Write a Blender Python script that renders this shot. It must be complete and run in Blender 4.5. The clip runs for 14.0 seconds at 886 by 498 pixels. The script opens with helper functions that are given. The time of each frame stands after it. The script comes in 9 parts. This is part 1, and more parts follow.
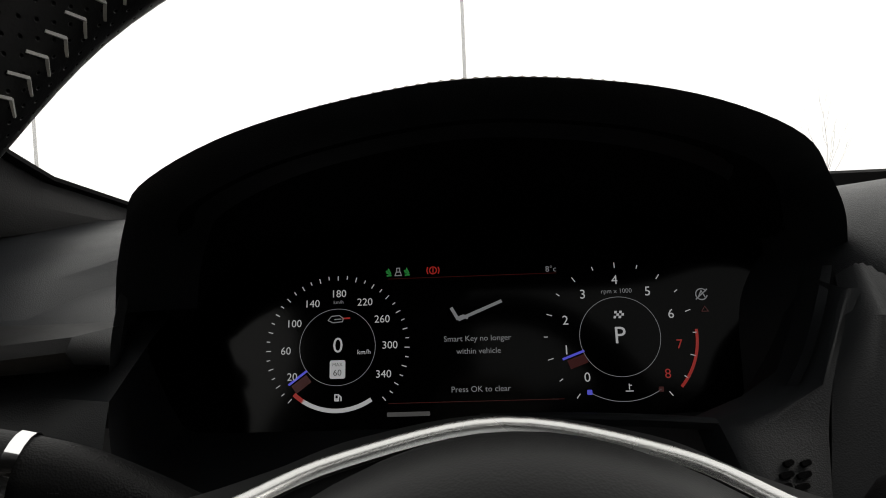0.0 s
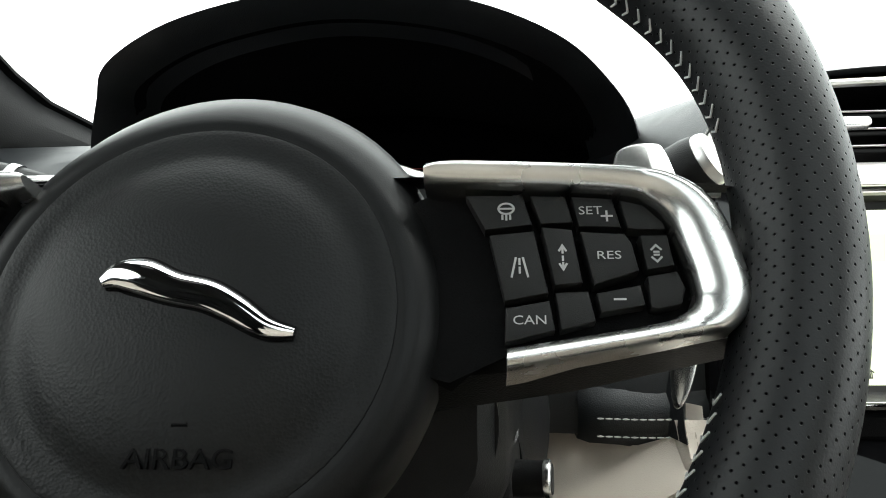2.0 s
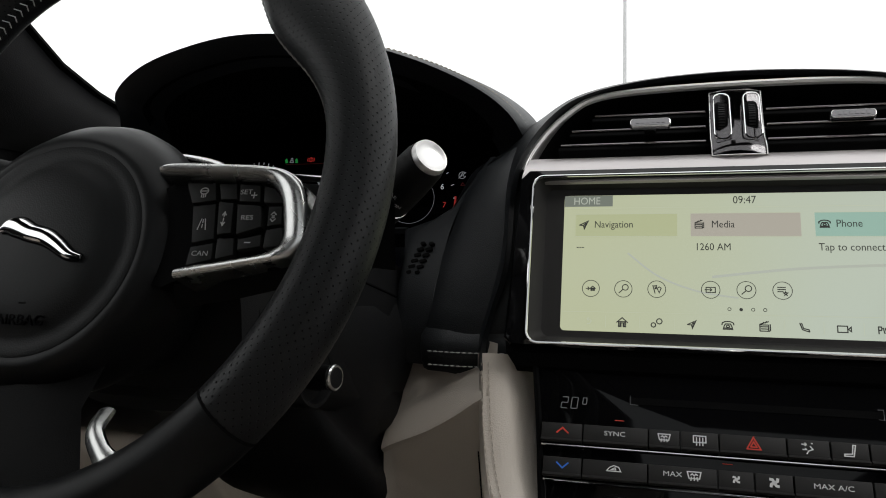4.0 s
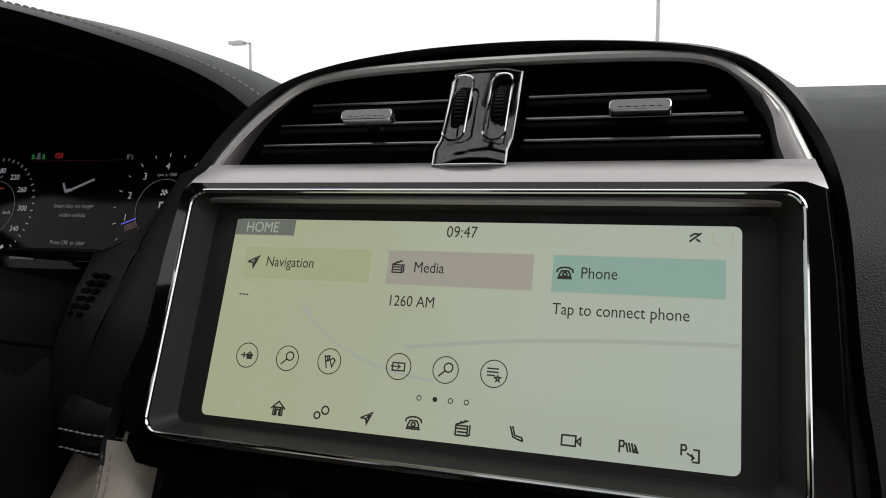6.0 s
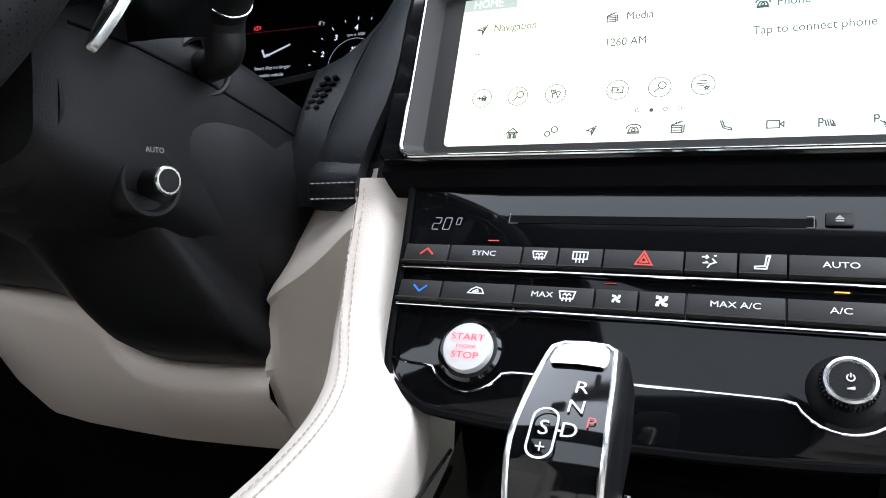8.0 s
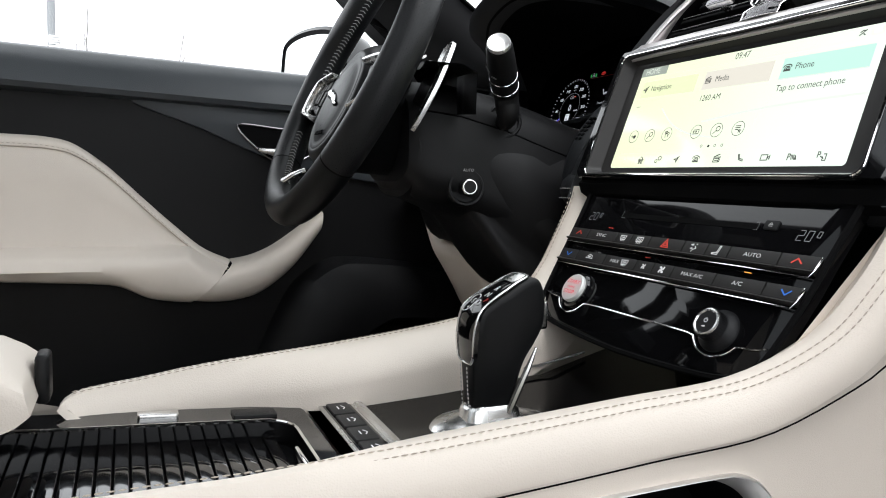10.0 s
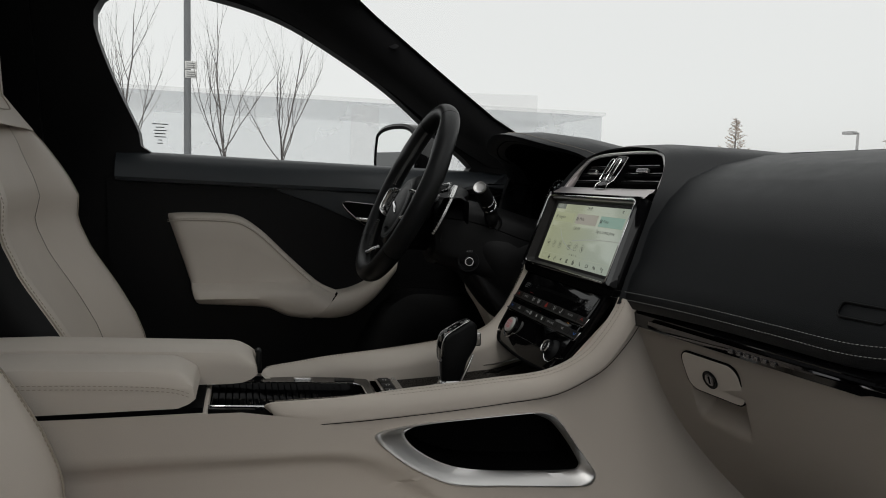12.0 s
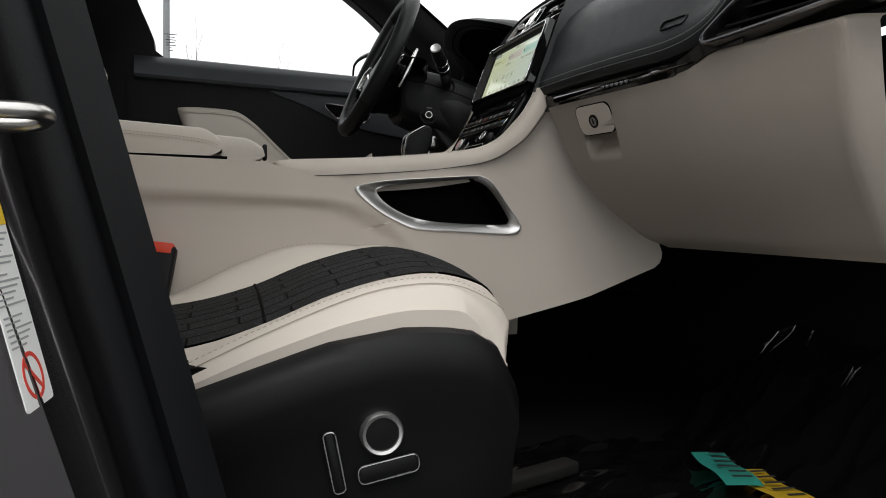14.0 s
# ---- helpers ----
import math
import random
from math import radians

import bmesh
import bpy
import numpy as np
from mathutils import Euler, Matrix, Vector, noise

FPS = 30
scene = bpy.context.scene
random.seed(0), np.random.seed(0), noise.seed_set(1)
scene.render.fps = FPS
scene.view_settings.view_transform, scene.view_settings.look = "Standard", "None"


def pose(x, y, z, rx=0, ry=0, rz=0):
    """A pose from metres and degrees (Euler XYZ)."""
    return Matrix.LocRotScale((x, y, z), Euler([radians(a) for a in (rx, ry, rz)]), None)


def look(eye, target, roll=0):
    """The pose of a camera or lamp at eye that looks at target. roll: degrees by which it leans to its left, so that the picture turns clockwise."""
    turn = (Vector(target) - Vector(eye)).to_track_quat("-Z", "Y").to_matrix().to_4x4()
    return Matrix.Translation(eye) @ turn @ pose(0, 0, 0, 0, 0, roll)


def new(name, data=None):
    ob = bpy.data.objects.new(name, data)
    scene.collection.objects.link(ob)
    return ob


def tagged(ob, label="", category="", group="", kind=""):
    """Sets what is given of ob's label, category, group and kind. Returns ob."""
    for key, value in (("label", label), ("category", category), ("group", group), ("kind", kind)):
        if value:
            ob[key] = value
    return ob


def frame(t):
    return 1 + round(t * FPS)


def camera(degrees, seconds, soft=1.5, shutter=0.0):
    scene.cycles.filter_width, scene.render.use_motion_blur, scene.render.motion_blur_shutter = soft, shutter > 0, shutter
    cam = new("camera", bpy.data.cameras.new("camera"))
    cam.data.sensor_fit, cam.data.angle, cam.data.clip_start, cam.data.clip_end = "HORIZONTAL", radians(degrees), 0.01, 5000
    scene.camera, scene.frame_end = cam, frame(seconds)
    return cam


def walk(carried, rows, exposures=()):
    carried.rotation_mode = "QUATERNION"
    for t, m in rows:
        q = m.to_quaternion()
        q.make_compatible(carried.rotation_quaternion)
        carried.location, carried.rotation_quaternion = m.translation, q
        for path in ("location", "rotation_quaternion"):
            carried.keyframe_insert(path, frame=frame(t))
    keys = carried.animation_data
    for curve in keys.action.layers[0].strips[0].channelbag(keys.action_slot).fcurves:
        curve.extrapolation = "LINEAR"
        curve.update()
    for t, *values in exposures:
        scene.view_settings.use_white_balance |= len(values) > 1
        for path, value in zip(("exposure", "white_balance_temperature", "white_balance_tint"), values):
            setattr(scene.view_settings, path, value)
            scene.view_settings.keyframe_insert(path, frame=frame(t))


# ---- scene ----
cam = camera(63.3, 14.0, soft=1.0)
PATH = [
    (0, (-0.365, -0.277, 1.145), (-0.479, 1.717, 1.049), -2.4),
    (0.5, (-0.363, -0.288, 1.133), (-0.485, 1.707, 1.053), -2.1),
    (1.0, (-0.350, -0.307, 1.107), (-0.454, 1.689, 1.0155), -1.9),
    (1.3, (-0.321, -0.326, 1.094), (-0.427, 1.67, 1.021), -1.5),
    (1.5, (-0.3, -0.338, 1.082), (-0.387, 1.659, 1.005), -1.4),
    (1.8, (-0.293, -0.37, 1.071), (-0.37, 1.627, 0.986), -1.2),
    (2, (-0.278, -0.407, 1.066), (-0.404, 1.587, 0.98), -1.0),
    (2.2, (-0.273, -0.447, 1.066), (-0.472, 1.542, 0.993), -1.0),
    (4.3, (-0.018, -0.512, 1.054), (-0.652, 1.381, 0.935), 0.2),
    (4.5, (0.008, -0.484, 1.043), (-0.684, 1.39, 0.957), 0.8),
    (5, (0.047, -0.416, 1.05), (-0.663, 1.449, 0.926), 0.4),
    (5.5, (0.082, -0.354, 1.065), (-0.637, 1.506, 0.909), 0.1),
    (6, (0.096, -0.301, 1.079), (-0.53, 1.593, 0.928), 0.2),
    (6.5, (0.086, -0.295, 1.063), (-0.421, 1.634, 0.926), 0.5),
    (7, (0.062, -0.332, 0.987), (-0.432, 1.602, 0.879), 0.4),
    (7.5, (0.037, -0.381, 0.954), (-0.478, 1.548, 0.833), 0.1),
    (8, (0.047, -0.406, 0.937), (-0.739, 1.429, 0.827), 0.5),
    (8.5, (0.085, -0.44, 0.919), (-1.104, 1.165, 0.819), 1.5),
    (8.7, (0.123, -0.433, 0.912), (-1.225, 1.04, 0.786), 1.3),
    (10.8, (0.632, -0.429, 1.038), (-1.243, 0.242, 0.849), 1.9),
    (11, (0.682, -0.429, 1.068), (-1.195, 0.233, 0.877), 1.7),
    (11.5, (0.853, -0.452, 1.146), (-1.032, 0.178, 0.93), 1.5),
    (12, (1.004, -0.496, 1.096), (-0.915, 0.036, 0.911), 1.7),
    (12.5, (1.153, -0.55, 1.067), (-0.778, -0.059, 0.896), 1.4),
    (13, (1.331, -0.658, 1.048), (-0.605, -0.184, 0.886), 1.2),
    (13.2, (1.369, -0.683, 0.996), (-0.573, -0.227, 0.889), 1.3),
    (13.5, (1.427, -0.688, 0.911), (-0.492, -0.139, 0.788), 1.1),
    (14, (1.355, -0.556, 0.724), (-0.553, 0.037, 0.626), 1.1),
]
EXPOSURE = [(0, 0.5, 6700, 10), (0.5, 0.2, 6700, 10), (1.0, 0.12, 6650, 10), (1.5, 0.9, 6400, 7), (2.0, 2.45, 6300, 2), (2.4, 2.45, 6300, 2), (4.3, 0.5, 6400, 10), (5.0, 0.5, 6400, 10), (5.7, 0.4, 6400, 10), (6.5, 0.22, 6300, 10),
            (7.0, 0.7, 6200, 10), (7.5, 1.9, 6000, 10), (8.0, 2.7, 5700, 11), (8.7, 3.1, 5500, 11), (10.8, 0.6, 6450, 9), (11.5, -0.05, 6450, 9), (12.0, -0.17, 6450, 9), (12.5, -0.15, 6450, 9), (13.0, 0.2, 6400, 9), (13.5, 0.3, 6350, 9), (14.0, 0.6, 6350, 9)]
walk(cam, [(t, look(eye, target, roll)) for t, eye, target, roll in PATH], EXPOSURE)

# ---- sky and light: bright fog, overcast ----
world = bpy.data.worlds.new("world")
scene.world = world
world.use_nodes = True
wn = world.node_tree
wn.nodes.clear()
w_out = wn.nodes.new("ShaderNodeOutputWorld")
w_bg = wn.nodes.new("ShaderNodeBackground")
w_sky = wn.nodes.new("ShaderNodeTexSky")
w_sky.sky_type = "NISHITA"
w_sky.sun_disc = False
w_sky.sun_elevation = radians(38)
w_sky.sun_rotation = radians(60)
w_mix = wn.nodes.new("ShaderNodeMix")
w_mix.data_type = "RGBA"
w_mix.inputs["Factor"].default_value = 0.97
w_mix.inputs["B"].default_value = (8.9, 8.85, 8.7, 1)
wn.links.new(w_sky.outputs[0], w_mix.inputs["A"])
wn.links.new(w_mix.outputs["Result"], w_bg.inputs["Color"])
w_bg.inputs["Strength"].default_value = 0.11
wn.links.new(w_bg.outputs[0], w_out.inputs[0])

sun = new("sun", bpy.data.lights.new("sun", "SUN"))
sun.data.energy = 1.0
sun.data.angle = radians(30)
sun.data.color = (1.0, 0.97, 0.93)
sun.matrix_world = look((6, -3, 9), (0, 0, 0))

# ---- building helpers ----
def mat(name, color, rough=0.5, metal=0.0, grain=0.0, bump=0.0, size=900.0, vary=0.0, vsize=9.0, coat=0.0, spec=0.5,
        sheen=0.0, emit=None, power=0.0, kind="voronoi"):
    """Principled surface with a fine relief (grain cells per metre = size) and a broad tone variation."""
    m = bpy.data.materials.new(name)
    m.use_nodes = True
    nt = m.node_tree
    b = nt.nodes["Principled BSDF"]
    b.inputs["Base Color"].default_value = (*color, 1)
    b.inputs["Roughness"].default_value = rough
    b.inputs["Metallic"].default_value = metal
    b.inputs["Specular IOR Level"].default_value = spec
    b.inputs["Coat Weight"].default_value = coat
    b.inputs["Coat Roughness"].default_value = 0.04
    b.inputs["Sheen Weight"].default_value = sheen
    if emit:
        b.inputs["Emission Color"].default_value = (*emit, 1)
        b.inputs["Emission Strength"].default_value = power
    tc = nt.nodes.new("ShaderNodeTexCoord")
    if vary:
        n = nt.nodes.new("ShaderNodeTexNoise")
        n.inputs["Scale"].default_value = vsize
        n.inputs["Detail"].default_value = 5
        nt.links.new(tc.outputs["Object"], n.inputs["Vector"])
        r = nt.nodes.new("ShaderNodeMapRange")
        r.inputs["To Min"].default_value = 1 - vary
        r.inputs["To Max"].default_value = 1 + vary
        nt.links.new(n.outputs["Fac"], r.inputs["Value"])
        mul = nt.nodes.new("ShaderNodeMix")
        mul.data_type = "RGBA"
        mul.blend_type = "MULTIPLY"
        mul.inputs["Factor"].default_value = 1
        mul.inputs["A"].default_value = (*color, 1)
        nt.links.new(r.outputs["Result"], mul.inputs["B"])
        nt.links.new(mul.outputs["Result"], b.inputs["Base Color"])
        r2 = nt.nodes.new("ShaderNodeMapRange")
        r2.inputs["To Min"].default_value = max(0.02, rough - 0.12 * vary * 4)
        r2.inputs["To Max"].default_value = min(1, rough + 0.12 * vary * 4)
        n2 = nt.nodes.new("ShaderNodeTexNoise")
        n2.inputs["Scale"].default_value = vsize * 5
        n2.inputs["Detail"].default_value = 4
        nt.links.new(tc.outputs["Object"], n2.inputs["Vector"])
        nt.links.new(n2.outputs["Fac"], r2.inputs["Value"])
        nt.links.new(r2.outputs["Result"], b.inputs["Roughness"])
    if bump:
        if kind == "voronoi":
            t = nt.nodes.new("ShaderNodeTexVoronoi")
            out = "Distance"
        else:
            t = nt.nodes.new("ShaderNodeTexNoise")
            t.inputs["Detail"].default_value = 3
            out = "Fac"
        t.inputs["Scale"].default_value = size
        nt.links.new(tc.outputs["Object"], t.inputs["Vector"])
        bp = nt.nodes.new("ShaderNodeBump")
        bp.inputs["Strength"].default_value = bump
        bp.inputs["Distance"].default_value = 0.0006
        nt.links.new(t.outputs[out], bp.inputs["Height"])
        nt.links.new(bp.outputs["Normal"], b.inputs["Normal"])
    return m


def part(name, bm, material, parent=None, label="", smooth=40, kind=""):
    """Links a bmesh as one mesh object under its thing."""
    bmesh.ops.recalc_face_normals(bm, faces=bm.faces)
    me = bpy.data.meshes.new(name)
    bm.to_mesh(me)
    bm.free()
    me.materials.append(material)
    if smooth:
        me.polygons.foreach_set("use_smooth", [True] * len(me.polygons))
        me.set_sharp_from_angle(angle=radians(smooth))
    ob = new(name, me)
    if parent:
        ob.parent = parent
    return tagged(ob, label=label, kind=kind)


def thing(name, label, category, group="", kind="", at=(0, 0, 0)):
    ob = new(name)
    ob.empty_display_size = 0.02
    ob.location = at
    return tagged(ob, label, category, group, kind)


def under(child, parent):
    """Makes child a part of parent, keeping its place."""
    child.parent = parent
    child.matrix_parent_inverse = Matrix.Translation(parent.location).inverted()
    return child


def face(p, tilt=0.0, yaw=0.0):
    """Local frame on a panel: x to the right, y up the panel (leaning forward by tilt), z out towards the cabin."""
    s, c = math.sin(radians(tilt)), math.cos(radians(tilt))
    m = Matrix(((1, 0, 0), (0, s, -c), (0, c, s))).to_4x4()
    return Matrix.Translation(p) @ Matrix.Rotation(radians(yaw), 4, "Z") @ m


def rrect(w, h, r, n=5, cx=0.0, cy=0.0):
    pts = []
    for sx, sy, a0 in ((1, 1, 0), (-1, 1, 90), (-1, -1, 180), (1, -1, 270)):
        for i in range(n + 1):
            a = radians(a0 + 90 * i / n)
            pts.append((cx + sx * (w / 2 - r) + r * math.cos(a), cy + sy * (h / 2 - r) + r * math.sin(a)))
    return pts


def circle(r, n=32, cx=0.0, cy=0.0):
    return [(cx + r * math.cos(2 * math.pi * i / n), cy + r * math.sin(2 * math.pi * i / n)) for i in range(n)]


def spline(pts, n=8, closed=False):
    """Catmull-Rom through the points (any dimension)."""
    out, m = [], len(pts)
    for i in range(m if closed else m - 1):
        if closed:
            a, b, c, d = (pts[(i + k - 1) % m] for k in range(4))
        else:
            a, b, c, d = pts[max(i - 1, 0)], pts[i], pts[i + 1], pts[min(i + 2, m - 1)]
        for k in range(n):
            t = k / n
            out.append(tuple(0.5 * (2 * q + (r - p) * t + (2 * p - 5 * q + 4 * r - s) * t * t + (3 * q - p - 3 * r + s) * t ** 3)
                             for p, q, r, s in zip(a, b, c, d)))
    if not closed:
        out.append(tuple(pts[-1]))
    return out


def resample(pts, n, closed=True):
    v = [Vector(p) for p in pts]
    if closed:
        v.append(v[0])
    d = [0.0]
    for a, b in zip(v, v[1:]):
        d.append(d[-1] + (b - a).length)
    out, k = [], 0
    for i in range(n):
        s = d[-1] * i / (n if closed else n - 1)
        while k < len(d) - 2 and d[k + 1] < s:
            k += 1
        f = (s - d[k]) / max(d[k + 1] - d[k], 1e-9)
        out.append(tuple(v[k].lerp(v[k + 1], min(f, 1))))
    return out


def offset(poly, d):
    """Moves a closed 2D outline inwards by d (outlines run anticlockwise)."""
    out, n = [], len(poly)
    area = sum(poly[i][0] * poly[(i + 1) % n][1] - poly[(i + 1) % n][0] * poly[i][1] for i in range(n))
    s = 1 if area > 0 else -1
    for i in range(n):
        p, q, r = Vector(poly[i - 1]), Vector(poly[i]), Vector(poly[(i + 1) % n])
        a, b = (q - p), (r - q)
        a = a.normalized() if a.length > 1e-9 else b.normalized()
        b = b.normalized() if b.length > 1e-9 else a
        na, nb = Vector((-a.y, a.x)) * s, Vector((-b.y, b.x)) * s
        m = na + nb
        m = m.normalized() if m.length > 1e-6 else na
        out.append(tuple(q + m * (d / max(0.35, m.dot(na)))))
    return out


def loft(bm, sections, closed=False, caps=False, m=None):
    """Quads between sections (lists of 3D points of equal length); closed: each section is a ring."""
    rows = [[bm.verts.new(m @ Vector(p) if m else p) for p in s] for s in sections]
    n = len(rows[0])
    for a, b in zip(rows, rows[1:]):
        for i in range(n if closed else n - 1):
            j = (i + 1) % n
            bm.faces.new((a[i], a[j], b[j], b[i]))
    if caps and closed:
        bm.faces.new(rows[0])
        bm.faces.new(rows[-1])
    return bm


def prism(bm, poly, z0, z1, bevel=0.0, m=None, dome=0.0):
    """A plate with a 2D outline, from z0 to z1 of the local frame, with a bevelled front edge."""
    s = [[(x, y, z0) for x, y in poly]]
    if bevel:
        s.append([(x, y, z1 - bevel) for x, y in poly])
        s.append([(x, y, z1 - 0.3 * bevel) for x, y in offset(poly, bevel * 0.3)])
        s.append([(x, y, z1) for x, y in offset(poly, bevel)])
    else:
        s.append([(x, y, z1) for x, y in poly])
    if dome:
        cx = sum(p[0] for p in poly) / len(poly)
        cy = sum(p[1] for p in poly) / len(poly)
        base = s[-1]
        for k, f in ((0.7, 0.55), (0.35, 0.9)):
            s.append([(cx + (x - cx) * k, cy + (y - cy) * k, z + dome * f) for x, y, z in base])
    return loft(bm, s, closed=True, caps=True, m=m)


def ringplate(bm, outer, inner, z0, z1, m=None, bevel=0.0, n=64):
    """A flat frame between two outlines with the same number of points."""
    s = [[(x, y, z0) for x, y in outer], [(x, y, z1 - bevel) for x, y in outer]]
    if bevel:
        s.append([(x, y, z1) for x, y in offset(outer, bevel)])
        s.append([(x, y, z1) for x, y in offset(inner, -bevel)])
    s += [[(x, y, z1 - bevel) for x, y in inner], [(x, y, z0) for x, y in inner], [(x, y, z0) for x, y in outer]]
    return loft(bm, s, closed=True, m=m)


def tube(bm, pts, r, sides=12, closed=False, m=None, flat=1.0, up=None, caps=True):
    """A round (or flattened) bar along a line of 3D points; r: a radius or one for each point."""
    v = [Vector(p) for p in pts]
    if m:
        v = [m @ p for p in v]
    n = len(v)
    rr = r if isinstance(r, (list, tuple)) else [r] * n
    tang = []
    for i in range(n):
        a = v[i - 1] if (closed or i) else v[i]
        b = v[(i + 1) % n] if (closed or i < n - 1) else v[i]
        tang.append((b - a).normalized())
    u = Vector(up) if up else tang[0].orthogonal()
    rows = []
    for i in range(n):
        u = (u - tang[i] * u.dot(tang[i]))
        u = u.normalized() if u.length > 1e-6 else tang[i].orthogonal().normalized()
        if up:
            u = Vector(up) - tang[i] * Vector(up).dot(tang[i])
            u.normalize()
        w = tang[i].cross(u)
        rows.append([bm.verts.new(v[i] + (u * math.cos(a) * flat + w * math.sin(a)) * rr[i])
                     for a in (2 * math.pi * k / sides for k in range(sides))])
    for i in range(n if closed else n - 1):
        a, b = rows[i], rows[(i + 1) % n]
        for k in range(sides):
            j = (k + 1) % sides
            bm.faces.new((a[k], a[j], b[j], b[k]))
    if caps and not closed:
        bm.faces.new(rows[0])
        bm.faces.new(rows[-1])
    return bm


def box(bm, lo, hi, bevel=0.0, m=None):
    x0, y0, z0 = lo
    x1, y1, z1 = hi
    v = [bm.verts.new((x, y, z)) for x in (x0, x1) for y in (y0, y1) for z in (z0, z1)]
    f = [bm.faces.new([v[i] for i in q]) for q in ((0, 1, 3, 2), (4, 6, 7, 5), (0, 4, 5, 1), (2, 3, 7, 6), (0, 2, 6, 4), (1, 5, 7, 3))]
    if bevel:
        es = list({e for q in f for e in q.edges})
        made = bmesh.ops.bevel(bm, geom=es, offset=bevel, segments=3, affect="EDGES", profile=0.5)
        v = list({w for q in f if q.is_valid for w in q.verts} | {w for q in made["faces"] for w in q.verts})
    if m:
        bmesh.ops.transform(bm, matrix=m, verts=[w for w in v if w.is_valid])
    return bm


def lathe(bm, profile, m=None, n=36):
    """Turns (radius, height) pairs about the local z."""
    rows = []
    for r, h in profile:
        rows.append([(max(r, 1e-5) * math.cos(2 * math.pi * i / n), max(r, 1e-5) * math.sin(2 * math.pi * i / n), h) for i in range(n)])
    return loft(bm, rows, closed=True, caps=True, m=m)


def stitch(bm, pts, step=0.006, length=0.0042, r=0.00055, lift=(0, 0, 0.0004), slant=None):
    """A row of single thread stitches along a line of 3D points."""
    v = [Vector(p) + Vector(lift) for p in pts]
    d = [0.0]
    for a, b in zip(v, v[1:]):
        d.append(d[-1] + (b - a).length)

    def at(s):
        k = 0
        while k < len(d) - 2 and d[k + 1] < s:
            k += 1
        return v[k].lerp(v[k + 1], min(1, (s - d[k]) / max(1e-9, d[k + 1] - d[k])))
    s = 0.0
    while s + length < d[-1]:
        a, b = at(s), at(s + length)
        if slant:
            a, b = a - Vector(slant), b + Vector(slant)
        mid = (a + b) / 2
        t = (b - a).normalized()
        u = t.orthogonal().normalized()
        w = t.cross(u)
        ring = [u * r, w * r, -u * r, -w * r]
        rows = [[bm.verts.new(c + q * k) for q in ring] for c, k in ((a, 0.4), (mid, 1.0), (b, 0.4))]
        for x, y in zip(rows, rows[1:]):
            for k in range(4):
                bm.faces.new((x[k], x[(k + 1) % 4], y[(k + 1) % 4], y[k]))
        s += step
    return bm


def text_mesh(s, size, m, extrude=0.0, align="CENTER", stretch=1.0):
    """Letters of the built-in font as a mesh, laid into the frame m."""
    cu = bpy.data.curves.new("letters", "FONT")
    cu.body = s
    cu.size = size
    cu.align_x = align
    cu.align_y = "CENTER"
    cu.extrude = extrude
    cu.resolution_u = 3
    tmp = bpy.data.objects.new("letters", cu)
    scene.collection.objects.link(tmp)
    me = bpy.data.meshes.new_from_object(tmp.evaluated_get(bpy.context.evaluated_depsgraph_get()))
    bpy.data.objects.remove(tmp)
    bpy.data.curves.remove(cu)
    me.transform(m @ Matrix.Diagonal((stretch, 1, 1, 1)))
    return me


def letters(name, s, size, m, material, parent, align="CENTER", extrude=0.0, stretch=1.0, label=""):
    me = text_mesh(s, size, m, extrude, align, stretch)
    me.name = name
    me.materials.clear()
    me.materials.append(material)
    ob = new(name, me)
    ob.parent = parent
    if label:
        tagged(ob, label=label)
    return ob


def flat(poly, m, z=0.0):
    """A thin printed patch in the frame m."""
    bm = bmesh.new()
    return prism(bm, poly, z - 0.0002, z, m=m)


def strokes(lines, r, m, z=0.0):
    """Printed lines in the frame m: thin flat ribbons along 2D polylines."""
    bm = bmesh.new()
    for ln in lines:
        pts = [Vector(p) for k, p in enumerate(ln) if k == 0 or (Vector(p) - Vector(ln[k - 1])).length > 1e-7]
        if len(pts) < 2:
            continue
        sides = []
        for k, p in enumerate(pts):
            a = (p - pts[k - 1]).normalized() if k else (pts[1] - p).normalized()
            b = (pts[k + 1] - p).normalized() if k < len(pts) - 1 else a
            t = a + b
            t = t.normalized() if t.length > 0.2 else b
            w = Vector((-t.y, t.x)) * (r / max(0.45, t.dot(b)))
            q = p - t * r * 0.6 if k == 0 else p + t * r * 0.6 if k == len(pts) - 1 else p
            sides.append((bm.verts.new(m @ Vector((q.x - w.x, q.y - w.y, z))), bm.verts.new(m @ Vector((q.x + w.x, q.y + w.y, z)))))
        for p, q in zip(sides, sides[1:]):
            bm.faces.new((p[0], q[0], q[1], p[1]))
    return bm


# ---- materials ----
LEATHER = mat("black_leather", (0.0085, 0.0095, 0.0110), 0.46, bump=0.22, size=1300, vary=0.15, spec=0.32)
LEATHER_SOFT = mat("wheel_leather", (0.0034, 0.0036, 0.0040), 0.42, bump=0.06, size=1900, vary=0.15, spec=0.18)
LEATHER_FINE = mat("fine_leather", (0.0036, 0.0038, 0.0042), 0.46, bump=0.15, size=1100, vary=0.15, spec=0.20)
BEIGE = mat("ivory_leather", (0.60, 0.540, 0.477), 0.5, bump=0.22, size=950, vary=0.06, spec=0.35)
BEIGE_PLASTIC = mat("ivory_plastic", (0.56, 0.503, 0.443), 0.55, bump=0.2, size=1400, vary=0.04, spec=0.3)
PLASTIC = mat("black_plastic", (0.0060, 0.0060, 0.0064), 0.46, bump=0.22, size=1600, vary=0.12, spec=0.18)
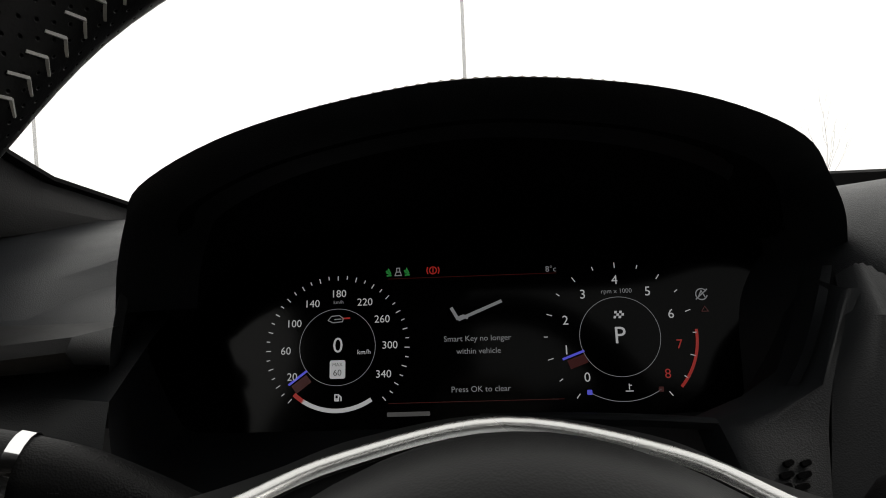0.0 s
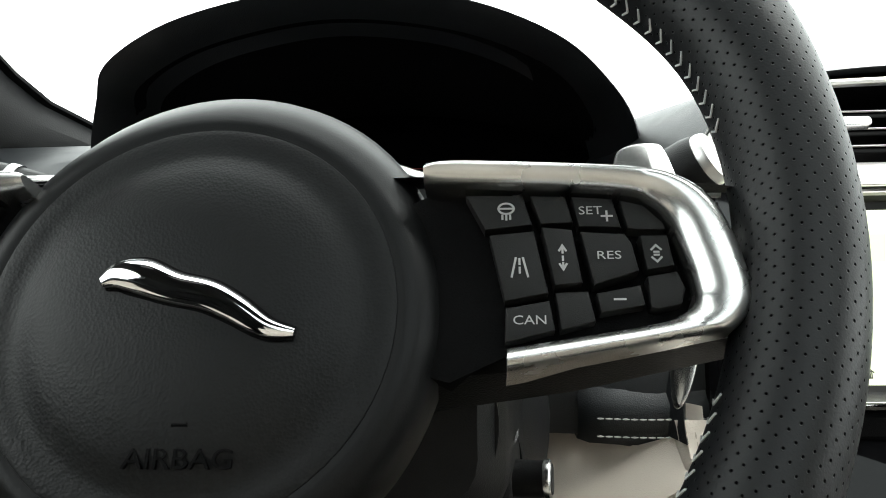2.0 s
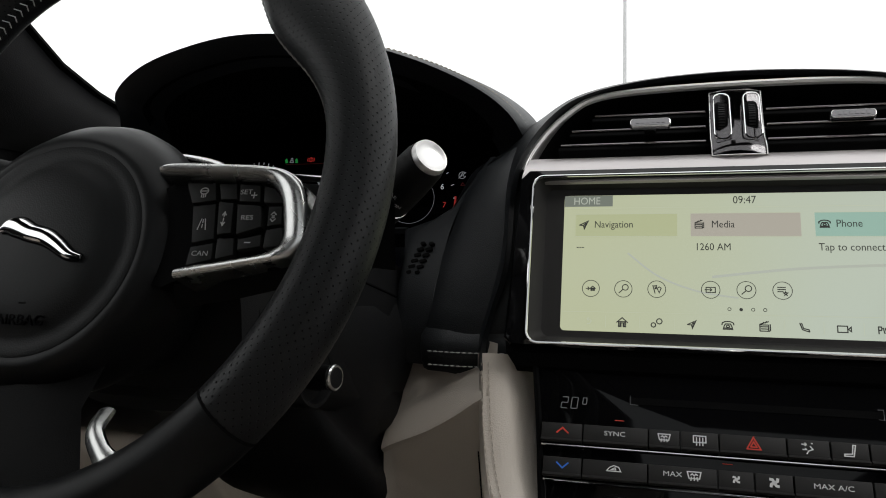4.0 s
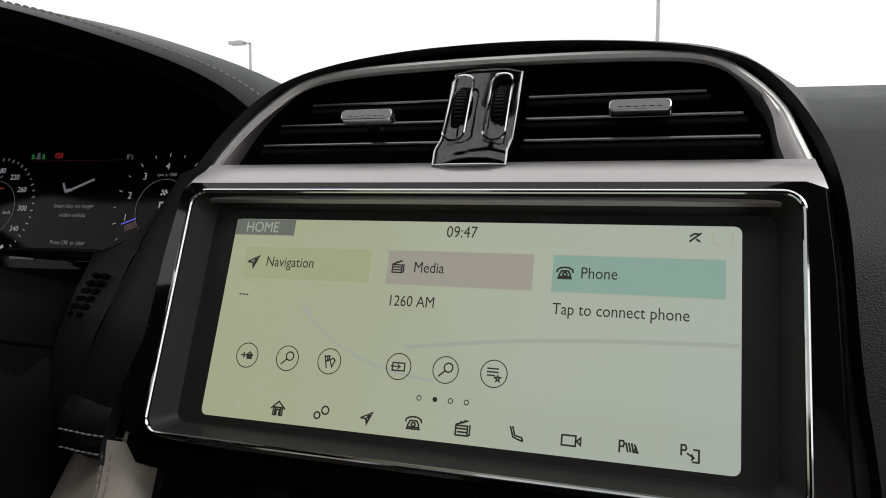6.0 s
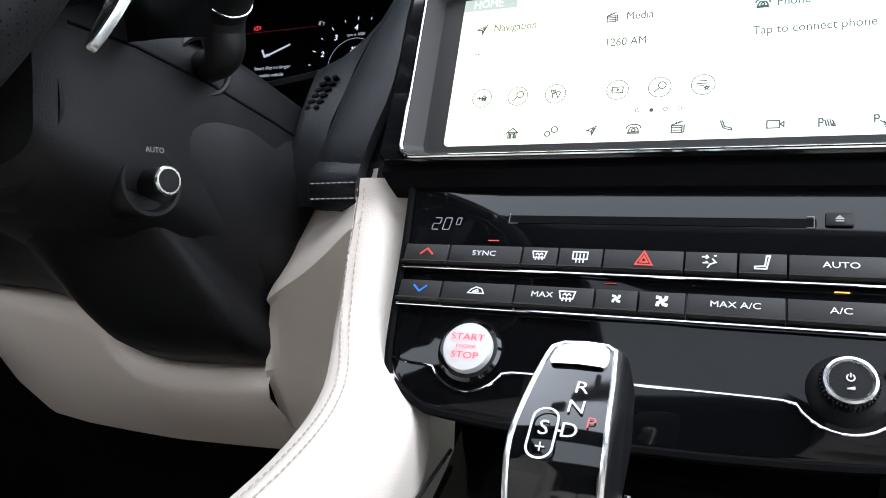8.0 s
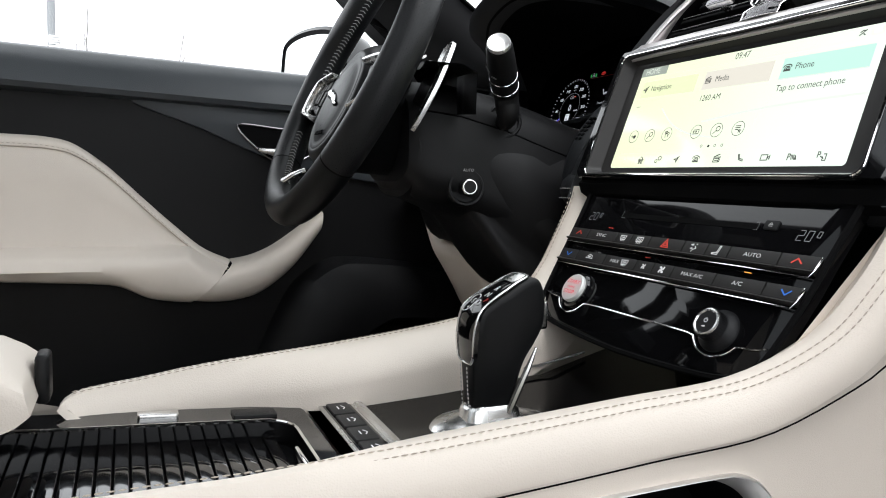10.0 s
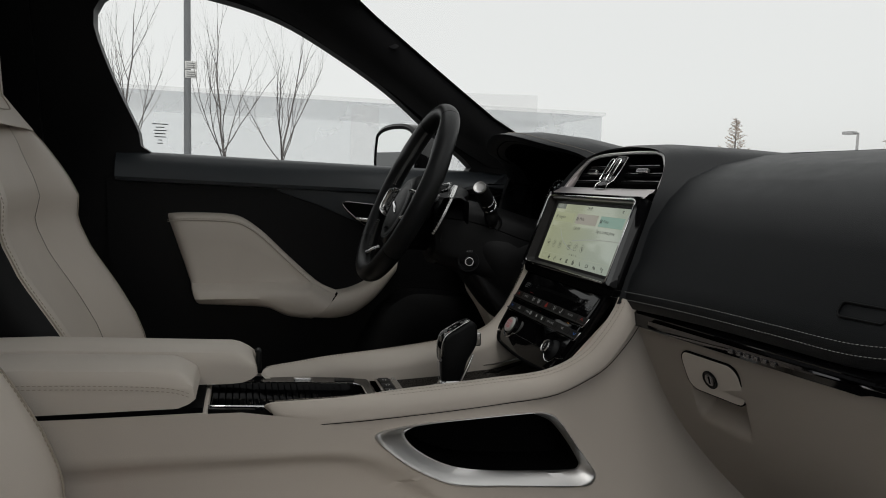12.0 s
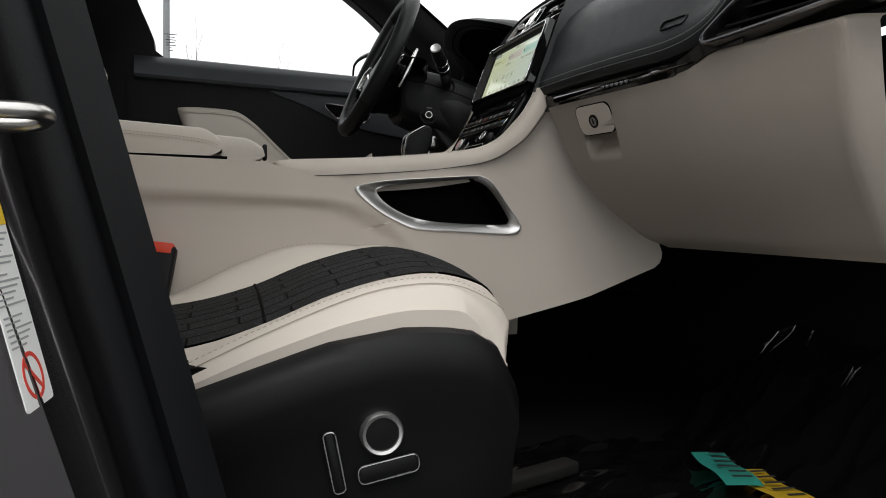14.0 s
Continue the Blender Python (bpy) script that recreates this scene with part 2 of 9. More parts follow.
BEZEL = mat("bezel_plastic", (0.022, 0.021, 0.0205), 0.42, bump=0.1, size=2200, vary=0.08, spec=0.2)
MATTE = mat("matt_black_plastic", (0.0025, 0.0025, 0.0027), 0.75, bump=0.2, size=1700, vary=0.1, spec=0.05)
GLOSS = mat("piano_black", (0.004, 0.004, 0.0045), 0.06, vary=0.05, vsize=30, spec=0.5)
PANEL_GLOSS = mat("smoked_gloss", (0.003, 0.003, 0.0034), 0.045, vary=0.05, vsize=30, spec=0.22)
SATIN = mat("satin_chrome", (0.62, 0.62, 0.61), 0.27, 1.0, bump=0.03, size=2500, vary=0.05, kind="noise")
SATIN_FRAME = mat("brushed_satin_metal", (0.74, 0.73, 0.72), 0.42, 1.0, vary=0.04)
BLACK_CHROME = mat("black_chrome", (0.16, 0.155, 0.16), 0.07, 1.0, vary=0.04)
SHELF = mat("brushed_grey_sill", (0.50, 0.47, 0.47), 0.34, 0.9, bump=0.02, size=2500, vary=0.05, kind="noise")
CHROME = mat("chrome", (0.80, 0.80, 0.80), 0.07, 1.0, vary=0.03)
DARK_CHROME = mat("dark_chrome", (0.22, 0.215, 0.22), 0.24, 1.0, vary=0.08)
BUTTON = mat("button_grey", (0.012, 0.0112, 0.0108), 0.55, bump=0.12, size=2500, vary=0.06, spec=0.3)
WHEEL_KEY = mat("wheel_key_black", (0.010, 0.010, 0.010), 0.5, bump=0.1, size=2500, vary=0.06, spec=0.2)
SUEDE = mat("suede_black", (0.011, 0.011, 0.012), 0.95, bump=0.5, size=700, vary=0.3, vsize=14, sheen=0.15, spec=0.1, kind="noise")
CARPET = mat("black_carpet", (0.006, 0.006, 0.006), 1.0, bump=1.0, size=600, vary=0.3, spec=0.03, kind="noise")
THREAD = mat("light_thread", (0.42, 0.42, 0.41), 0.8)
THREAD_BEIGE = mat("beige_thread", (0.40, 0.35, 0.29), 0.85)
RUBBER = mat("rubber_seal", (0.004, 0.0042, 0.005), 0.5, bump=0.3, size=500, vary=0.2, spec=0.22, kind="noise")
PAINT = mat("graphite_metallic_paint", (0.170, 0.160, 0.166), 0.16, 0.9, bump=0.015, size=4000, vary=0.10, coat=0.8, kind="noise")
RED = mat("red_plastic", (0.62, 0.045, 0.012), 0.45, vary=0.05)
PRINT = mat("white_print", (0.72, 0.72, 0.72), 0.6)
PRINT_GREY = mat("grey_print", (0.32, 0.32, 0.32), 0.6)
PRINT_DIM = mat("dim_print", (0.14, 0.145, 0.15), 0.6)
PRINT_RED = mat("red_print", (0.62, 0.05, 0.03), 0.6)
PRINT_BLUE = mat("blue_print", (0.03, 0.16, 0.62), 0.6)
WHITE = mat("white_card", (0.78, 0.78, 0.76), 0.6)
ASPHALT = mat("wet_asphalt", (0.050, 0.050, 0.052), 0.75, bump=0.8, size=90, vary=0.25, vsize=0.4, kind="noise")
FILM = mat("black_plastic_film", (0.003, 0.003, 0.003), 0.08, bump=0.0, size=60, spec=0.5, kind="noise")
TEAL = mat("teal_paper", (0.05, 0.42, 0.34), 0.6, vary=0.05)
YELLOW = mat("yellow_paper", (0.75, 0.50, 0.03), 0.6, vary=0.05)
INK = mat("black_ink", (0.02, 0.02, 0.02), 0.6)
STEEL = mat("bright_steel", (0.62, 0.60, 0.57), 0.3, 1.0, bump=0.1, size=400, vary=0.1, kind="noise")


def glass_material(name, gloss, tint=(0.97, 0.98, 0.975, 1)):
    m = bpy.data.materials.new(name)
    m.use_nodes = True
    nt = m.node_tree
    nt.nodes.clear()
    o = nt.nodes.new("ShaderNodeOutputMaterial")
    mix = nt.nodes.new("ShaderNodeMixShader")
    tr = nt.nodes.new("ShaderNodeBsdfTransparent")
    tr.inputs[0].default_value = tint
    gl = nt.nodes.new("ShaderNodeBsdfGlossy")
    gl.inputs["Roughness"].default_value = 0.01
    fr = nt.nodes.new("ShaderNodeLayerWeight")
    pw = nt.nodes.new("ShaderNodeMath")
    pw.operation = "POWER"
    pw.inputs[1].default_value = 5.0
    ml = nt.nodes.new("ShaderNodeMath")
    ml.operation = "MULTIPLY_ADD"
    ml.inputs[1].default_value = gloss
    ml.inputs[2].default_value = 0.02
    nt.links.new(fr.outputs["Facing"], pw.inputs[0])
    nt.links.new(pw.outputs[0], ml.inputs[0])
    nt.links.new(ml.outputs[0], mix.inputs[0])
    nt.links.new(tr.outputs[0], mix.inputs[1])
    nt.links.new(gl.outputs[0], mix.inputs[2])
    nt.links.new(mix.outputs[0], o.inputs[0])
    return m


GLASS = glass_material("window_glass", 0.25)
ROOF_GLASS = glass_material("tinted_roof_glass", 0.25, (0.43, 0.445, 0.45, 1))


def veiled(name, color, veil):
    """A far surface with fog put into it: part transparent, so sky shows through."""
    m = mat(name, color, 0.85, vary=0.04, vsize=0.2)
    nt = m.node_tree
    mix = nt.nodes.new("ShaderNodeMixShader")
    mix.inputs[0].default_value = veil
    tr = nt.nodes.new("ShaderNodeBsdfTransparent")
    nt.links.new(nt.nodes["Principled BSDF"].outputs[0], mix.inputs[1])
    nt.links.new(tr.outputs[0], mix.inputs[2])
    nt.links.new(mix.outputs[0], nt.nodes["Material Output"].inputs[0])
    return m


# high veil values and pale colours stand in for fog over the buildings
CLAD = veiled("fogged_cladding", (0.80, 0.86, 0.90), 0.72)
CLAD_WHITE = veiled("fogged_white_cladding", (0.9, 0.9, 0.9), 0.86)
CONCRETE = veiled("fogged_concrete", (0.66, 0.64, 0.62), 0.91)
WINDOW_FOGGED = veiled("fogged_window", (0.50, 0.50, 0.50), 0.90)
# bark and post each have a paler, more see-through copy with haze in it
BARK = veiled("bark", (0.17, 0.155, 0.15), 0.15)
BARK_FOGGED = veiled("fogged_bark", (0.30, 0.26, 0.23), 0.72)
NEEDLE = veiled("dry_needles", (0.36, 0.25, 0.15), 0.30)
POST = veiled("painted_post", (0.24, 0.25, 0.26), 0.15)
POST_FOGGED = veiled("fogged_post", (0.30, 0.30, 0.30), 0.55)


def glow(name, color, power):
    """A lit picture element."""
    return mat(name, (0.02, 0.02, 0.02), 0.3, emit=color, power=power)


def insert_material():
    """Dark woven seat insert: rows of short raised dashes with a lighter thread."""
    m = mat("dark_woven_insert", (0.018, 0.018, 0.019), 0.85, spec=0.12)
    nt = m.node_tree
    b = nt.nodes["Principled BSDF"]
    tc = nt.nodes.new("ShaderNodeTexCoord")
    mp = nt.nodes.new("ShaderNodeMapping")
    mp.inputs["Scale"].default_value = (1, 1, 0)
    mp.inputs["Rotation"].default_value = (0, 0, radians(90))
    br = nt.nodes.new("ShaderNodeTexBrick")
    br.inputs["Scale"].default_value = 8
    br.inputs["Brick Width"].default_value = 0.95
    br.inputs["Row Height"].default_value = 0.25
    br.inputs["Mortar Size"].default_value = 0.022
    br.inputs["Mortar Smooth"].default_value = 1.0
    br.inputs["Color1"].default_value = (0.016, 0.016, 0.0165, 1)
    br.inputs["Color2"].default_value = (0.022, 0.022, 0.0225, 1)
    br.inputs["Mortar"].default_value = (0.006, 0.006, 0.006, 1)
    dots = nt.nodes.new("ShaderNodeTexVoronoi")
    dots.inputs["Scale"].default_value = 1
    dmap = nt.nodes.new("ShaderNodeMapping")
    dmap.inputs["Scale"].default_value = (170, 420, 170)
    nt.links.new(tc.outputs["Object"], dmap.inputs["Vector"])
    ramp = nt.nodes.new("ShaderNodeMapRange")
    ramp.inputs["From Min"].default_value = 0.12
    ramp.inputs["From Max"].default_value = 0.3
    ramp.inputs["To Min"].default_value = 4.2
    ramp.inputs["To Max"].default_value = 0.8
    mul = nt.nodes.new("ShaderNodeMix")
    mul.data_type, mul.blend_type = "RGBA", "MULTIPLY"
    mul.inputs["Factor"].default_value = 1
    bp = nt.nodes.new("ShaderNodeBump")
    bp.inputs["Strength"].default_value = 0.9
    bp.inputs["Distance"].default_value = 0.005
    nt.links.new(tc.outputs["Object"], mp.inputs["Vector"])
    nt.links.new(mp.outputs[0], br.inputs["Vector"])
    nt.links.new(dmap.outputs[0], dots.inputs["Vector"])
    nt.links.new(dots.outputs["Distance"], ramp.inputs["Value"])
    nt.links.new(br.outputs["Color"], mul.inputs["A"])
    nt.links.new(ramp.outputs[0], mul.inputs["B"])
    nt.links.new(mul.outputs["Result"], b.inputs["Base Color"])
    nt.links.new(br.outputs["Fac"], bp.inputs["Height"])
    bp.invert = True
    nt.links.new(bp.outputs[0], b.inputs["Normal"])
    return m


INSERT = insert_material()


def perforated():
    """Black leather with staggered rows of pin holes."""
    m = mat("perforated_leather", (0.0050, 0.0054, 0.0062), 0.43, spec=0.28)
    nt = m.node_tree
    b = nt.nodes["Principled BSDF"]
    uv = nt.nodes.new("ShaderNodeUVMap")
    uv.uv_map = "leather"
    mp = nt.nodes.new("ShaderNodeMapping")
    mp.inputs["Rotation"].default_value = (0, 0, radians(45))
    mp.inputs["Scale"].default_value = (310, 310, 1)
    v = nt.nodes.new("ShaderNodeTexVoronoi")
    v.voronoi_dimensions = "2D"
    v.inputs["Scale"].default_value = 1
    v.inputs["Randomness"].default_value = 0.0
    r = nt.nodes.new("ShaderNodeMapRange")
    r.inputs["From Min"].default_value = 0.06
    r.inputs["From Max"].default_value = 0.15
    grain = nt.nodes.new("ShaderNodeTexNoise")
    grain.inputs["Scale"].default_value = 1500
    tc = nt.nodes.new("ShaderNodeTexCoord")
    nt.links.new(tc.outputs["Object"], grain.inputs["Vector"])
    add = nt.nodes.new("ShaderNodeMath")
    add.operation = "MULTIPLY_ADD"
    add.inputs[1].default_value = 0.12
    nt.links.new(grain.outputs["Fac"], add.inputs[0])
    nt.links.new(r.outputs[0], add.inputs[2])
    bp = nt.nodes.new("ShaderNodeBump")
    bp.inputs["Strength"].default_value = 0.8
    bp.inputs["Distance"].default_value = 0.0006
    mix = nt.nodes.new("ShaderNodeMix")
    mix.data_type = "RGBA"
    mix.inputs["A"].default_value = (0.0006, 0.0006, 0.0007, 1)
    mix.inputs["B"].default_value = (0.0050, 0.0054, 0.0062, 1)
    gl = nt.nodes.new("ShaderNodeMath")
    gl.operation = "MULTIPLY"
    gl.inputs[1].default_value = 0.28
    nt.links.new(r.outputs[0], gl.inputs[0])
    nt.links.new(gl.outputs[0], b.inputs["Specular IOR Level"])
    nt.links.new(uv.outputs[0], mp.inputs["Vector"])
    nt.links.new(mp.outputs[0], v.inputs["Vector"])
    nt.links.new(v.outputs["Distance"], r.inputs["Value"])
    nt.links.new(r.outputs[0], mix.inputs["Factor"])
    nt.links.new(mix.outputs["Result"], b.inputs["Base Color"])
    nt.links.new(add.outputs[0], bp.inputs["Height"])
    nt.links.new(bp.outputs[0], b.inputs["Normal"])
    return m


PERF = perforated()

# ---- setting: ground, car shell ----
bm = bmesh.new()
loft(bm, [[(-900, -900, -0.08), (900, -900, -0.08)], [(-900, 900, -0.08), (900, 900, -0.08)]])
tagged(part("ground", bm, ASPHALT), "damp grey asphalt of a car park in fog", "ground", kind="structure")

bm = bmesh.new()
box(bm, (-0.84, -2.05, 0.24), (0.80, 0.75, 0.30))
tagged(part("floor", bm, CARPET), "black carpet of the footwells and cabin floor", "floor", kind="structure")

bm = bmesh.new()
box(bm, (-0.84, 0.55, 0.24), (0.84, 0.62, 1.05))
tagged(part("wall_bulkhead", bm, CARPET), "black bulkhead behind the dashboard", "wall", kind="structure")

bm = bmesh.new()
box(bm, (0.84, 0.30, 0.24), (0.90, 0.62, 1.10), 0.01)
tagged(part("wall_hinge_pillar", bm, MATTE), "black hinge pillar at the front of the open doorway", "pillar", kind="structure")

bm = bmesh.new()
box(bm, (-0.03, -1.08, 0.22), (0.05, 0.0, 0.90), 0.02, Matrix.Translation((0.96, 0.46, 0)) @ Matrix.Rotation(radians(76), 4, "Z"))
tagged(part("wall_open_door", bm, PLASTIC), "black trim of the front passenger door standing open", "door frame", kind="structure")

# headliner with its front header, curved down to the sides, open under the glass roof
ROOF = [(-0.255, 1.505, 0.60), (-0.30, 1.535, 0.62), (-0.45, 1.555, 0.63), (-0.55, 1.558, 0.63), (-0.9, 1.565, 0.63), (-1.45, 1.556, 0.625), (-1.6, 1.55, 0.62), (-2.05, 1.49, 0.60)]
GLASS_W = 0.40


def roof_row(y, z, w, side=0):
    """A section of the headliner: the whole width, or the part beside the glass."""
    whole = [(-w - 0.06, y, z - 0.055), (-w, y, z - 0.012), (-w * 0.8, y, z), (0, y, z + 0.012), (w * 0.8, y, z), (w, y, z - 0.012), (w + 0.06, y, z - 0.055), (w + 0.06, y, z + 0.03), (0, y, z + 0.075), (-w - 0.06, y, z + 0.03)]
    if side == 0:
        return whole
    edge = [(GLASS_W, z + 0.004), (w * 0.8, z), (w, z - 0.012), (w + 0.06, z - 0.055), (w + 0.06, z + 0.03), (GLASS_W, z + 0.055)]
    return [(side * x, y, h) for x, h in edge]


bm = bmesh.new()
loft(bm, [roof_row(*r) for r in ROOF[:4]], closed=True, caps=True)
loft(bm, [roof_row(*r) for r in ROOF[5:]], closed=True, caps=True)
for side in (1, -1):
    loft(bm, [roof_row(*r, side) for r in ROOF[3:6]], closed=True, caps=True)
tagged(part("ceiling", bm, SUEDE), "black suede headliner of the car roof", "headliner", kind="structure")
bm = bmesh.new()
loft(bm, [[(-GLASS_W - 0.02, y, z + 0.034), (0, y, z + 0.050), (GLASS_W + 0.02, y, z + 0.034)] for y, z, w in ((-0.53, 1.558, 0), (-0.9, 1.565, 0), (-1.47, 1.556, 0))])
bmesh.ops.solidify(bm, geom=bm.faces, thickness=0.005)
tagged(part("window_roof", bm, ROOF_GLASS), "dark tinted fixed glass roof panel", "roof glass", kind="structure")


def side_x(z, side):
    """The side of the cabin leans in with height."""
    return side * (0.80 - 0.30 * max(0.0, z - 1.12))


FRONT_OPEN = spline([(-0.705, 1.143), (-0.49, 1.130), (-0.28, 1.123), (-0.10, 1.116), (0.08, 1.125), (-0.04, 1.222), (-0.16, 1.313),
                     (-0.30, 1.395), (-0.42, 1.452), (-0.55, 1.485), (-0.69, 1.500), (-0.775, 1.480), (-0.812, 1.425), (-0.785, 1.32), (-0.735, 1.20)], 6, True)


def side_panel(bm, outline, opening, side, out=0.0, thick=0.05):
    n = 72
    o = resample(outline, n)
    i = resample(opening, n)
    # start both rings at the point that looks the same way
    def start(p):
        cx = sum(q[0] for q in p) / n
        cy = sum(q[1] for q in p) / n
        k = min(range(n), key=lambda a: abs(math.atan2(p[a][1] - cy, p[a][0] - cx) + 2.4))
        return p[k:] + p[:k]
    def ccw(p):
        a = sum(p[k][0] * p[(k + 1) % n][1] - p[(k + 1) % n][0] * p[k][1] for k in range(n))
        return p if a > 0 else p[::-1]
    o, i = start(ccw(o)), start(ccw(i))
    def at(p, d):
        return [(side_x(z, side) + side * d, y, z) for y, z in p]
    loft(bm, [at(o, out), at(i, out), at(i, out + thick), at(o, out + thick), at(o, out)], closed=True)


bm = bmesh.new()
side_panel(bm, [(-0.93, 0.85), (0.45, 0.85), (0.45, 1.12), (0.16, 1.14), (-0.02, 1.26), (-0.14, 1.34), (-0.40, 1.49), (-0.6, 1.535), (-0.93, 1.545)], FRONT_OPEN, -1, 0.012)
tagged(part("wall_left", bm, PLASTIC), "black window surround of the driver's door", "door frame", kind="structure")
bm = bmesh.new()
box(bm, (-0.90, -0.93, 0.24), (-0.812, 0.55, 0.86))
tagged(part("wall_left_lower", bm, MATTE), "black lower skin of the driver's door", "door frame", kind="structure")
# unseen windowless rear walls, added to keep out light from behind
for side, name, y1 in ((-1, "wall_left_rear", -0.93), (1, "wall_right_rear", -0.83)):
    bm = bmesh.new()
    loft(bm, [[(side_x(z, side) + side * d, y, z) for z, d in ((0.3, 0), (0.8, 0), (1.12, 0), (1.35, 0), (1.545, 0), (1.545, 0.05), (1.12, 0.05), (0.3, 0.05))] for y in (-2.05, -1.5, y1)], closed=True, caps=True)
    tagged(part(name, bm, PLASTIC), "plain black wall closing the unseen rear side of the cabin", "wall", kind="structure")
bm = bmesh.new()
box(bm, (-0.85, -2.10, 0.24), (0.85, -2.05, 1.56))
tagged(part("wall_rear", bm, PLASTIC), "plain black wall closing the unseen rear of the cabin", "wall", kind="structure")

# windscreen pillars, suede covered, with an airbag tag pressed into them
PIL = [((-0.715, 0.43, 1.165), (-0.80, 0.42, 1.125)), ((-0.715, 0.28, 1.188), (-0.80, 0.25, 1.130)), ((-0.695, 0.17, 1.212), (-0.795, 0.12, 1.138)),
       ((-0.675, 0.09, 1.25), (-0.78, 0.03, 1.185)), ((-0.652, -0.07, 1.358), (-0.745, -0.15, 1.308)), ((-0.632, -0.22, 1.462), (-0.712, -0.36, 1.428)),
       ((-0.615, -0.275, 1.500), (-0.695, -0.48, 1.478)), ((-0.56, -0.30, 1.53), (-0.68, -0.60, 1.505))]
for side in (1, -1):
    bm = bmesh.new()
    rows = []
    for w, v in PIL:
        w, v = Vector((w[0] * side, w[1], w[2])), Vector((v[0] * side, v[1], v[2]))
        c = (w + v) / 2 + Vector((0.028 * side, -0.012, -0.012))
        o = (w + v) / 2 + Vector((-0.05 * side, 0.03, 0.03))
        rows.append([tuple(w), tuple(w.lerp(c, 0.55) + Vector((0.008 * side, 0, 0))), tuple(c), tuple(v.lerp(c, 0.55) + Vector((0.010 * side, 0, 0))), tuple(v), tuple(o)])
    loft(bm, rows, closed=True, caps=True)
    p = part("trim_pillar", bm, SUEDE)
    tagged(p, "black suede windscreen pillar trim with airbag tag", "pillar trim", kind="structure")
    if side == 1:
        bm = bmesh.new()
        prism(bm, rrect(0.052, 0.016, 0.006), 0, 0.003, 0.001, face((-0.650, -0.180, 1.405), 40, 62) @ Matrix.Rotation(radians(-30), 4, "Z"))
        part("airbag_tag", bm, SUEDE, p)

# windscreen with its black printed border
EDGE = resample([w for w, v in PIL], 13, closed=False)
WS = []
for f in np.linspace(0, 1, 13):
    k = 1 - (2 * f - 1) ** 2
    WS.append([((2 * f - 1) * -x, y + 0.20 * k * (1 - i / 12) ** 0.7 + 0.03 * k, z + 0.012 * k * (i / 12) - 0.012 * k * (1 - i / 12)) for i, (x, y, z) in enumerate(EDGE)])
bm = bmesh.new()
loft(bm, WS)
ob = tagged(part("windscreen", bm, GLASS), "clear windscreen of the car", "windscreen", kind="structure")
ob.visible_shadow = False
bm = bmesh.new()
tube(bm, [row[0] for row in WS], 0.008, 6, flat=0.4, up=(0, 0, 1))
for row in (WS[0], WS[-1]):
    tube(bm, row, 0.007, 6, flat=0.5, up=(0, 0, 1))
part("black_border", bm, MATTE, ob)

# driver's window pane with its printed marks
bm = bmesh.new()
pane = resample(offset(FRONT_OPEN, -0.006), 60)
v = [bm.verts.new((side_x(z, -1) - 0.04, y, z)) for y, z in pane]
bm.faces.new(v)
ob = tagged(part("window_1", bm, GLASS, smooth=0), "clear pane of the driver's door window", "window", kind="structure")
ob.visible_shadow = False

# ---- dashboard ----
dash = thing("dashboard", "black leather dashboard with pale double stitching above ivory lower panels", "dashboard")


def smooth01(a, b, v):
    t = max(0.0, min(1.0, (v - a) / (b - a)))
    return t * t * (3 - 2 * t)


LIP = spline([(0.10, 0.951), (0.14, 0.953), (0.22, 0.956), (0.31, 0.958), (0.41, 0.958), (0.48, 0.9575), (0.515, 0.9600), (0.540, 0.9645), (0.562, 0.9720), (0.580, 0.9820), (0.600, 0.9980), (0.620, 1.0120), (0.645, 1.0240), (0.675, 1.0305), (0.74, 1.033), (0.84, 1.034)], 5)
LIP_X, LIP_Z = [p[0] for p in LIP], [p[1] for p in LIP]


def dash_profile(x):
    """Section of the passenger pad at x: from the stitched lip up and over to the windscreen."""
    r = max(0.0, x - 0.50)
    lip = float(np.interp(x, LIP_X, LIP_Z))
    y0 = -0.018 + 0.115 * max(0.0, x - 0.14) + 0.03 * r
    b = 0.10 * max(0.0, (x - 0.62))
    return [(x, y0 + 0.030, lip - 0.022), (x, y0 + 0.006, lip - 0.016), (x, y0, lip - 0.006), (x, y0 + 0.001, lip + 0.004), (x, y0 + 0.008, lip + 0.025),
            (x, y0 + 0.020, lip + 0.45 * (1.055 - lip)), (x, y0 + 0.036, lip + 0.75 * (1.075 - lip)), (x, y0 + 0.062, 1.082 - b * 0.1), (x, y0 + 0.095, 1.110),
            (x, y0 + 0.140, 1.130), (x, y0 + 0.21, 1.146), (x, 0.34, 1.158), (x, 0.50, 1.160), (x, 0.60, 1.150)]


bm = bmesh.new()
xs = list(np.linspace(0.135, 0.50, 20)) + list(np.linspace(0.507, 0.69, 28)) + list(np.linspace(0.70, 0.82, 6))
loft(bm, [dash_profile(x) for x in xs])
under(part("upper_pad", bm, LEATHER, label="black grained leather pad"), dash)

# seam line over the top of the pad
bm = bmesh.new()
seam = [(0.249, 0.118, 1.1185), (0.262, 0.100, 1.1085), (0.34, 0.110, 1.1085), (0.50, 0.128, 1.1085), (0.80, 0.165, 1.1085)]
tube(bm, [(x, y, z + 0.0026) for x, y, z in spline(seam, 6)], 0.0012, 6)
under(part("airbag_seam", bm, MATTE), dash)

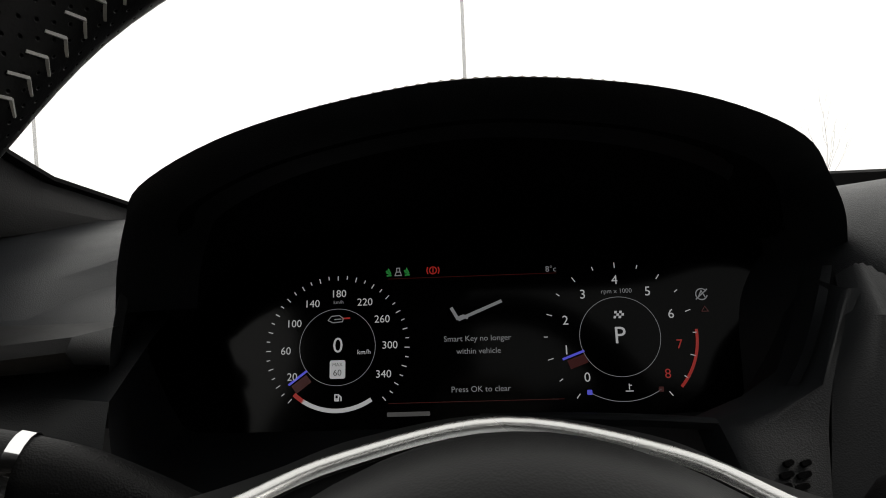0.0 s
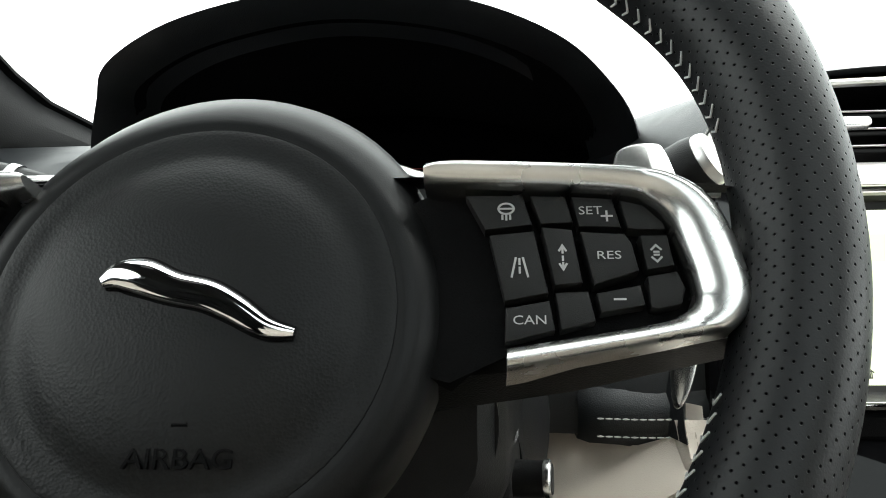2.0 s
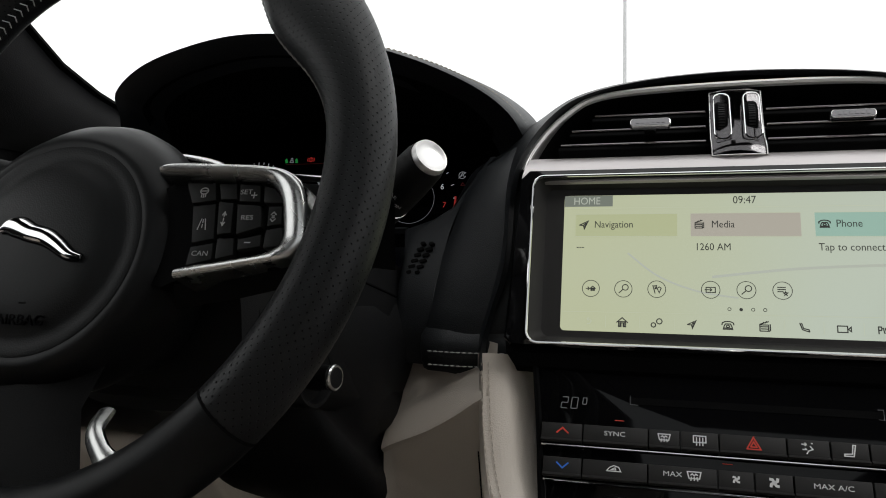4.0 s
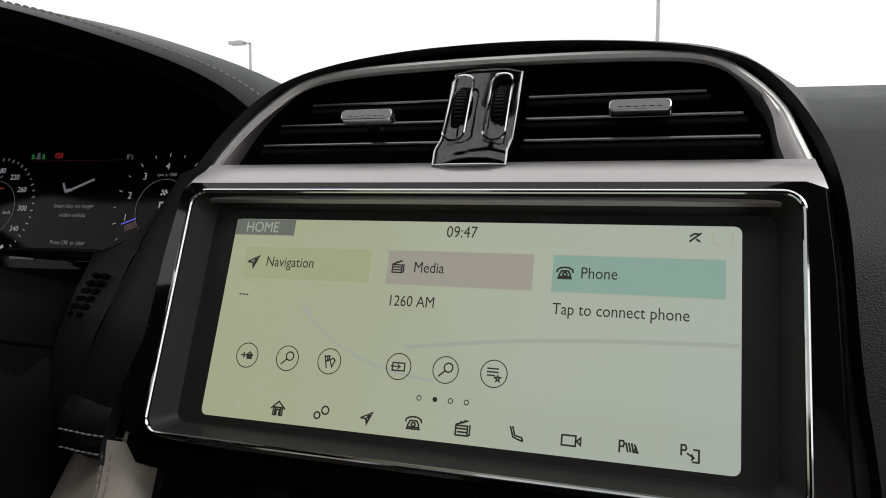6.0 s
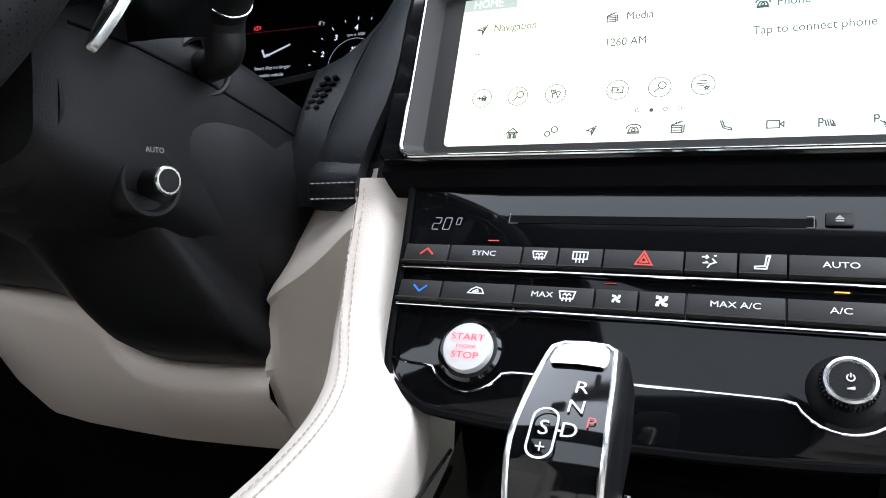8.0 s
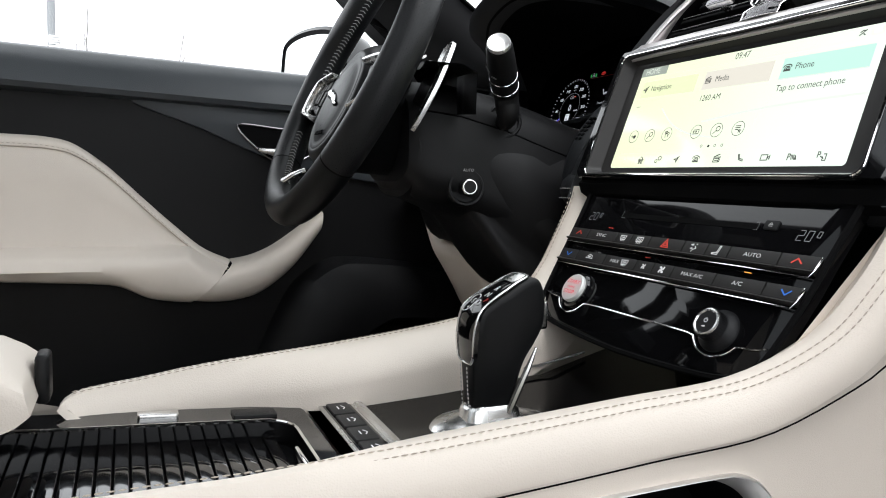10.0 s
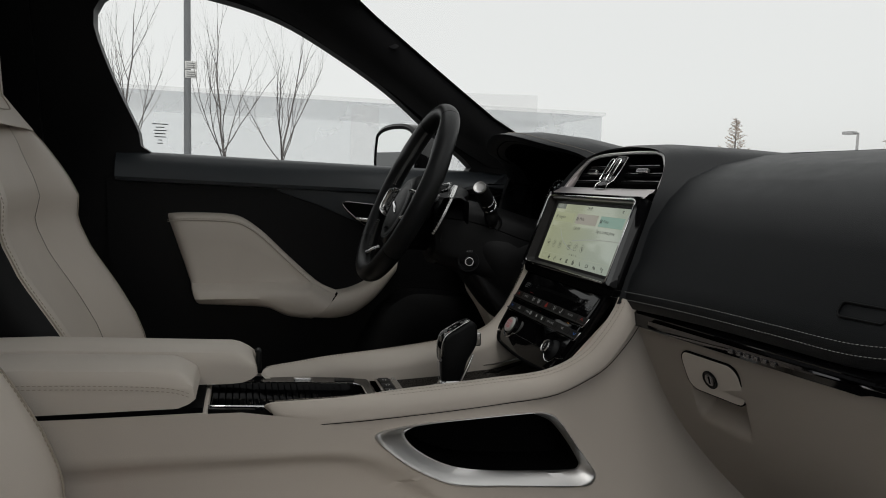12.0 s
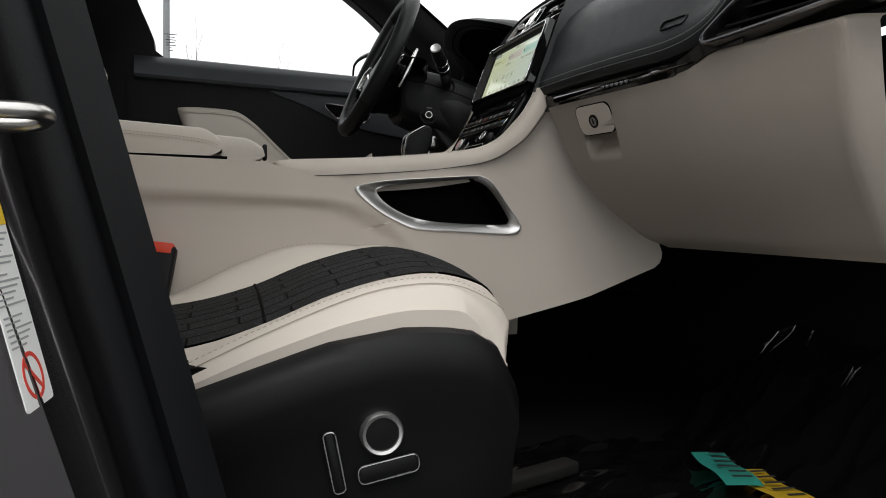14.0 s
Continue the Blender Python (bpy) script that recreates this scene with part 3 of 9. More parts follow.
bm = bmesh.new()
for dz, dy in ((0.004, -0.0012), (-0.0045, -0.0010)):
    line = []
    for x in np.linspace(0.138, 0.81, 130):
        p = dash_profile(x)
        q = Vector(p[3]) if dz > 0 else Vector(p[2]).lerp(Vector(p[3]), 0.2)
        line.append((q.x, q.y + dy, q.z + (0.002 if dz > 0 else 0)))
    stitch(bm, line, 0.0044, 0.0033, 0.00045, (0, -0.0003, 0))
under(part("stitching", bm, THREAD, label="pale double stitching along the lip"), dash)

bm = bmesh.new()
ringplate(bm, rrect(0.050, 0.017, 0.006), rrect(0.046, 0.013, 0.0045), -0.004, 0.0014, face((0.4945, 0.0346, 0.991), 31, 7), 0.0006)
under(part("airbag_badge", bm, LEATHER_FINE), dash)

# centre hump round the vent and the screen, leaning back
HUMP = [(-0.172, 0.944), (-0.172, 0.965), (-0.160, 1.02), (-0.158, 1.075), (-0.150, 1.105), (-0.130, 1.133), (-0.105, 1.148), (-0.06, 1.157), (0, 1.160),
        (0.06, 1.157), (0.105, 1.150), (0.130, 1.137), (0.149, 1.108), (0.157, 1.075), (0.160, 1.02), (0.165, 0.965), (0.165, 0.944)]


def lean(z):
    """How far forward the centre stack lies at a height."""
    return 0.364 * (z - 1.02) if z < 1.085 else 0.0237 + 0.58 * (z - 1.085)


bm = bmesh.new()
hump = spline(HUMP, 4)
secs = []
for dy, g, dz in ((0.004, 1.0, -0.005), (-0.002, 1.015, -0.002), (0.012, 1.045, 0.001), (0.05, 1.11, 0.004), (0.13, 1.33, 0.002), (0.26, 1.7, -0.006), (0.45, 2.1, -0.012)):
    secs.append([(x * g, lean(z) + dy + 0.004 + (0.020 * smooth01(0.10, 0.155, x) if g > 1.03 else 0.0), min(z + dz * (z > 1.0), 1.163)) for x, z in hump])
loft(bm, secs)
under(part("centre_pad", bm, LEATHER), dash)

# top of the dashboard behind the binnacle and towards the glass
bm = bmesh.new()
rows = []
for x in np.linspace(-0.80, 0.82, 30):
    k = 1 - (x / 0.82) ** 2
    inside = -0.60 < x < -0.15
    rows.append([(x, 0.20 if inside else 0.11, 1.10 if inside else 1.085), (x, 0.22 if inside else 0.16, 1.12 if inside else 1.115), (x, 0.24, 1.138), (x, 0.36, 1.152), (x, 0.46 + 0.16 * k, 1.158 - 0.004 * k), (x, 0.52 + 0.16 * k, 1.10)])
loft(bm, rows)
under(part("top_pad", bm, LEATHER, label="black leather dashboard top"), dash)
bm = bmesh.new()
rows = []
for x in np.linspace(-0.52, 0.62, 40):
    k = 1 - (x / 0.82) ** 2
    y = 0.40 + 0.16 * k
    rows.append([(x, y - 0.02, 1.156), (x, y - 0.018, 1.172), (x, y + 0.012, 1.176), (x, y + 0.02, 1.150)])
loft(bm, rows)
under(part("demister_slot", bm, MATTE, label="raised black demister grille at the glass"), dash)

# driver's end of the dashboard
bm = bmesh.new()
rows = []
for x, b in ((-0.805, 0.0), (-0.72, 0.0), (-0.64, 0.004), (-0.585, 0.0), (-0.545, -0.012)):
    rows.append([(x, 0.10, 0.90), (x, 0.058 + b, 0.935), (x, 0.045 + b, 0.99), (x, 0.048 + b, 1.03), (x, 0.062 + b, 1.063), (x, 0.10, 1.086), (x, 0.16, 1.105), (x, 0.24, 1.125)])
loft(bm, rows)
under(part("driver_pad", bm, LEATHER), dash)
bm = bmesh.new()
loft(bm, [[(x, y, z) for y, z in ((0.100, 1.094), (0.040, 1.090 - 0.01 * f), (0.034, 1.084 - 0.01 * f), (0.040, 1.076 - 0.012 * f), (0.10, 1.07))] for x, f in ((-0.81, 1.0), (-0.70, 0.5), (-0.60, -0.2), (-0.555, -0.6))])
under(part("trim_strip", bm, PLASTIC, label="grey-black trim ledge beside the dials"), dash)

# cheeks on both sides of the dials and the slotted speaker panel
OUTER = spline([(-0.556, 0.088, 1.116), (-0.558, 0.078, 1.089), (-0.557, 0.070, 1.060), (-0.553, 0.062, 1.031), (-0.540, 0.056, 0.998), (-0.495, 0.050, 0.978), (-0.371, 0.045, 0.968), (-0.290, 0.046, 0.974), (-0.262, 0.058, 0.996), (-0.234, 0.066, 1.034),
                (-0.213, 0.070, 1.066), (-0.199, 0.082, 1.092), (-0.172, 0.130, 1.113)], 5)
INNER = spline([(-0.590, 0.165, 1.092), (-0.577, 0.159, 1.064), (-0.566, 0.152, 1.044), (-0.557, 0.148, 1.030), (-0.5445, 0.1445, 1.0196), (-0.500, 0.1445, 1.0185), (-0.371, 0.1445, 1.019), (-0.250, 0.1455, 1.0232), (-0.2065, 0.1465, 1.0256), (-0.190, 0.149, 1.034),
                (-0.180, 0.152, 1.043), (-0.170, 0.157, 1.058), (-0.160, 0.163, 1.080)], 5)
bm = bmesh.new()


def scaled(k, dy, dz=0.0):
    return [(-0.368 + (x + 0.368) * k, y + dy, 1.08 + (z - 1.08) * k + dz) for x, y, z in OUTER]


mid = [tuple(Vector(a).lerp(Vector(b), 0.4) + Vector((0, 0, -0.004))) for a, b in zip(OUTER, INNER)]
loft(bm, [scaled(1.04, 0.06), scaled(1.018, 0.016), scaled(1.006, 0.004), scaled(0.994, 0.0), scaled(0.982, 0.006), mid, INNER])
under(part("dial_surround", bm, LEATHER), dash)

bm = bmesh.new()
rows = [[(-0.172, 0.135, 1.112), (-0.168, 0.120, 1.116), (-0.160, 0.112, 1.120), (-0.150, 0.105, 1.124)],
        [(-0.197, 0.068, 1.087), (-0.188, 0.060, 1.091), (-0.172, 0.056, 1.090), (-0.155, 0.058, 1.088)],
        [(-0.209, 0.057, 1.060), (-0.200, 0.049, 1.061), (-0.178, 0.040, 1.060), (-0.155, 0.036, 1.056)],
        [(-0.219, 0.037, 1.020), (-0.207, 0.029, 1.020), (-0.183, 0.019, 1.016), (-0.157, 0.016, 1.010)],
        [(-0.222, 0.017, 0.985), (-0.211, 0.010, 0.985), (-0.185, 0.003, 0.982), (-0.157, 0.004, 0.980)],
        [(-0.224, 0.006, 0.962), (-0.212, 0.000, 0.960), (-0.185, -0.005, 0.957), (-0.158, -0.003, 0.957)],
        [(-0.226, 0.014, 0.938), (-0.212, 0.004, 0.936), (-0.185, 0.000, 0.934), (-0.158, 0.002, 0.936)]]
loft(bm, [spline(r, 4) for r in rows])
under(part("flank_pad", bm, LEATHER, label="black leather flank pad"), dash)
# slotted speaker panel between the dials and the flank pad, with the ledge under the display
bm = bmesh.new()
rows = [[(-0.192, 0.128, 1.104), (-0.190, 0.088, 1.101), (-0.187, 0.082, 1.101), (-0.184, 0.079, 1.101)],
        [(-0.206, 0.108, 1.078), (-0.203, 0.072, 1.079), (-0.201, 0.068, 1.080), (-0.198, 0.067, 1.083)],
        [(-0.218, 0.096, 1.058), (-0.214, 0.060, 1.060), (-0.212, 0.057, 1.060), (-0.209, 0.0565, 1.060)],
        [(-0.238, 0.090, 1.047), (-0.233, 0.060, 1.049), (-0.226, 0.0555, 1.048), (-0.213, 0.0510, 1.048)],
        [(-0.264, 0.086, 1.038), (-0.258, 0.062, 1.041), (-0.238, 0.050, 1.039), (-0.2155, 0.0465, 1.039)],
        [(-0.258, 0.080, 1.020), (-0.252, 0.040, 1.020), (-0.236, 0.0345, 1.019), (-0.2190, 0.0365, 1.019)],
        [(-0.258, 0.070, 0.998), (-0.253, 0.028, 0.998), (-0.238, 0.0240, 0.998), (-0.2215, 0.0235, 0.998)],
        [(-0.262, 0.060, 0.966), (-0.256, 0.018, 0.966), (-0.240, 0.0120, 0.965), (-0.2240, 0.0070, 0.962)],
        [(-0.262, 0.060, 0.938), (-0.256, 0.020, 0.938), (-0.240, 0.0160, 0.938), (-0.2260, 0.0140, 0.938)]]
loft(bm, [spline(r, 3) for r in rows])
under(part("speaker_panel", bm, LEATHER, label="black slotted speaker panel"), dash)
bm = bmesh.new()
lip_e = spline([(-0.258, 0.063, 1.0415), (-0.292, 0.075, 1.0405), (-0.335, 0.086, 1.0390), (-0.371, 0.090, 1.0380)], 4)
loft(bm, [[(x, y + 0.055, z - 0.012) for x, y, z in lip_e], [(x, y + 0.004, z + 0.0015) for x, y, z in lip_e], lip_e, [(x, y + 0.002, z - 0.004) for x, y, z in lip_e], [(x, y + 0.05, z - 0.012) for x, y, z in lip_e]])
under(part("display_ledge", bm, LEATHER), dash)
gm = face((-0.2365, 0.0345, 1.019), 27, -4)
for k in range(6):
    for sx in (-1, 1):
        w = 0.0060 if 0 < k < 5 else 0.0042
        bm = bmesh.new()
        prism(bm, rrect(w, 0.0026, 0.0012), -0.004, 0.0012, 0, gm @ Matrix.Translation((sx * 0.0036 + 0.0016 * (k - 2.5), 0.0050 * (k - 2.5), 0)) @ Matrix.Rotation(radians(14), 4, "Z"))
        under(part("speaker_slot", bm, MATTE), dash)
bm = bmesh.new()
for k, dz in enumerate((0.0, -0.010)):
    stitch(bm, spline([(-0.219, -0.006, 0.953 + dz), (-0.190, -0.0105, 0.9535 + dz), (-0.160, -0.0095, 0.954 + dz)], 6), 0.0046, 0.0038, 0.0006, (0, -0.0008, 0))
under(part("stitching", bm, THREAD), dash)
bm = bmesh.new()
loft(bm, [[(x, y + 0.010, 0.968), (x, y + 0.002, 0.961), (x, y, 0.954), (x, y + 0.001, 0.944), (x, y + 0.008, 0.936), (x, y + 0.04, 0.934)] for x, y in ((-0.228, 0.004), (-0.222, -0.004), (-0.205, -0.008), (-0.18, -0.010), (-0.158, -0.009))])
under(part("lip", bm, LEATHER), dash)

# ivory knee panel round the column: a lit upper lip and a lower face that leans away under it
KNEE_TOP = [(-0.760, 0.944), (-0.690, 0.9435), (-0.654, 0.9430), (-0.636, 0.9432), (-0.613, 0.942), (-0.605, 0.923), (-0.583, 0.896), (-0.565, 0.876), (-0.553, 0.868), (-0.530, 0.867), (-0.476, 0.866), (-0.445, 0.862), (-0.412, 0.854), (-0.392, 0.835), (-0.377, 0.826), (-0.348, 0.8215), (-0.307, 0.822), (-0.275, 0.8235), (-0.254, 0.826)]
KNEE_BOTTOM = [(-0.800, 0.924), (-0.775, 0.925), (-0.744, 0.935), (-0.700, 0.899), (-0.672, 0.868), (-0.654, 0.846), (-0.624, 0.812), (-0.575, 0.771), (-0.533, 0.749), (-0.489, 0.745), (-0.440, 0.744), (-0.386, 0.744), (-0.330, 0.747), (-0.250, 0.752)]
bm = bmesh.new()
rows = []
for (x, zt), (xb, zb) in zip(resample(KNEE_TOP, 90, closed=False), resample(KNEE_BOTTOM, 90, closed=False)):
    drop = min(0.020, 0.45 * (zt - zb))
    rows.append([(x, 0.055, zt + 0.002), (x, 0.006, zt + 0.0015), (x, 0.001, zt), (x, -0.002, zt - 0.003), (x, -0.005, zt - 0.5 * drop), (0.9 * x + 0.1 * xb, -0.004, zt - drop), (0.5 * (x + xb), 0.022, 0.5 * (zt - drop + zb)), (xb, 0.046, zb + 0.004), (xb, 0.050, zb), (xb, 0.12, zb + 0.01)])
loft(bm, rows)
under(part("knee_panel", bm, BEIGE_PLASTIC, label="ivory knee panel"), dash)
CREASE = spline([(-0.2600, 0.001, 0.874), (-0.2437, -0.006, 0.883), (-0.2180, -0.016, 0.896), (-0.1960, -0.024, 0.910), (-0.1800, -0.029, 0.922), (-0.168, -0.031, 0.930)], 4)
bm = bmesh.new()
rows = []
for k, (x, y, z) in enumerate(CREASE):
    f = k / (len(CREASE) - 1)
    low = 0.752 + 0.002 * f
    rows.append([(x + 0.004, y + 0.050 * (1 - f) + 0.016, 0.962), (x + 0.004, y + 0.034 * (1 - f) + 0.010, z + (0.950 - z) * 0.75), (x + 0.002, y + 0.016 * (1 - f) + 0.005, z + (0.950 - z) * 0.35), (x, y + 0.002, z + 0.003), (x, y, z - 0.001), (x + 0.001, y + 0.003, z - 0.005),
                 (x + 0.004, -0.006 * (1 - f) + (y + 0.012) * f, 0.6 * z + 0.4 * low), (x + 0.002, 0.018 * (1 - f) + (y + 0.030) * f, 0.25 * z + 0.75 * low), (x, 0.045 * (1 - f) + (y + 0.050) * f, low), (x, 0.12, low + 0.01)])
loft(bm, rows)
under(part("knee_panel_side", bm, BEIGE_PLASTIC, label="ivory panel beside the centre stack"), dash)
bm = bmesh.new()
tube(bm, [(x, -0.002 - 0.02 * smooth01(-0.60, -0.76, x), z + 0.0045) for x, z in KNEE_TOP[:5]], 0.0022, 8)
under(part("lower_strip", bm, SATIN, label="satin strip along the lower edge"), dash)
bm = bmesh.new()
box(bm, (-0.80, 0.12, 0.55), (-0.15, 0.5, 0.92))
under(part("under_panel", bm, MATTE), dash)

# ---- glovebox, trim strip and passenger vent ----
def glove_y(x, z):
    h = 0.80 - z
    return -0.004 + 0.11 * (x - 0.14) + 0.30 * (0.92 - z) + 0.225 * (h + math.sqrt(h * h + 0.004)) - 0.004


gb = thing("glovebox", "ivory glovebox lid with a recessed latch and lock, below the dashboard", "glovebox")
def lid_y(x, z):
    """The lid's face, without its finger recess."""
    e = (0.925 - z) / 0.25
    f = max(0.0, min(1.0, (x - 0.19) / 0.61))
    return glove_y(x, z) + 0.02 * smooth01(0.690, 0.674, z) + 0.012 * smooth01(0.922, 0.928, z) - 0.012 * math.sin(math.pi * f) * math.sin(math.pi * min(1, max(0, e)))


LX, LZ = 0.305, 0.879
bm = bmesh.new()
rows = []
zz = [0.928, 0.924, 0.92] + list(np.arange(0.914, 0.806, -0.0025)) + list(np.linspace(0.805, 0.70, 16)) + [0.692, 0.685, 0.680, 0.675]
for z in zz:
    e = (0.925 - z) / 0.25
    xl = 0.176 + 0.055 * e + 0.09 * max(0, e - 0.35) ** 2 * 2.2
    row = []
    for x in [xl - 0.001, xl, xl + 0.004] + [xl + 0.004 + (0.256 - xl - 0.004) * k / 5 for k in range(1, 5)] + list(np.arange(0.256, 0.376, 0.0025)) + list(np.linspace(0.378, 0.765, 20)) + [0.775, 0.783, 0.789, 0.794, 0.797, 0.80]:
        x = max(x, xl - 0.001)
        xr = 0.720 + 0.048 * math.sqrt(max(0.0, min(1.0, (z - 0.675) / 0.25)))
        x = x if x < 0.55 else 0.55 + (x - 0.55) * (xr - 0.55) / 0.25
        u, v = x - LX, z - LZ
        d = 0.027 * smooth01(-0.040, -0.030, u - 0.10 * (v + 0.02)) * (1 - smooth01(0.040, 0.050, u)) * smooth01(-0.064, -0.026, v) * (1 - smooth01(-0.014, -0.010, v))
        row.append((x, lid_y(x, z) + d + (0.012 if x < xl else 0.0) + 0.045 * smooth01(xr - 0.020, xr + 0.012, x), z + 0.013 * smooth01(0.525, 0.575, x) * smooth01(0.86, 0.92, z)))
    rows.append(row)
loft(bm, rows)
bmesh.ops.solidify(bm, geom=bm.faces, thickness=0.006)
under(part("lid", bm, BEIGE_PLASTIC), gb)
gl = face((LX, lid_y(LX, LZ) - 0.0002, LZ), -21, 6.5)
latch = [(x + 0.10 * (0.004 - y) , y) for x, y in rrect(0.090, 0.048, 0.014, cx=0.002, cy=0.0025)]
bm = bmesh.new()
prism(bm, latch, -0.005, 0.0012, 0.0006, gl)
lat = under(part("latch", bm, BEIGE_PLASTIC, smooth=0), gb)
bm = bmesh.new()
ringplate(bm, offset(latch, -0.0016), latch, -0.002, 0.0006, gl)
under(part("latch_gap", bm, MATTE), lat)
bm = bmesh.new()
lathe(bm, [(0.0112, 0.0015), (0.0112, 0.0030), (0.0100, 0.0034), (0.0086, 0.0026), (0.0, 0.0026)], gl)
under(part("lock", bm, PLASTIC), lat)
bm = bmesh.new()
lathe(bm, [(0.0074, 0.0020), (0.0074, 0.0030), (0.0066, 0.0034), (0.0, 0.0034)], gl)
under(part("lock_barrel", bm, DARK_CHROME), lat)
bm = bmesh.new()
prism(bm, rrect(0.0020, 0.0085, 0.0006), 0.0032, 0.0038, 0, gl)
under(part("keyhole", bm, MATTE), lat)

ts = thing("trim_strip", "piano-black trim strip edged in chrome under the dashboard lip", "trim")
bm = bmesh.new()
rows = []
for x in np.linspace(0.150, 0.62, 40):
    y = glove_y(x, 0.92) - 0.004
    up = dash_profile(x)[1][2]
    k = 0.022 * smooth01(0.500, 0.575, x)
    rows.append([(x, y + 0.02, up + 0.004), (x, y + 0.006, 0.942 + k), (x, y - 0.001, 0.934 + k), (x, y + 0.004, 0.916 + k), (x, y + 0.02, 0.912 + k)])
loft(bm, rows)
under(part("strip", bm, GLOSS), ts)
bm = bmesh.new()
rows = []
for x in np.linspace(0.212, 0.535, 24):
    y = glove_y(x, 0.92) - 0.0075
    f = (x - 0.212) / 0.323
    h = 0.010 * (1 - 0.90 * f ** 1.5)
    rows.append([(x, y + 0.004, 0.929), (x, y - 0.001, 0.929), (x, y - 0.002, 0.929 - h * 0.5), (x, y - 0.001, 0.929 - h), (x, y + 0.006, 0.929 - h)])
loft(bm, rows)
under(part("chrome_edge", bm, BLACK_CHROME, label="dark chrome edge"), ts)
bm = bmesh.new()
for k in range(6):
    x = 0.350 + 0.0115 * k
    box(bm, (x, glove_y(x, 0.92) - 0.0106, 0.9215), (x + 0.0072, glove_y(x, 0.92) - 0.0085, 0.9265), 0.0006)
under(part("badge_bars", bm, DARK_CHROME, label="plain raised badge bars"), ts)

pv = thing("air_vent", "black passenger air vent in a satin chrome frame", "air vent", group="air vents")
pm = face((0.665, 0.052, 0.992), 10, 8)
po = spline([(-0.104, -0.0445), (-0.1045, -0.0375), (-0.100, -0.0315), (-0.077, -0.0135), (-0.0494, 0.0045), (-0.0174, 0.0185), (0.022, 0.0275), (0.070, 0.0310), (0.128, 0.0300), (0.148, 0.012), (0.146, -0.030), (0.130, -0.0365), (0.074, -0.0400), (0.036, -0.0430), (-0.003, -0.0455), (-0.058, -0.0485), (-0.093, -0.0495)], 4, True)
bm = bmesh.new()
ringplate(bm, po, offset(po, 0.0062), -0.030, 0.005, pm, 0.0020)
under(part("frame", bm, DARK_CHROME, label="dark chrome frame"), pv)
bm = bmesh.new()
prism(bm, offset(po, 0.005), -0.05, -0.035, 0, pm)
under(part("housing", bm, MATTE), pv)
for k in range(3):
    bm = bmesh.new()
    y = -0.030 + 0.017 * k
    x0 = -0.072 + 0.028 * k
    box(bm, (x0, -0.0016, -0.03), (0.13, 0.0016, -0.004), 0.0007, pm @ Matrix.Translation((0, y, 0)) @ Matrix.Rotation(radians(12), 4, "X"))
    under(part("slat", bm, PLASTIC), pv)
bm = bmesh.new()
box(bm, (-0.012, -0.004, -0.004), (0.016, 0.004, 0.006), 0.0015, pm @ Matrix.Translation((0.02, -0.006, 0)))
under(part("slider_tab", bm, BLACK_CHROME), pv)

# ---- instrument binnacle ----
bn = thing("instrument_binnacle", "hooded black instrument binnacle with a lit digital dial display", "instrument cluster")
HOOD = [(-0.564, 0.096, 1.100), (-0.553, 0.080, 1.125), (-0.536, 0.058, 1.148), (-0.512, 0.025, 1.163), (-0.470, 0.004, 1.1785), (-0.423, -0.005, 1.189), (-0.371, -0.009, 1.1950), (-0.319, -0.006, 1.1925),
        (-0.273, 0.005, 1.185), (-0.229, 0.034, 1.1725), (-0.195, 0.084, 1.157), (-0.173, 0.114, 1.136), (-0.161, 0.138, 1.106)]
hood = spline(HOOD, 5)


def around(pts, g, dy, dz):
    """An arch like pts, drawn in towards the binnacle's middle by g."""
    return [(-0.371 + (x + 0.371) * g, y + dy, 1.09 + (z - 1.09) * g + dz) for x, y, z in pts]


bm = bmesh.new()
loft(bm, [around(hood, 0.84, 0.035, -0.002), around(hood, 0.90, 0.010, 0.0), around(hood, 0.965, -0.001, 0.0), around(hood, 0.99, -0.003, 0.0), around(hood, 1.0, 0.002, 0.0),
          around(hood, 1.016, 0.02, 0.001), around(hood, 1.040, 0.08, 0.002), around(hood, 1.0, 0.16, 0.0), around(hood, 0.96, 0.25, -0.012), around(hood, 0.90, 0.33, -0.03)])
under(part("hood", bm, LEATHER, label="black leather hood"), bn)
bm = bmesh.new()
stitch(bm, [(x, y, z) for x, y, z in around(hood[4:-4], 1.0105, 0.020, 0.0014)], 0.0046, 0.0034, 0.0011, (0, 0, 0.0004))
under(part("stitching", bm, THREAD_BEIGE), bn)
bm = bmesh.new()
inner = around(hood, 0.90, 0.012, 0.0)
loft(bm, [inner, around(hood, 0.895, 0.02, -0.003), [(x, 0.165 - 0.05 * (1.2 - z), 1.075 + (z - 1.09) * 0.75) for x, y, z in around(hood, 0.93, 0, 0)]])
under(part("shroud", bm, MATTE), bn)

CL = face((-0.371, 0.159, 1.067), 17)
bm = bmesh.new()
lens = spline([(-0.1735, -0.0500), (-0.0578, -0.0512), (0.0827, -0.0482), (0.1645, -0.0437), (0.190, -0.028), (0.214, 0.010), (0.212, 0.06), (0.13, 0.085), (0, 0.095), (-0.13, 0.085), (-0.222, 0.06), (-0.221, 0.028), (-0.195, -0.024)], 5, True)
prism(bm, lens, -0.004, 0.0, 0, CL)
DIAL = mat("display_glass", (0.0012, 0.0012, 0.0015), 0.10, spec=0.10)
under(part("display", bm, DIAL, label="dark glossy display"), bn)

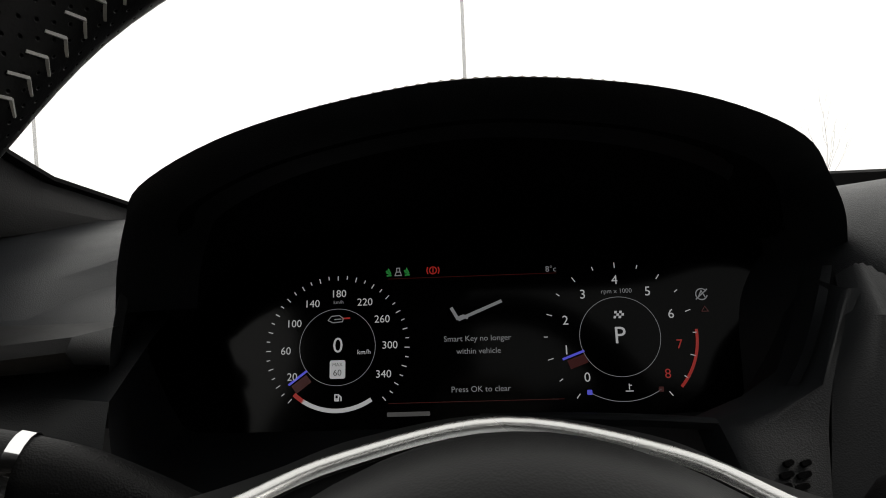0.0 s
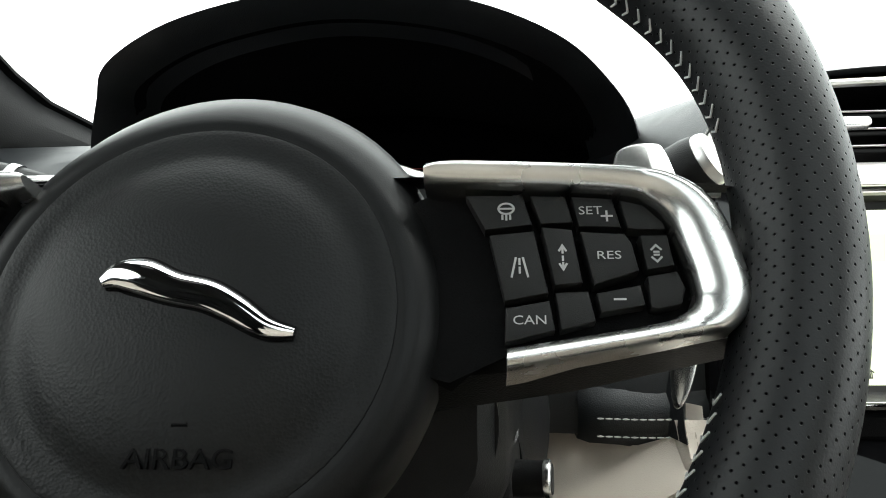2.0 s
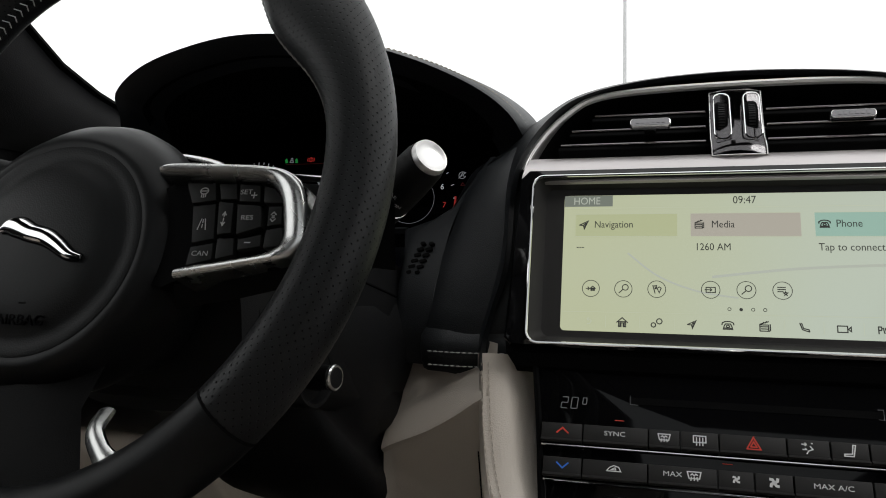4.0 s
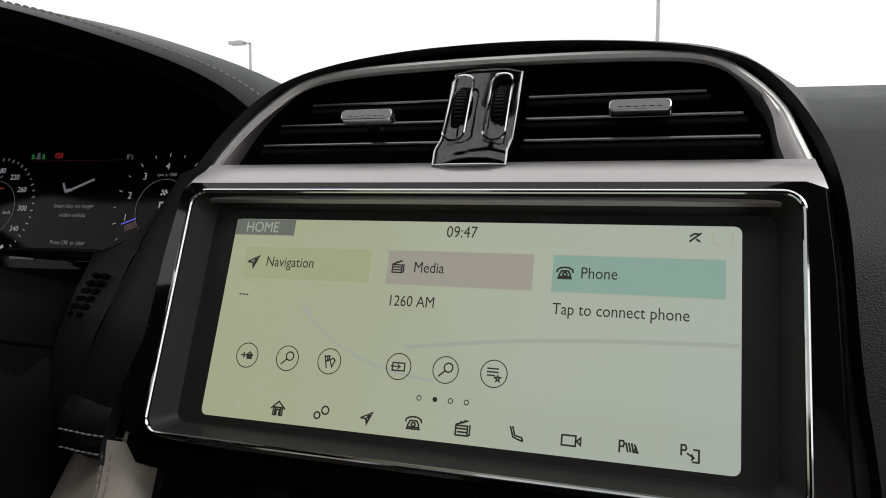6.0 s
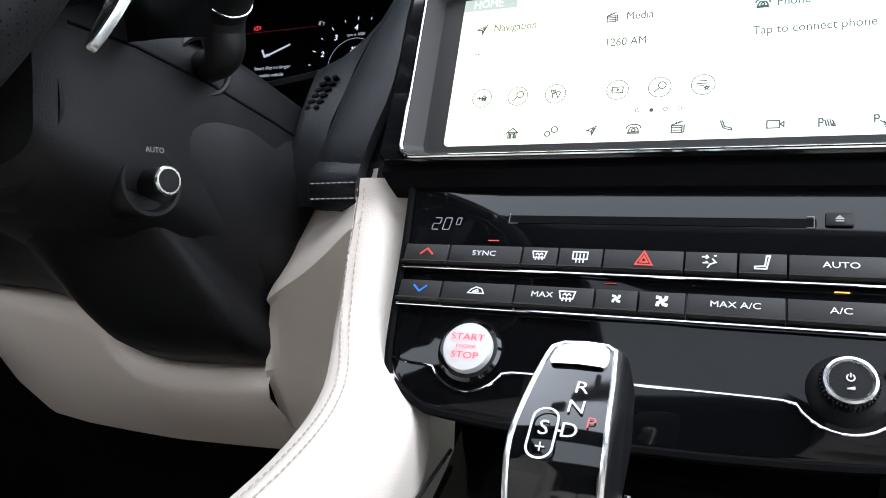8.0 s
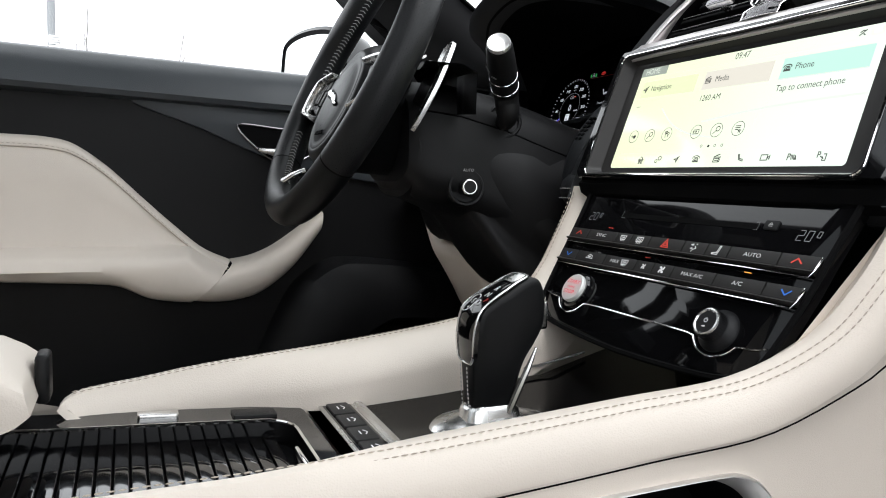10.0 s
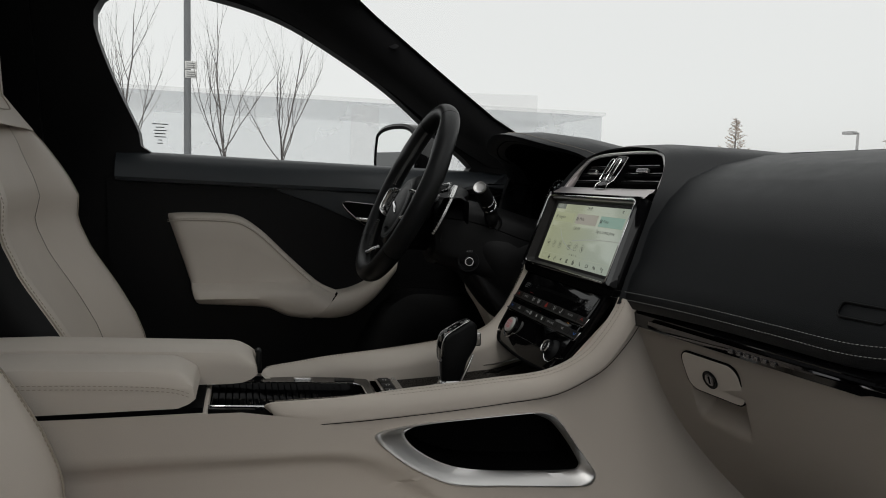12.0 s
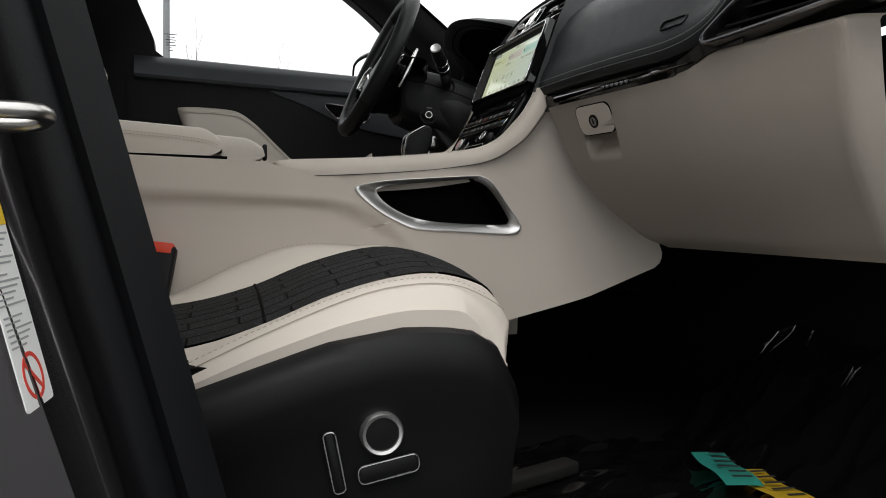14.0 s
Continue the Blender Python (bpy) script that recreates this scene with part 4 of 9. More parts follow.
G_WHITE = glow("lit_white", (0.85, 0.87, 0.9), 0.24)
G_DIM = glow("lit_grey", (0.5, 0.52, 0.55), 0.17)
G_DARKGREY = glow("lit_dark_grey", (0.5, 0.5, 0.5), 0.06)
G_RED = glow("lit_red", (0.9, 0.05, 0.04), 0.15)
G_DRED = glow("lit_dark_red", (0.6, 0.03, 0.03), 0.025)
G_GREEN = glow("lit_green", (0.05, 0.6, 0.12), 0.13)
G_BLUE = glow("lit_blue", (0.12, 0.12, 0.9), 0.35)
G_AMBER = glow("lit_amber", (0.9, 0.35, 0.05), 0.5)

SPD, RPM = (-0.0865, -0.001), (0.0857, 0.0)


def dial(cx, cy, r, ticks, a0, a1, small, minor_len):
    m = CL @ Matrix.Translation((cx, cy, 0.0008))
    tick = [[((r + 0.0005) * math.cos(radians(a)), (r + 0.0005) * math.sin(radians(a))), ((r - L) * math.cos(radians(a)), (r - L) * math.sin(radians(a)))]
            for a, L in ((a0 + (a1 - a0) * k / ticks, minor_len if k % small else minor_len * 1.6) for k in range(ticks + 1))]
    under(part("dial_ticks", strokes(tick, 0.00028, m), G_WHITE, smooth=0), bn)
    ring = [(r * 0.535 * math.cos(t), r * 0.535 * math.sin(t)) for t in np.linspace(0, 2 * math.pi, 61)]
    under(part("dial_ring", strokes([ring], 0.00016, m), G_DIM, smooth=0), bn)
    return m


ms = dial(*SPD, 0.0440, 36, 228, -48, 2, 0.0014)
mr = dial(*RPM, 0.0450, 16, 232, -52, 2, 0.0016)
for s, x, y in (("20", -0.0278, -0.0178), ("60", -0.0322, -0.0018), ("100", -0.0275, 0.0150), ("140", -0.0163, 0.0272), ("180", 0.0004, 0.0330), ("220", 0.0170, 0.0272), ("260", 0.0278, 0.0162), ("300", 0.0325, 0.0), ("340", 0.0285, -0.0175)):
    under(letters("dial_number", s, 0.0066, ms @ Matrix.Translation((x, y, 0)), G_WHITE, None), bn)
for s, x, y, g in (("0", -0.0212, -0.0240, 0), ("1", -0.0325, -0.0075, 0), ("2", -0.0320, 0.0105, 0), ("3", -0.0205, 0.0262, 0), ("4", -0.0005, 0.0345, 0), ("5", 0.0188, 0.0268, 0), ("6", 0.0315, 0.0125, 0),
                   ("7", 0.0347, -0.0060, 1), ("8", 0.0262, -0.0232, 1)):
    under(letters("dial_number", s, 0.0080, mr @ Matrix.Translation((x, y, 0)), G_RED if g else G_WHITE, None), bn)
under(letters("speed_number", "0", 0.0132, ms @ Matrix.Translation((0.0003, 0.0005, 0)), G_WHITE, None), bn)
under(letters("unit", "km/h", 0.0042, ms @ Matrix.Translation((0.0165, -0.0037, 0)), G_WHITE, None), bn)
under(letters("unit", "km/h", 0.0032, ms @ Matrix.Translation((0.0004, 0.0278, 0)), G_DIM, None), bn)
under(letters("gear_letter", "P", 0.0145, mr @ Matrix.Translation((0.0, 0.0002, 0)), G_WHITE, None), bn)
under(letters("unit", "rpm x 1000", 0.0040, mr @ Matrix.Translation((0.0, 0.0277, 0)), G_DIM, None), bn)
under(part("speed_limit_card", flat(rrect(0.0096, 0.0112, 0.0012), ms @ Matrix.Translation((0.0002, -0.0138, 0))), G_WHITE, smooth=0), bn)
G_DARK = glow("lit_black", (0, 0, 0), 0.0)
for s, y, z in (("MAX", 0.0028, 0.0030), ("60", -0.0022, 0.0054)):
    under(letters("speed_limit_text", s, z, ms @ Matrix.Translation((0.0002, -0.0138 + y, 0.0004)), G_DARK, None), bn)
for m, a in ((ms, 217), (mr, 200)):
    c, s = math.cos(radians(a)), math.sin(radians(a))
    under(part("needle", strokes([[(0.0238 * c, 0.0238 * s), (0.037 * c, 0.037 * s)]], 0.0007, m), G_BLUE, smooth=0), bn)
    under(part("needle_glow", strokes([[(0.026 * c + 0.002, 0.026 * s - 0.004), (0.034 * c + 0.002, 0.034 * s - 0.004)]], 0.0028, m, -0.0002), G_DRED, smooth=0), bn)
arc = [(0.0385 * math.cos(radians(a)), 0.0385 * math.sin(radians(a))) for a in range(238, 303, 4)]
under(part("fuel_arc", strokes([arc], 0.0013, ms), G_WHITE, smooth=0), bn)
under(part("fuel_arc_low", strokes([[(0.0385 * math.cos(radians(a)), 0.0385 * math.sin(radians(a))) for a in range(228, 238, 3)]], 0.0013, ms), G_RED, smooth=0), bn)
under(part("red_zone", strokes([[(0.0455 * math.cos(radians(a)), 0.0455 * math.sin(radians(a))) for a in range(-42, 5, 3)]], 0.0009, mr), G_RED, smooth=0), bn)
under(part("temperature_arc", strokes([[(0.0385 * math.cos(radians(a)), 0.0385 * math.sin(radians(a))) for a in range(236, 307, 4)]], 0.0002, mr), G_DIM, smooth=0), bn)
for k, a in enumerate((238, 304)):
    p = (0.0385 * math.cos(radians(a)), 0.0385 * math.sin(radians(a)))
    under(part("temperature_end", flat(rrect(0.003, 0.003, 0.0005, 2), mr @ Matrix.Translation((p[0], p[1], 0))), (G_BLUE, G_DRED)[k], smooth=0), bn)
# chequered flag
cells = bmesh.new()
for i in range(4):
    for j in range(3):
        if (i + j) % 2 == 0:
            prism(cells, [(-0.003 + i * 0.0015 + j * 0.0003, 0.011 + j * 0.0015), (-0.0015 + i * 0.0015 + j * 0.0003, 0.011 + j * 0.0015), (-0.0012 + i * 0.0015 + j * 0.0003, 0.0125 + j * 0.0015), (-0.0027 + i * 0.0015 + j * 0.0003, 0.0125 + j * 0.0015)], -0.0001, 0, m=mr)
under(part("flag_sign", cells, G_WHITE, smooth=0), bn)
# car outline over the speed, pump sign, thermometer sign
under(part("car_sign", strokes([[(-0.006, 0.0165), (-0.004, 0.019), (0.001, 0.0195), (0.0035, 0.0175), (0.003, 0.0155), (-0.003, 0.015), (-0.006, 0.0165)], [(-0.002, 0.017), (0.002, 0.0172)]], 0.0003, ms), G_DIM, smooth=0), bn)
under(part("car_sign_bar", strokes([[(0.003, 0.0175), (0.0075, 0.0176)]], 0.0005, ms), G_RED, smooth=0), bn)
under(part("pump_sign", strokes([[(-0.0012, -0.0325), (-0.0012, -0.0290), (0.0010, -0.0290), (0.0010, -0.0325), (-0.0012, -0.0325)], [(-0.001, -0.0315), (0.0008, -0.0315)], [(0.0015, -0.0295), (0.0026, -0.0305), (0.0026, -0.0325)]], 0.0004, ms), G_WHITE, smooth=0), bn)
under(part("coolant_sign", strokes([[(0.003, -0.0285), (0.003, -0.0315)], [(0.0008, -0.0325), (0.0052, -0.0325)], [(0.003, -0.0292), (0.0044, -0.0292)]], 0.0003, mr), G_WHITE, smooth=0), bn)
# middle message
for s, x, y, z in (("Smart Key no longer", -0.0003, 0.0015, 0.0049), ("within vehicle", 0.0003, -0.0062, 0.0049), ("Press OK to clear", 0.0008, -0.0290, 0.0049)):
    under(letters("message", s, z, CL @ Matrix.Translation((x, y, 0.0008)), G_DIM, None), bn)
under(part("key_sign", strokes([[(-0.0155, 0.0205), (-0.0120, 0.0142), (-0.0085, 0.0155), (-0.0060, 0.0145)], [(-0.0110, 0.0135), (0.0150, 0.0240)]], 0.0010, CL, 0.0008), G_DIM, smooth=0), bn)
for y in (0.0405, -0.036):
    under(part("message_line", strokes([[(-0.055, y), (0.050, y)]], 0.00018, CL, 0.0008), G_DRED, smooth=0), bn)
under(letters("temperature", "8°c", 0.0052, CL @ Matrix.Translation((0.0468, 0.0430, 0.0008)), G_DIM, None), bn)
under(part("odometer_bar", flat(rrect(0.026, 0.0026, 0.0005, 2), CL @ Matrix.Translation((-0.043, -0.0425, 0)), 0.0008), G_DARKGREY, smooth=0), bn)
for dx, g in ((-0.0545, G_GREEN), (-0.0430, G_GREEN)):
    under(part("belt_sign", strokes([[(dx - 0.001, 0.044), (dx, 0.0465), (dx + 0.0012, 0.044)], [(dx - 0.001, 0.0425), (dx + 0.0015, 0.0428)], [(dx - 0.0015, 0.0455), (dx + 0.0015, 0.0425)]], 0.0005, CL, 0.0008), g, smooth=0), bn)
under(part("belt_sign", strokes([[(-0.0505, 0.0425), (-0.0497, 0.0447), (-0.0472, 0.0447), (-0.0464, 0.0425), (-0.0505, 0.0425)], [(-0.0494, 0.0452), (-0.0494, 0.0472), (-0.0475, 0.0472), (-0.0475, 0.0452)]], 0.0003, CL, 0.0008), G_DIM, smooth=0), bn)
under(part("brake_sign", strokes([[(-0.0265 + 0.0022 * math.cos(t), 0.0450 + 0.0022 * math.sin(t)) for t in np.linspace(0, 6.28, 17)], [(-0.0298, 0.0470), (-0.0304, 0.0450), (-0.0298, 0.0430)], [(-0.0232, 0.0470), (-0.0226, 0.0450), (-0.0232, 0.0430)], [(-0.0265, 0.0438), (-0.0265, 0.0462)]], 0.0004, CL, 0.0008), G_RED, smooth=0), bn)
under(part("stop_start_sign", strokes([[(0.1365 + 0.0034 * math.cos(t), 0.0240 + 0.0034 * math.sin(t)) for t in np.linspace(0.6, 6.0, 15)], [(0.1345, 0.0222), (0.1365, 0.0262), (0.1385, 0.0222)], [(0.1330, 0.0210), (0.1400, 0.0270)]], 0.00035, CL, 0.0008), G_DIM, smooth=0), bn)
under(part("warning_sign", strokes([[(0.1355, 0.0135), (0.1375, 0.0165), (0.1395, 0.0135), (0.1355, 0.0135)]], 0.0003, CL, 0.0008), G_DRED, smooth=0), bn)

# ---- centre stack: vent, touchscreen, climate panel ----
SC = face((0, 0, 1.02), 20)
ts2 = thing("touchscreen", "lit touchscreen with a pale home menu in a chrome-edged black bezel", "touchscreen")


def screen_light():
    """The lit picture: pale yellow-green, cooler and whiter to the lower right, with soft curved shades."""
    m = mat("screen_picture", (0.02, 0.02, 0.02), 0.10, spec=0.5)
    nt = m.node_tree
    b = nt.nodes["Principled BSDF"]
    tc = nt.nodes.new("ShaderNodeTexCoord")
    sep = nt.nodes.new("ShaderNodeSeparateXYZ")
    nt.links.new(tc.outputs["Object"], sep.inputs[0])
    ramp = nt.nodes.new("ShaderNodeMapRange")
    ramp.inputs["From Min"].default_value = -0.10
    ramp.inputs["From Max"].default_value = 0.12
    nt.links.new(sep.outputs["X"], ramp.inputs["Value"])
    n = nt.nodes.new("ShaderNodeTexNoise")
    n.inputs["Scale"].default_value = 9
    n.inputs["Detail"].default_value = 1
    nt.links.new(tc.outputs["Object"], n.inputs["Vector"])
    add = nt.nodes.new("ShaderNodeMath")
    add.operation = "MULTIPLY_ADD"
    add.inputs[1].default_value = 0.6
    nt.links.new(n.outputs["Fac"], add.inputs[0])
    nt.links.new(ramp.outputs[0], add.inputs[2])
    sub = nt.nodes.new("ShaderNodeMath")
    sub.operation = "SUBTRACT"
    sub.inputs[1].default_value = 0.3
    sub.use_clamp = True
    nt.links.new(add.outputs[0], sub.inputs[0])
    mix = nt.nodes.new("ShaderNodeMix")
    mix.data_type = "RGBA"
    mix.inputs["A"].default_value = (0.63, 0.66, 0.42, 1)
    mix.inputs["B"].default_value = (0.64, 0.71, 0.60, 1)
    nt.links.new(sub.outputs[0], mix.inputs["Factor"])
    nt.links.new(mix.outputs["Result"], b.inputs["Emission Color"])
    b.inputs["Emission Strength"].default_value = 0.46
    return m


S_PIC = screen_light()
S_INK = glow("menu_ink", (0.01, 0.01, 0.008), 1.0)
S_GREY = glow("menu_grey", (0.10, 0.11, 0.09), 1.0)
S_LINE = glow("menu_line", (0.36, 0.38, 0.27), 0.8)
S_PALE = glow("menu_pale", (0.53, 0.56, 0.47), 0.50)
S_NAV = glow("menu_green_tile", (0.53, 0.56, 0.32), 0.50)
S_MED = glow("menu_pink_tile", (0.50, 0.46, 0.38), 0.50)
S_TEL = glow("menu_teal_tile", (0.36, 0.55, 0.45), 0.50)

bm = bmesh.new()
prism(bm, rrect(0.2400, 0.0985, 0.003), -0.003, 0.0, 0, SC)
under(part("display", bm, S_PIC, label="lit pale green display"), ts2)
# recessed shelf round the picture, out to the chrome frame
bm = bmesh.new()
ringplate(bm, rrect(0.281, 0.119, 0.008), rrect(0.2402, 0.0987, 0.003), -0.002, 0.0001, SC)
secs = [[(x, y, 0.0001) for x, y in rrect(0.262, 0.106, 0.006)], [(x, y, 0.0003) for x, y in rrect(0.266, 0.108, 0.006)], [(x, y, 0.011) for x, y in rrect(0.281, 0.119, 0.008)]]
loft(bm, secs, closed=True, m=SC)
under(part("bezel", bm, BEZEL, label="matt grey-black bezel"), ts2)
bm = bmesh.new()
tube(bm, [(x, y, 0.0115) for x, y in rrect(0.2835, 0.1205, 0.008, 6)], 0.0011, 8, True, SC)
under(part("chrome_frame", bm, CHROME), ts2)
# gloss surround under and beside the frame
bm = bmesh.new()
out = spline([(-0.156, -0.030), (-0.154, 0.03), (-0.151, 0.066), (0.151, 0.066), (0.154, 0.03), (0.156, -0.030), (0.158, -0.062), (0.1, -0.064), (-0.1, -0.064), (-0.158, -0.062)], 1, True)
out = resample(out, 96)
ins = resample(rrect(0.2860, 0.1230, 0.009), 96)


def spin_to(p, a0):
    k = min(range(len(p)), key=lambda i: abs(math.atan2(p[i][1], p[i][0]) - a0))
    return p[k:] + p[:k]


def ccw2(p):
    a = sum(p[k][0] * p[(k + 1) % len(p)][1] - p[(k + 1) % len(p)][0] * p[k][1] for k in range(len(p)))
    return p if a > 0 else p[::-1]


out, ins = spin_to(ccw2(out), 0.0), spin_to(ccw2(ins), 0.0)
loft(bm, [[(x, y, -0.012) for x, y in out], [(x, y, 0.006) for x, y in out], [(x * 0.985, y * 0.985, 0.0105) for x, y in out], [(x, y, 0.0112) for x, y in ins], [(x, y, 0.002) for x, y in ins]], closed=True, m=SC)
under(part("gloss_surround", bm, GLOSS, label="piano-black surround"), ts2)

# menu picture: each sign flat on the display
def tile(name, u0, v0, u1, v1, g, z=0.0004):
    under(part(name, flat([(u0, v0), (u1, v0), (u1, v1), (u0, v1)], SC, z), g, smooth=0), ts2)


def sign(name, lines, u, v, k=1.0, r=0.0005, g=None, z=0.0010):
    under(part(name, strokes([[(p[0] * k, p[1] * k) for p in ln] for ln in lines], r, SC @ Matrix.Translation((u, v, 0)), z), g or S_INK, smooth=0), ts2)


def word(s, size, u, v, g=None, align="LEFT"):
    under(letters("menu_text", s, size, SC @ Matrix.Translation((u, v, 0.0010)), g or S_INK, None, align, stretch=0.86), ts2)


tile("menu_tab", -0.1198, 0.0408, -0.0860, 0.0490, S_GREY)
word("HOME", 0.0078, -0.1040, 0.0445, S_PALE, "CENTER")
word("09:47", 0.0078, 0.0010, 0.0440, align="CENTER")
tile("menu_tile", -0.1115, 0.0182, -0.0425, 0.0348, S_NAV)
tile("menu_tile", -0.0337, 0.0182, 0.0352, 0.0348, S_MED)
tile("menu_tile", 0.0437, 0.0182, 0.1140, 0.0348, S_TEL)
for a, b in ((-0.1115, -0.0425), (-0.0337, 0.0352), (0.0437, 0.1140)):
    sign("menu_rule", [[(a, 0.0182), (b, 0.0182)], [(a, 0.0348), (b, 0.0348)]], 0, 0, r=0.00018, g=S_LINE)
word("Navigation", 0.0072, -0.0985, 0.0268)
word("Media", 0.0072, -0.0205, 0.0266)
word("Phone", 0.0072, 0.0558, 0.0268)
word("---", 0.0066, -0.1105, 0.0105)
word("1260 AM", 0.0072, -0.0312, 0.0105)
word("Tap to connect phone", 0.0072, 0.0448, 0.0107)
CIRC = [(math.cos(t), math.sin(t)) for t in np.linspace(0, 2 * math.pi, 33)]
ARROW = [[(-0.9, 0.0), (0.9, 0.9), (0.1, -0.9), (-0.05, -0.1), (-0.9, 0.0)], [(0.3, 0.4), (-0.05, -0.1), (0.2, -0.5), (0.5, 0.5)]]
LENS = [[(0.35 + 0.55 * math.cos(t), 0.3 + 0.55 * math.sin(t)) for t in np.linspace(0, 6.28, 17)], [(-0.05, -0.1), (-0.8, -0.8)]]
HOUSE = [[(-1, 0), (0, 0.9), (1, 0)], [(-0.65, 0.2), (-0.65, -0.8), (-0.2, -0.8), (-0.2, -0.1), (0.2, -0.1), (0.2, -0.8), (0.65, -0.8), (0.65, 0.2)], [(-0.4, 0.1), (-0.4, -0.7)], [(0.4, 0.1), (0.4, -0.7)], [(-0.5, 0.15), (0.5, 0.15)]]
CLAP = [[(-0.8, -0.7), (-0.8, 0.3), (0.5, 0.3), (0.5, -0.7), (-0.8, -0.7)], [(-0.8, 0.4), (0.5, 0.85)], [(-0.75, 0.0), (0.4, 0.0)], [(0.75, 0.4), (0.75, -0.6), (0.5, -0.7)], [(-0.6, -0.35), (0.4, -0.35)], [(-0.4, 0.5), (-0.2, 0.75)], [(0.0, 0.62), (0.2, 0.88)]]
PHONE = [[(-0.95, 0.15), (-0.9, 0.45), (-0.5, 0.68), (0.0, 0.74), (0.5, 0.68), (0.9, 0.45), (0.95, 0.15)], [(-0.4, 0.30), (-0.62, -0.1), (-0.75, -0.62), (0.75, -0.62), (0.62, -0.1), (0.4, 0.30), (-0.4, 0.30)], [(-0.62, -0.42), (0.62, -0.42)], [(0.24 * math.cos(t), -0.12 + 0.22 * math.sin(t)) for t in np.linspace(0, 6.28, 13)]]
FLAG = [[(-0.7, 0.7), (-0.3, -0.8)], [(-0.6, 0.6), (0.0, 0.7), (-0.1, 0.1), (-0.5, 0.0)], [(-0.3, 0.6), (-0.25, 0.1)], [(0.4 + 0.35 * math.cos(3.5), 0.2), (0.45, -0.7), (0.8, 0.2), (0.45, 0.45), (0.1, 0.2)]]
CARD = [[(-0.8, 0.45), (0.8, 0.45), (0.8, -0.5), (-0.8, -0.5), (-0.8, 0.45)], [(-1.0, 0.0), (0.2, 0.0), (-0.1, 0.25)], [(0.2, 0.0), (-0.1, -0.25)]]
LIST = [[(-0.8, 0.6), (0.5, 0.6)], [(-0.8, 0.2), (0.5, 0.2)], [(-0.8, -0.2), (0.1, -0.2)], [(0.1, -0.4), (0.9, -0.4), (0.3, -0.9), (0.5, -0.1), (0.75, -0.9), (0.1, -0.4)]]
GEAR = [[(-0.5 + 0.35 * math.cos(t), -0.25 + 0.35 * math.sin(t)) for t in np.linspace(0, 6.28, 13)], [(0.4 + 0.42 * math.cos(t), 0.35 + 0.42 * math.sin(t)) for t in np.linspace(0, 6.28, 13)]]
BACK = [[(-0.4, 0.5), (0.2, 0.5), (0.5, 0.1), (0.2, -0.4), (-0.3, -0.5)], [(-0.1, 0.8), (-0.4, 0.5), (-0.1, 0.2)]]
SEAT = [[(-0.7, 0.9), (-0.3, -0.3), (0.2, -0.5), (0.9, -0.7)], [(-0.4, 0.9), (-0.1, -0.1), (0.8, -0.3), (0.9, -0.7)]]
CAMERA = [[(-0.9, 0.5), (0.5, 0.5), (0.5, -0.5), (-0.9, -0.5), (-0.9, 0.5)], [(0.6, 0.0), (1.0, 0.35), (1.0, -0.35), (0.6, 0.0)]]
PARK = [[(-1.0, -0.6), (-1.0, 0.6), (-0.6, 0.6), (-0.5, 0.3), (-0.6, 0.0), (-1.0, 0.0)], [(-0.3, 0.4), (-0.1, -0.5)], [(0.0, 0.4), (0.2, -0.5)], [(0.3, 0.4), (0.5, -0.5)], [(0.6, 0.3), (0.95, -0.5), (0.6, -0.5), (0.75, 0.1)]]
PARK2 = [[(-1.0, -0.2), (-1.0, 0.8), (-0.6, 0.8), (-0.5, 0.5), (-0.6, 0.3), (-1.0, 0.3)], [(-0.4, 0.0), (0.2, -0.4), (0.0, -0.6)], [(0.2, -0.4), (0.0, -0.1)], [(0.2, 0.4), (0.7, 0.4), (0.7, -0.8), (0.1, -0.8)]]
ROUND = [("home_route", [[(-0.9, 0.0), (-0.3, 0.0), (-0.55, 0.3)], [(-0.3, 0.0), (-0.55, -0.3)]] + [[(0.35 + 0.5 * p[0], 0.5 * p[1]) for p in q] for q in HOUSE], -0.0997, -0.0196), ("search", LENS, -0.0779, -0.0195),
         ("route_flag", FLAG, -0.0560, -0.0193), ("source", CARD, -0.0217, -0.0190), ("search", LENS, 0.0003, -0.0188), ("favourites", LIST, 0.0220, -0.0187)]
for n, g, u, v in ROUND:
    sign("menu_ring", [CIRC], u, v, 0.0058, 0.00022)
    sign("menu_sign", g, u, v, 0.0036, 0.00032)
sign("menu_sign", ARROW, -0.1057, 0.0266, 0.0034, 0.0004)
sign("menu_sign", CLAP, -0.0280, 0.0266, 0.0036, 0.00033)
sign("menu_sign", PHONE, 0.0492, 0.0266, 0.0036, 0.0004)
for k in range(4):
    if k == 1:
        under(part("page_dot", flat(circle(0.0011, 14), SC @ Matrix.Translation((-0.0104 + 0.0072 * k, -0.0318, 0)), 0.0006), S_INK, smooth=0), ts2)
    else:
        sign("page_dot", [CIRC], -0.0104 + 0.0072 * k, -0.0318, 0.0010, 0.0002)
for n, u, g, k in ((BACK, -0.1005, S_LINE, 0.0032), (HOUSE, -0.0784, S_INK, 0.0036), (GEAR, -0.0560, S_INK, 0.0042), (ARROW, -0.0338, S_INK, 0.0030), (PHONE, -0.0116, S_INK, 0.0038), (CLAP, 0.0108, S_INK, 0.0040),
                   (SEAT, 0.0335, S_INK, 0.0034), (CAMERA, 0.0562, S_INK, 0.0040), (PARK, 0.0790, S_INK, 0.0036), (PARK2, 0.1024, S_INK, 0.0038)):
    sign("menu_sign", n, u, -0.0428, k, 0.00036, g)
